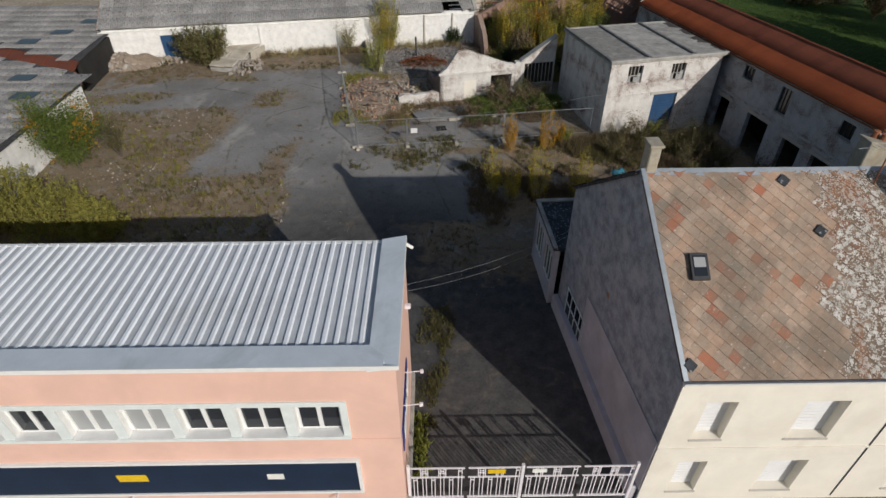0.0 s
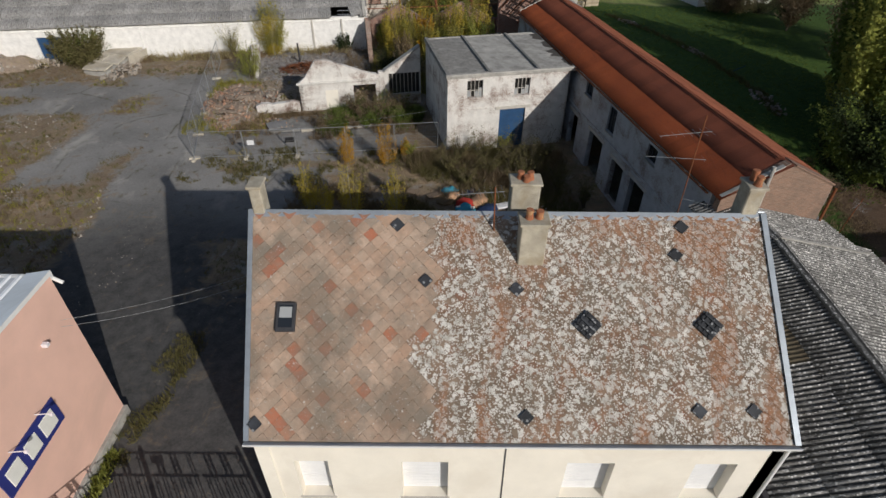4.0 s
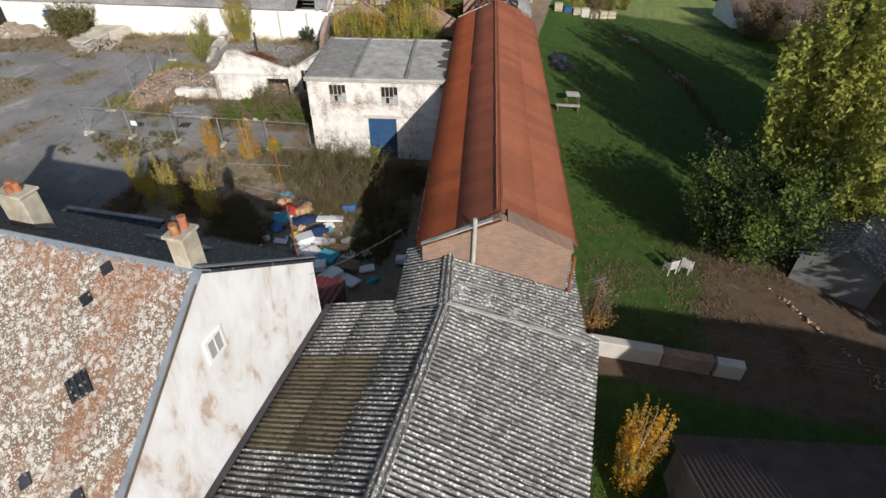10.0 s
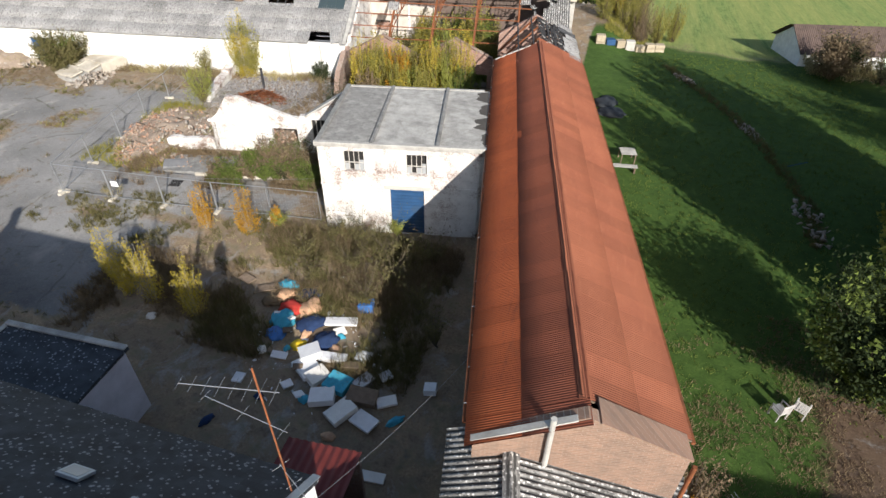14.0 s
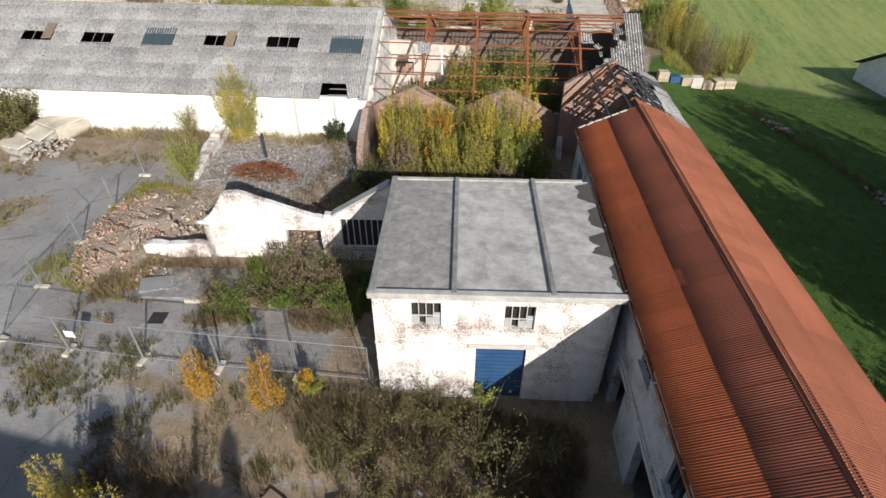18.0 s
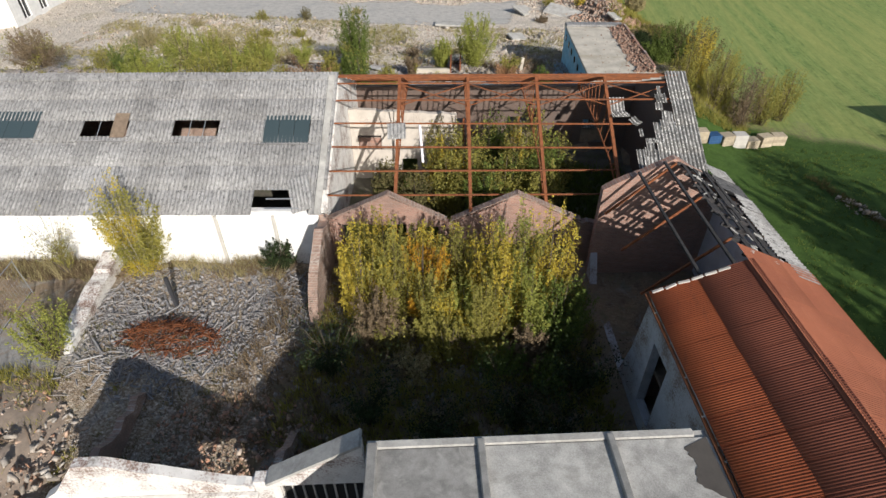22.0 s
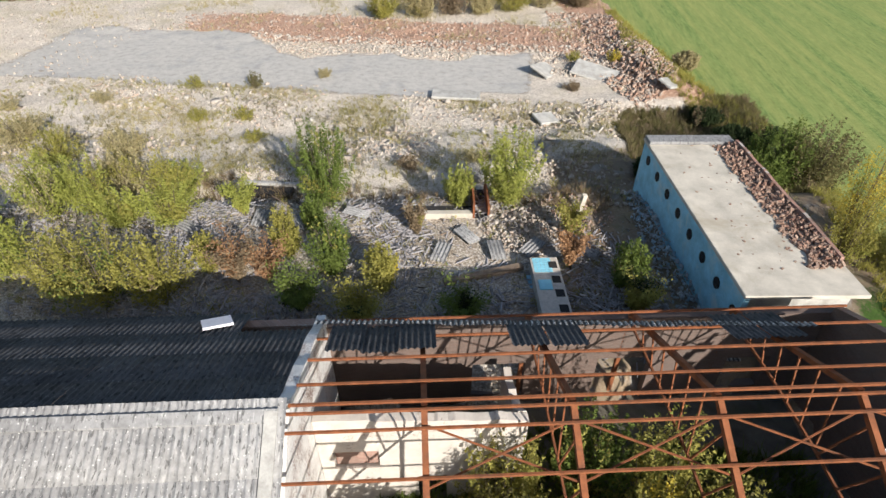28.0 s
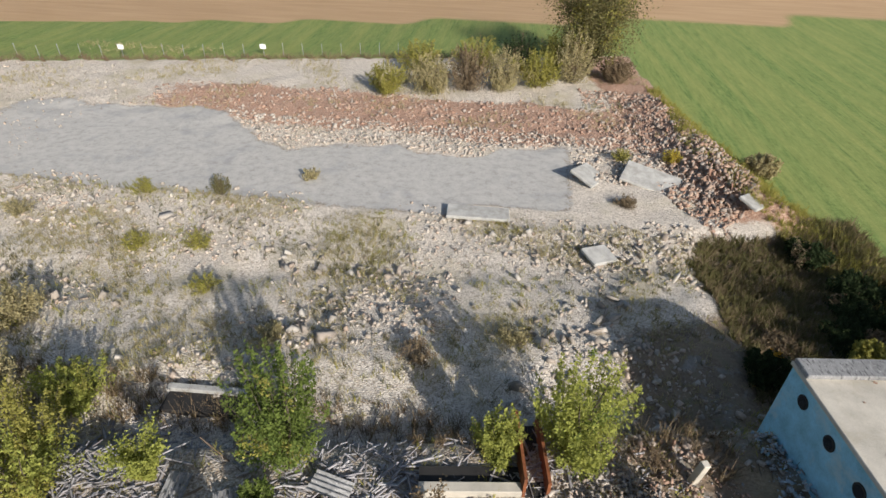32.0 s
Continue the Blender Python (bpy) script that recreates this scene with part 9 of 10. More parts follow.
for x, y, h, s, a in ((-15.0, 91.5, 1.2, 1.0, "leaf_olive"), (-11.5, 92.0, 1.3, 1.0, "leaf_olive"), (-7.9, 101.0, 1.0, 0.8, "leaf_straw"), (-13.0, 97.9, 1.8, 0.9, "leaf_weed"), (-18.0, 97.2, 1.3, 1.0, "leaf_olive"), (-9.0, 88.0, 1.0, 1.0, "leaf_olive"), (-24.0, 93.5, 1.2, 1.2, "leaf_straw"),
                      (13.6, 101.0, 1.0, 0.9, "leaf_brown"), (17.8, 108.0, 1.4, 0.9, "leaf_yellow"), (14.2, 107.8, 1.2, 0.9, "leaf_olive"), (-30.0, 91.0, 1.3, 1.3, "leaf_straw"), (2.5, 84.0, 0.9, 1.1, "leaf_brown"), (-4.0, 84.5, 0.9, 1.0, "leaf_straw"), (6.5, 86.0, 0.7, 0.8, "leaf_straw")):
    plant("shrub", x, y, h * 0.75, s * 0.9, a, "low straggling shrub on the rubble", "shrub", "round", 26, 34, 0.1, base=0.05, group="low shrubs")
herbs("weeds", "dry weeds over the rubble", scatter(4500, -34, 24, 80, 98, 101, field_keep, 0.18), 0.32, "leaf_straw", seed=101, blades=8)
herbs("weeds", "olive weeds over the rubble", scatter(2600, -34, 24, 68.5, 98, 102, field_keep, 0.25), 0.35, "leaf_olive", seed=102, blades=8)
herbs("weeds", "dark weed patches among the rubble", scatter(1100, -34, 16, 80, 98, 112, field_keep, 0.22), 0.4, "leaf_weed", seed=112, blades=9)
herbs("weeds", "brown weeds at the ledge", scatter(500, -16, 14, 79.4, 81.6, 103, field_keep), 0.7, "leaf_brown", seed=103)
herbs("weeds", "weeds over the far cleared ground", scatter(1800, -45, 20, 112, 130, 104, lambda x, y: x < field_edge(y), 0.15), 0.45, "leaf_straw", seed=104, blades=8)
herbs("weeds", "rank grass along the field edge", scatter(2300, 19, 33, 73, 126, 105, lambda x, y: -3.5 < x - field_edge(y) < 0.6 and not (15 < x < 21.6 and y < 84), 0.0), 0.6, "leaf_olive", seed=105)

herbs("weeds", "dark rank weeds in the hollow behind the blue building", scatter(3200, 16, 28, 83, 102, 110, lambda x, y: dark_bank(x, y) > 0.4), 0.5, "leaf_weed", seed=110, width=0.025)
herbs("weeds", "brown stalks in the hollow behind the blue building", scatter(900, 16, 28, 83, 102, 111, lambda x, y: dark_bank(x, y) > 0.4), 0.7, "leaf_brown", seed=111)
for x, y, r, t in ((16.9, 70.0, 10, 12), (17.9, 69.7, 32, 20), (18.9, 70.1, -15, 8), (16.0, 70.4, 60, 16), (19.8, 69.8, 5, 10)):
    whole("fallen_sheet", sheet_mesh("fallen_sheet", M["corr_pale"], 5, 0.177, 0.03, 1.4), None, pose(x, y, gz(x, y) + 0.3, t, 4, r), "fallen fibre-cement sheet at the end of the blue building", "sheet", "fallen sheets")

# ---- field edge, hedges and the distance ----
for x, y, h, s, a, b in ((26.6, 86.4, 4.4, 2.4, "leaf_brown", "leaf_weed"), (24.9, 86.6, 4.0, 2.0, "leaf_dark", "leaf_green"), (26.9, 91.5, 1.8, 1.6, "leaf_weed", "leaf_dark"), (23.3, 85.4, 2.8, 1.5, "leaf_dark", "leaf_green"), (22.2, 88.6, 0.9, 1.7, "leaf_weed", "leaf_dark"), (24.4, 93.2, 1.2, 1.5, "leaf_weed", "leaf_dark"), (22.9, 88.3, 1.3, 0.9, "leaf_orange", "leaf_brown"), (24.3, 107.5, 1.5, 1.3, "leaf_brown", "leaf_straw"), (17.0, 85.6, 1.4, 1.0, "leaf_orange", "leaf_dark"), (23.6, 91.0, 1.0, 1.7, "leaf_brown", "leaf_dark"), (25.2, 94.2, 1.1, 1.4, "leaf_brown", "leaf_dark"), (23.6, 97.2, 1.2, 1.4, "leaf_brown", "leaf_dark"),
                         (22.5, 84.4, 1.8, 1.3, "leaf_olive", "leaf_dark"), (21.6, 87.0, 1.6, 0.8, "leaf_green", "leaf_olive"), (19.4, 85.4, 1.5, 0.7, "leaf_green", "leaf_olive"), (18.6, 88.0, 0.5, 1.2, "leaf_weed", "leaf_brown")):
    plant("hedge_bush", x, y, h, s, a, "dense brownish bush at the field edge", "shrub", "round", 90, 80, 0.13, base=0.05, second=b, mix=0.35, group="field edge bushes")
for x, y, h, s, a, b in ((25.2, 79.0, 4.4, 1.1, "leaf_bright", "leaf_yellow"), (24.2, 77.0, 3.4, 1.1, "leaf_bright", "leaf_olive"), (26.4, 76.2, 4.2, 1.2, "leaf_straw", "leaf_olive"), (28.2, 75.2, 4.2, 1.2, "leaf_straw", "leaf_brown"), (29.8, 76.0, 3.8, 1.2, "leaf_straw", "leaf_olive"), (31.4, 77.0, 3.8, 1.1, "leaf_straw", "leaf_olive"), (27.4, 78.2, 3.8, 1.2, "leaf_straw", "leaf_olive")):
    plant("poplar_shoot", x, y, h, s, a, "tall straw-coloured poplar shoots at the field edge", shape="column", branches=60, per=45, size=0.1, base=0.05, second=b, mix=0.4, group="poplar shoots")
for x, y, h, s, a, b in ((-6.5, 119.5, 3.0, 2.0, "leaf_straw", "leaf_olive"), (-2.5, 120.5, 3.4, 2.2, "leaf_olive", "leaf_straw"), (1.0, 122.0, 4.4, 2.2, "leaf_straw", "leaf_brown"), (4.4, 123.0, 3.8, 2.3, "leaf_olive", "leaf_straw"), (8.0, 124.2, 3.6, 2.2, "leaf_straw", "leaf_olive"),
                         (11.4, 126.5, 5.0, 2.2, "leaf_brown", "leaf_straw"), (10.0, 130.5, 4.0, 2.2, "leaf_brown", "leaf_olive"), (-4.5, 127.0, 3.2, 2.6, "leaf_brown", "leaf_olive"), (1.5, 129.0, 3.4, 2.6, "leaf_brown", "leaf_olive"), (6.0, 130.0, 3.6, 2.6, "leaf_brown", "leaf_dark"), (16.0, 127.5, 2.6, 1.8, "leaf_olive", "leaf_brown")):
    plant("hedge_bush", x, y, h, s, a, "autumn bush of the far hedge", "shrub", "round", 70, 50, 0.17, base=0.05, second=b, mix=0.4, group="far hedge")
plant("tree", 13.4, 130.5, 8.2, 5.2, "leaf_olive", "broad olive and gold tree in the far hedge", shape="round", branches=190, per=85, size=0.22, base=0.06, second="leaf_weed", mix=0.2)
for k in range(22):
    x = -50 + k * 2.1
    y = 134.0 + 0.245 * x
    p = thing("field_post", pose(x, y, gz(x, y) - 0.05), "thin steel fence post at the field edge", "post", "field fence")
    part("stake", tube((0, 0, 0), (0, 0, 1.5), 0.03), M["galv"], p)
    if k in (6, 13):
        part("notice", box(-0.35, 0.35, -0.05, -0.035, 0.9, 1.4), M["paper"], p, "white notice")
herbs("hedge_weeds", "brown brushwood along the field fence", [(x, 133.2 + 0.245 * x + 0.5 * math.sin(x * 3)) for x in np.linspace(-62, 4, 420)], 0.9, "leaf_brown", seed=106, blades=14)

# ---- gardens beside the long building ----
plant("tree", 37.3, 31.6, 3.8, 3.2, "leaf_dark", "broad dark green garden tree", shape="round", branches=120, per=130, size=0.2, base=0.12, second="leaf_green", mix=-0.04, fuzz=0.1)
plant("tree", 41.8, 36.6, 13.0, 4.5, "leaf_olive", "tall yellow-green poplar in the garden", shape="column", branches=130, per=150, size=0.30, base=0.03, second="leaf_bright", mix=0.3)
# Out-of-view tree added only to shade the lawn.
plant("tree", 54.0, 31.0, 11.0, 3.8, "leaf_dark", "large dark tree out of view, added for its shade", shape="round", branches=130, per=70, size=0.2, base=0.08, second="leaf_green", mix=0.3)
plant("tree", 44.6, 43.0, 14.5, 3.6, "leaf_olive", "tall olive poplar shading the lawn", shape="column", branches=150, per=70, size=0.36, base=0.03, second="leaf_green", mix=0.4)
# Second poplar, added to widen the shade on the lawn.
plant("tree", 46.6, 45.2, 15.5, 3.6, "leaf_olive", "tall olive poplar shading the lawn", shape="column", branches=150, per=70, size=0.36, base=0.03, second="leaf_green", mix=0.4)
for x, y, h, s in ((49.0, 53.0, 6.0, 3.2), (53.0, 58.0, 7.0, 3.4), (48.0, 62.0, 4.6, 2.8), (55.0, 49.0, 8.0, 3.6), (51.0, 67.0, 4.2, 2.6), (44.2, 68.5, 3.0, 2.0)):
    plant("tree", x, y, h, s, "leaf_dark", "dark tree beyond the lawn", shape="round", branches=90, per=60, size=0.19, base=0.06, second="leaf_brown", mix=0.3, group="lawn trees")
for x, y, h, s in ((43.6, 70.2, 2.0, 1.6), (46.0, 69.5, 2.2, 1.8), (48.5, 69.5, 2.6, 2.0)):
    plant("shrub", x, y, h, s, "leaf_brown", "withered brown bushes before the far house", "shrub", "round", 60, 45, 0.13, second="leaf_straw", mix=0.4, group="brown bushes")
plant("shrub", 30.6, 24.9, 2.8, 0.9, "leaf_orange", "tall ochre bush at the brick gable", "shrub", "round", 40, 30, 0.09, second="leaf_brown", mix=0.3)
plant("tree", 32.2, 17.7, 4.4, 0.85, "leaf_olive", "golden orange birch in the dark garden", shape="column", branches=50, per=60, size=0.1, bark="birch", second="leaf_orange", mix=0.3)
# Trees added out of view and behind the poplar to thicken the lawn shade.
for x, y, h, sp, lf in ((48.6, 24.6, 7.5, 3.0, "leaf_green"), (43.2, 38.8, 8.5, 3.0, "leaf_dark"), (45.0, 40.8, 9.0, 3.0, "leaf_dark")):
    plant("tree", x, y, h, sp, lf, "dense dark tree added to thicken the lawn shade", shape="round", branches=90, per=60, size=0.42, base=0.06, second="leaf_dark", mix=0.4, group="boundary trees")
herbs("weeds", "leaf litter and tufts on the near lawn", scatter(2200, 30, 40, 24.5, 36, 107, None, 0.3), 0.16, "leaf_brown", seed=107, blades=6)
herbs("lawn_tufts", "dark grass tufts of the shaded garden", scatter(1500, 30.2, 44, 10, 22.8, 113, None, 0.3), 0.16, "leaf_green", seed=113, blades=6, width=0.02)
herbs("lawn_tufts", "grass tufts of the garden lawn", scatter(5200, 27.5, 46, 30, 72, 108, lambda x, y: x > 29.8 - 0.19 * (y - 23)), 0.13, "leaf_green", seed=108, blades=6, width=0.02)
herbs("weeds", "weedy strip along the garden wall", scatter(1000, 24, 31, 28, 62, 109, lambda x, y: 0.1 < x - (29.3 - 0.194 * (y - 23.3)) < 1.3), 0.4, "leaf_olive", seed=109)


# White plastic toned down for the half shade the chairs stand in.
M["chair_plastic"] = plain("shaded_white_plastic", (0.55, 0.52, 0.49), 0.2, 6, 0.55)


def garden_chair(x, y, rot):
    c = thing("garden_chair", pose(x, y, gz(x, y) - 0.01, 0, 0, rot), "white moulded plastic garden chair on the lawn", "chair", "garden chairs")
    part("seat", box(-0.25, 0.25, -0.24, 0.24, 0.4, 0.44, bevel=0.015), M["chair_plastic"], c)
    for k in range(5):
        part("back_slat", box(-0.24 + k * 0.1, -0.17 + k * 0.1, 0.22, 0.25, 0.45, 0.86, bevel=0.006), M["chair_plastic"], c)
    part("back_rail", box(-0.26, 0.26, 0.215, 0.255, 0.861, 0.92, bevel=0.012), M["chair_plastic"], c)
    for sx in (-0.23, 0.23):
        part("armrest", box(sx - 0.03, sx + 0.03, -0.22, 0.21, 0.63, 0.67, bevel=0.01), M["chair_plastic"], c)
        for sy in (-0.21, 0.2):
            part("leg", box(sx - 0.025, sx + 0.025, sy - 0.025, sy + 0.025, 0, 0.399), M["chair_plastic"], c)
        part("arm_post", box(sx - 0.02, sx + 0.02, -0.22, -0.18, 0.441, 0.629), M["chair_plastic"], c)


garden_chair(34.2, 30.0, 215)
garden_chair(35.0, 30.3, 150)
gw = thing("garden_wall", frame_at(30.5, 23.4, -0.05, 2), "low garden wall of concrete and brick segments", "wall")
for k, (ln, mt, h) in enumerate(((3.0, "stone_trim", 0.9), (2.0, "brick_pale", 0.85), (1.1, "stone_trim", 0.8))):
    x0 = (0, 3.02, 5.14)[k]
    part("segment", box(x0, x0 + ln, 0, 0.45, 0, h, bevel=0.04), M[mt], gw, ("pale concrete segment", "brick segment", "pale concrete segment")[k])
for k in range(7):
    x = 37.5 + k * 1.9
    p = thing("garden_post", pose(x, 24.6 + 0.1 * k, -0.03), "thin garden fence post with wires", "post", "garden fence")
    part("stake", tube((0, 0, 0), (0, 0, 1.1), 0.02), M["wood"], p)
    if k < 6:
        for z in (0.5, 0.8, 1.05):
            part("wire", tube((0, 0, z), (1.9, 0.1, z), 0.003, n=4), M["galv"], p)
heap("rock_edging", "row of stones edging the earth path", 40.6, 27.6, 0.16, 3.0, 0.06, 60, 0.06, 0.15, M["yard_rubble"], 120, turn=0.6)
heap("rock_edging", "stones along the earth bed", 42.6, 25.0, 1.2, 0.4, 0.08, 50, 0.06, 0.18, M["yard_rubble"], 121)
heap("rock_edging", "stones and planting strip across the lawn", 31.9, 64.6, 1.4, 0.6, 0.2, 90, 0.05, 0.26, M["dull_rubble"], 122, turn=-1.0)
heap("rock_edging", "stones of the planting strip", 36.2, 55.4, 0.5, 1.8, 0.15, 60, 0.05, 0.22, M["dull_rubble"], 123, turn=0.5)
heap("rock_edging", "stones and bare earth by the tree", 38.2, 44.4, 0.8, 2.4, 0.2, 90, 0.05, 0.28, M["dull_rubble"], 124, turn=0.1)
herbs("weeds", "weedy planting strip across the lawn", [(ramp_at(((42, 37.8), (46, 38.5), (55, 36.3), (65, 31.8), (68, 30.6)), y) + rnd.uniform(-0.4, 0.4), y) for y in np.linspace(42, 68, 420)], 0.3, "leaf_weed", seed=126)


def low_house(name, x, y, z, rot, w, d, h, rise, wall, roof, label, door=True):
    b = thing(name, pose(x, y, z, 0, 0, rot), label, "shed" if w < 7 else "house")
    part("wall", box(0, w, 0, 0.2, -0.3, h), M[wall], b)
    part("wall", box(0, w, d - 0.2, d, -0.3, h), M[wall], b)
    g = Gable([(0, h), (d / 2 - 0.2, h + rise - 0.1), (d - 0.4, h)])
    part("gable", wall_bm(d - 0.4, 0.2, g, base=-0.3), M[wall], b, at=pose(w, 0.2, 0, 0, 0, 90))
    part("gable", wall_bm(d - 0.4, 0.2, g, base=-0.3), M[wall], b, at=pose(0.2, 0.2, 0, 0, 0, 90))
    rh = math.hypot(d / 2 + 0.25, rise + 0.1)
    me = sheet_mesh("roof_sheet", M[roof], 6, 0.177, 0.027, rh)
    for o, al, up in (((-0.2, -0.25, h - 0.06), (1, 0, 0), (0, d / 2 + 0.25, rise + 0.1)), ((w + 0.2, d + 0.25, h - 0.06), (-1, 0, 0), (0, -d / 2 - 0.25, rise + 0.1))):
        m = slope(o, al, up)
        part("roof", box(0, w + 0.4, 0, rh, -0.05, 0.0), M[roof], b, at=m)
        cover(b, m, w + 0.4, rh, [me], 1.062, rh, seed=int(w * 10))
    if door:
        part("door", box(w * 0.4, w * 0.4 + 0.9, -0.04, -0.002, 0, 1.9), M["wood"], b)
    return b


low_house("garden_shed", 43.0, 29.6, 0, 62, 6.5, 3.4, 2.0, 0.9, "dark_concrete", "corr_dark", "dark garden shed with a corrugated roof")
low_house("garden_hut", 46.2, 36.4, 0, 20, 3.0, 2.4, 2.1, 0.6, "wood", "felt", "small wooden garden hut with a felt roof")
low_house("far_house", 42.4, 72.4, -0.05, 12, 10.0, 6.0, 2.0, 1.7, "whitewash_hall", "brown_roof", "low white house with a dark weathered roof beyond the lawn")
low_house("garden_shed", 34.5, 13.5, 0, 12, 8.0, 5.0, 2.2, 1.0, "dark_concrete", "brown_roof", "low dark shed in the shaded garden")
CRATES = [(24.3 + 0.95 * k, 70.2 + 0.42 * k, 0.85, 0.7, (0.8, 0.55, 0.7, 0.9, 0.6, 0.75, 0.7)[k], ("pale_wood", "blue_door", "pale_wood", "stone_trim", "pale_wood", "pale_wood", "pale_wood")[k]) for k in range(7)]
M["pale_wood"] = plain("pale_crate_wood", (0.50, 0.42, 0.30), 0.3, 5, 0.85, per=0.3)
for k, (x, y, sx, sy, sz, mt) in enumerate(CRATES):
    c = thing("crate_stack", pose(x, y, gz(x, y) - 0.02, 0, 0, 10 + 7 * (k % 3)), "stacked wooden crates and boxes at the garden end", "crate", "garden crates")
    n = 3
    for i in range(n):
        part("crate", box(-sx / 2, sx / 2, -sy / 2, sy / 2, sz * i / n + 0.003, sz * (i + 1) / n, bevel=0.015), M[mt], c)
whole("wheelbarrow_frame", tube((-0.5, 0, 0.1), (0.6, 0.2, 0.5), 0.03), M["blue_door"], pose(38.4, 50.8, gz(38.4, 50.8) - 0.02), "blue steel garden frame on the lawn", "garden tool")
for x, y, sx, sy in ((26.3, 55.6, 1.1, 0.9), (25.8, 57.2, 0.9, 1.2)):
    bm = bmesh.new()
    bmesh.ops.create_icosphere(bm, subdivisions=3, radius=1.0)
    for v in bm.verts:
        v.co *= 1 + 0.3 * noise.noise(v.co * 2.2 + Vector((x, y, 0)))
        v.co = Vector((v.co.x * sx, v.co.y * sy, max(0.0, v.co.z + 0.1 + 0.3 * noise.noise(v.co * 5)) * 0.3))
    whole("tarpaulin", bm, M["dark_sheet"], pose(x, y, gz(x, y) - 0.02), "dark crumpled tarpaulin over garden scrap beside the building", "tarpaulin", "garden tarpaulins", smooth=True)
gt = thing("garden_table", pose(27.7, 48.5, gz(27.7, 48.5) - 0.01, 0, 0, 12), "weathered grey garden table beside the long building", "table")
for k in range(5):
    part("board", box(-0.5, 0.5, -0.5 + k * 0.2, -0.32 + k * 0.2, 0.7, 0.74), M["concrete"], gt)
for x in (-0.44, 0.44):
    for y in (-0.44, 0.44):
        part("leg", box(x - 0.03, x + 0.03, y - 0.03, y + 0.03, 0, 0.699), M["wood"], gt)
gb = thing("garden_bench", pose(27.5, 47.0, gz(27.5, 47.0) - 0.01, 0, 0, 8), "low grey plank bench beside the garden table", "bench")
for k in range(3):
    part("board", box(-0.9, 0.9, -0.2 + k * 0.14, -0.08 + k * 0.14, 0.42, 0.46), M["concrete"], gb)
for x in (-0.75, 0.75):
    part("leg", box(x - 0.05, x + 0.05, -0.18, 0.18, 0, 0.419), M["wood"], gb)


# Unseen house block added to throw shade over the near garden.
nh = thing("shade_house", pose(42.0, 7.0, -0.1, 0, 0, 4), "unseen plain brick house added to shade the near garden", "house")
part("wall", box(0, 10, 0, 9, 0, 6.0), M["brick"], nh)
part("roof", prism([(-0.3, 6.0), (9.3, 6.0), (4.5, 9.2)], -0.3, 10.3, "x"), M["slate"], nh)


# ---- neighbouring sheds across the yard ----
def neighbour_shed(m, plan, width, height, skip, lights, label, seed):
    """A low shed under one nearly flat sheet roof; plan: the outline of the roof in its own slope."""
    b = thing("neighbour_shed", pose(0, 0, 0), label, "shed")
    part("roof_deck", prism(plan, -0.08, -0.03, "z"), M["corr_back"], b, at=m)
    cover(b, m @ pose(14, 0, 0), width - 14, height, sheet_grey, 1.062, 1.62, lap=0.15, seed=seed, lift=0.03, skip=skip)
    for lx, ly in lights:
        part("roof_light", box(lx - 0.8, lx + 0.8, ly - 0.55, ly + 0.55, 0.08, 0.11), M["glass_roof"], b, "dark roof light", at=m)
    return b


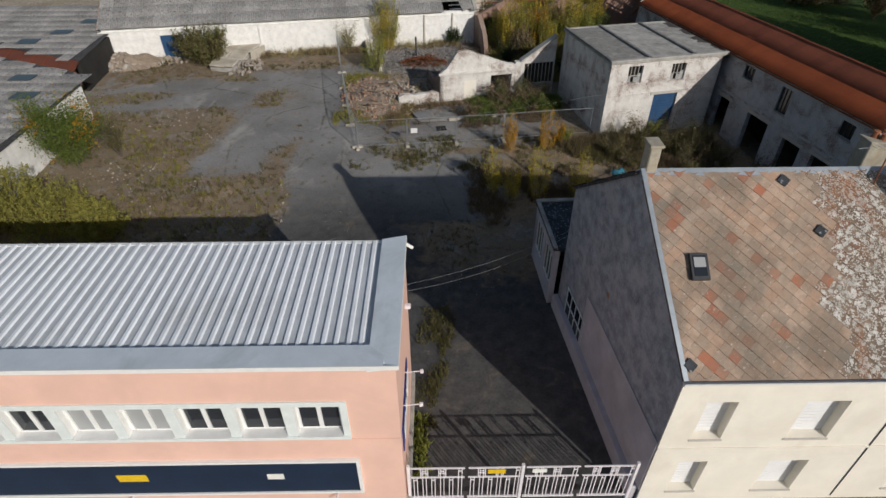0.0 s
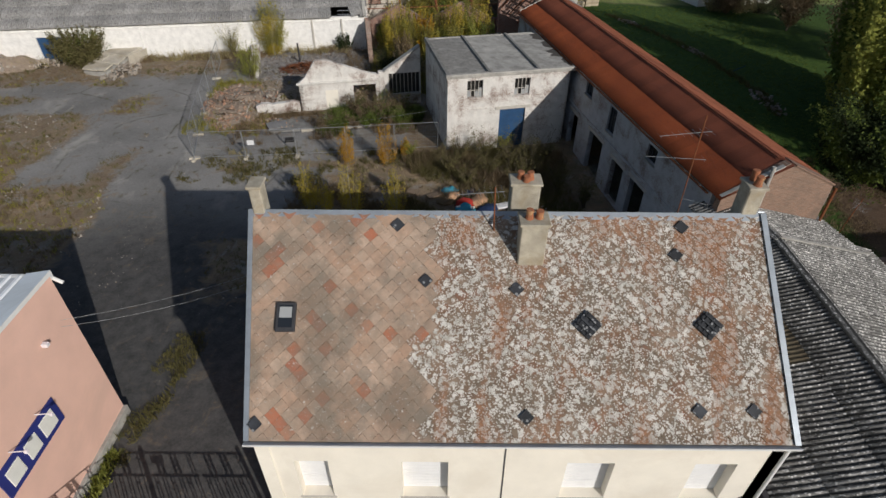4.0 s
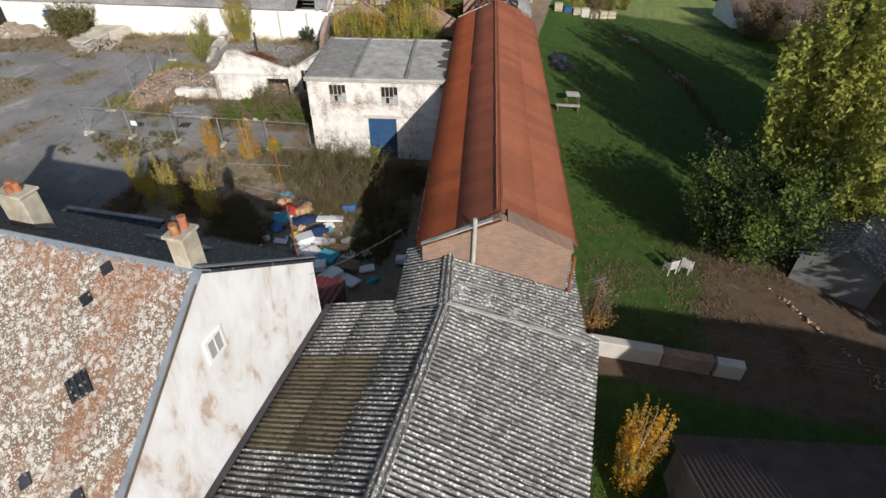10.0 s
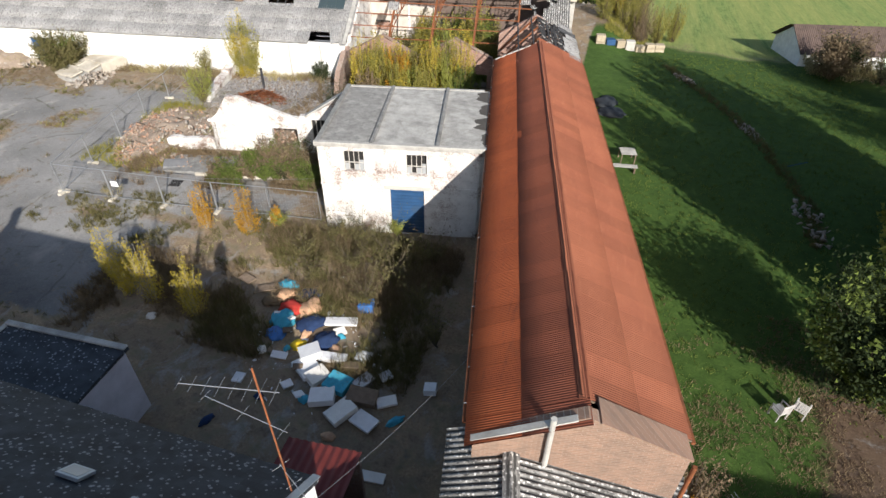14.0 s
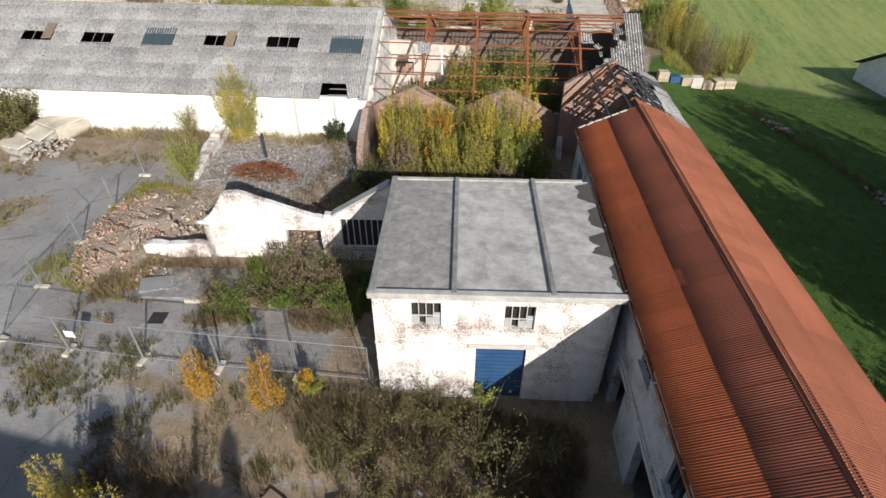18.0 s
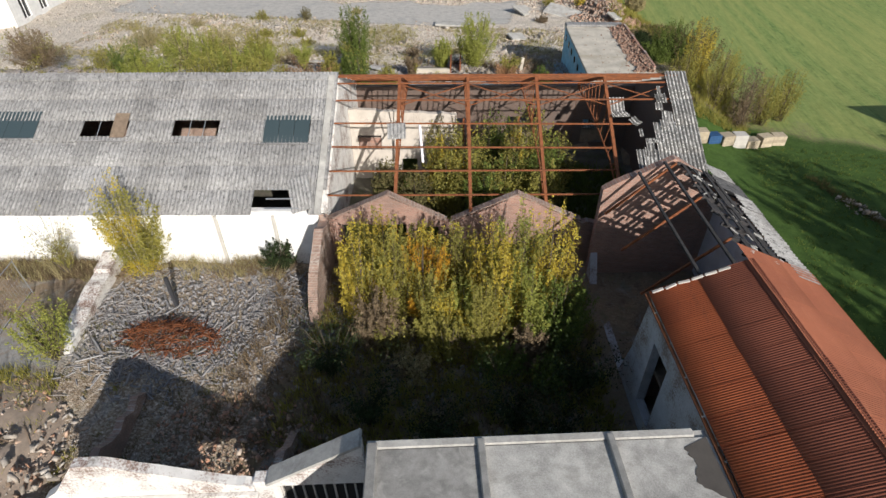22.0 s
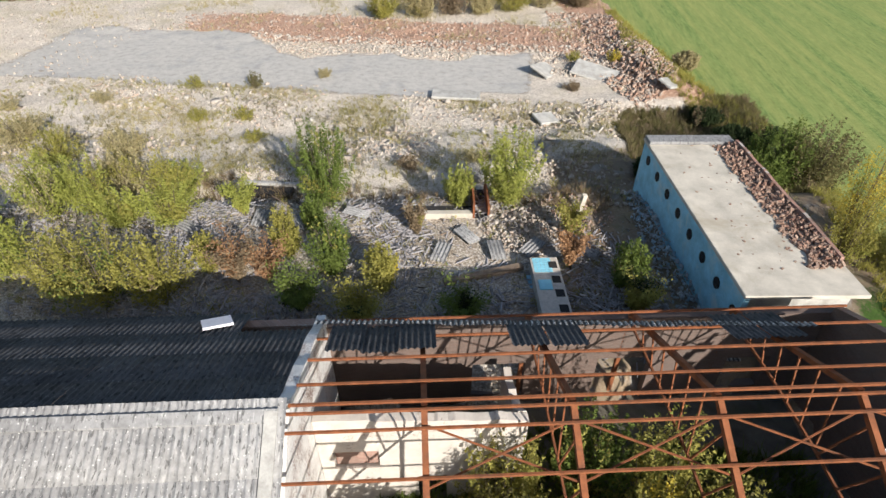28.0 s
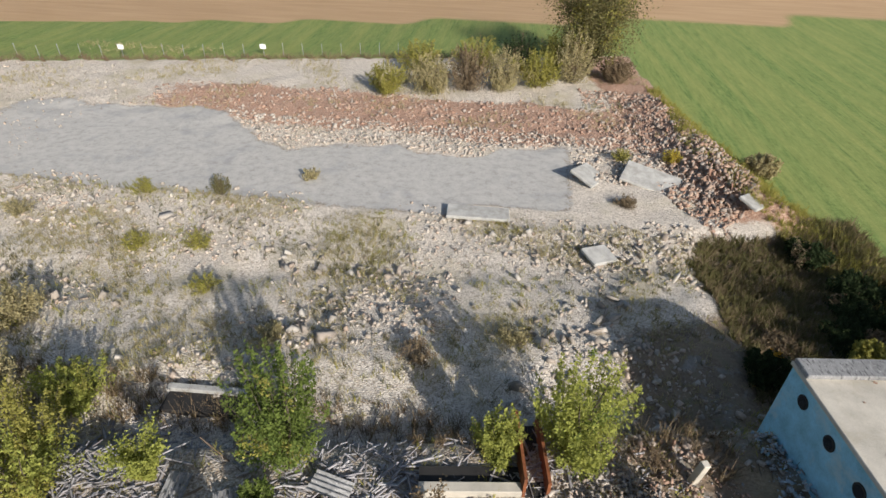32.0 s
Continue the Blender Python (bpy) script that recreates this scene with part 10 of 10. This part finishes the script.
near_m = slope((-60, 27.6, 3.1), (1, 0, 0), (0, 20, 0.2))
n1 = neighbour_shed(near_m, [(0, 0), (35.7, 0), (35.3, 11.3), (33.4, 14.0), (0, 29)], 35.5, 22, lambda x, y, rr: y > 13.6 + 0.45 * (19.4 - x) or x > 20.9, ((32.6, 9.2), (29.8, 5.5), (30.6, 12.5)), "low neighbouring shed with a grey sheet roof and white end wall", 28)
part("end_wall", wall_bm(11.2, 0.3, 3.05, base=-0.3), M["whitewash_hall"], n1, "white rendered end wall", at=pose(-24.45, 27.8, 0, 0, 0, 91.5))
part("near_wall", box(-60, -24.8, 27.8, 28.1, -0.3, 3.0), M["whitewash_hall"], n1)
part("corner_wall", wall_bm(3.4, 0.3, 3.05, base=-0.3), M["brick_pale"], n1, at=pose(-24.8, 39.05, 0, 0, 0, 122))
far_m = slope((-60, 43.7, 3.3), (1, 0, 0), (0, 14.3, 0.5))
n2 = neighbour_shed(far_m, [(0, 14.3), (32.8, 0), (31.6, 14.3)], 32.6, 14.4, lambda x, y, rr: y < 0.45 * (18.2 - x) + 0.4 or x > 18.4 - 0.08 * y, ((28.2, 6.5), (26.6, 4.2), (29.4, 9.4)), "neighbouring shed with a wide grey sheet roof", 44)
# End wall coloured near black to stand for the shadow gap beside the hall.
part("end_wall", wall_bm(14.2, 0.3, 3.25, base=-0.3), M["dark"], n2, at=pose(-27.3, 43.8, 0, 0, 0, 94.5))
vg = thing("valley_gutter", pose(0, 0, 0), "rusty brown metal gutter between the neighbouring roofs", "gutter")
part("gutter_bed", prism([(-26.5, 41.5), (-27.2, 43.6), (-59, 57.6), (-58.3, 55.6)], 3.16, 3.3, "z"), M["rust_dark"], vg)
for k in range(12):
    part("seam", box(-0.03, 0.03, 0.05, 1.9, 3.301, 3.33), M["rust_roof"], vg, at=frame_at(-26.9 - 1.3 * k, 41.7 + 0.57 * k, 0, 16))
wb = thing("white_building", frame_at(-43.6, 90.0, -0.1, 105.4), "distant white building at the edge of the cleared ground", "building")
WB_OPEN = tuple((2.0 + 4 * k, 3.6 + 4 * k, 0.6, 2.7) for k in range(6))
part("wall", wall_bm(25, 0.3, 4.0, WB_OPEN), M["whitewash_hall"], wb)
for x0, x1, z0, z1 in WB_OPEN:
    w = part("window", box(x0, x1, 0.16, 0.2, z0, z1), M["glass"], wb, "dark window")
    part("glazing_bar", box((x0 + x1) / 2 - 0.03, (x0 + x1) / 2 + 0.03, 0.1, 0.159, z0, z1), M["white_trim"], w)
part("body", box(0, 25, 0.31, 9, 0, 3.9), M["whitewash_hall"], wb)
part("roof", box(-0.2, 25.2, -0.2, 9.2, 4.0, 4.25), M["dark_concrete"], wb)
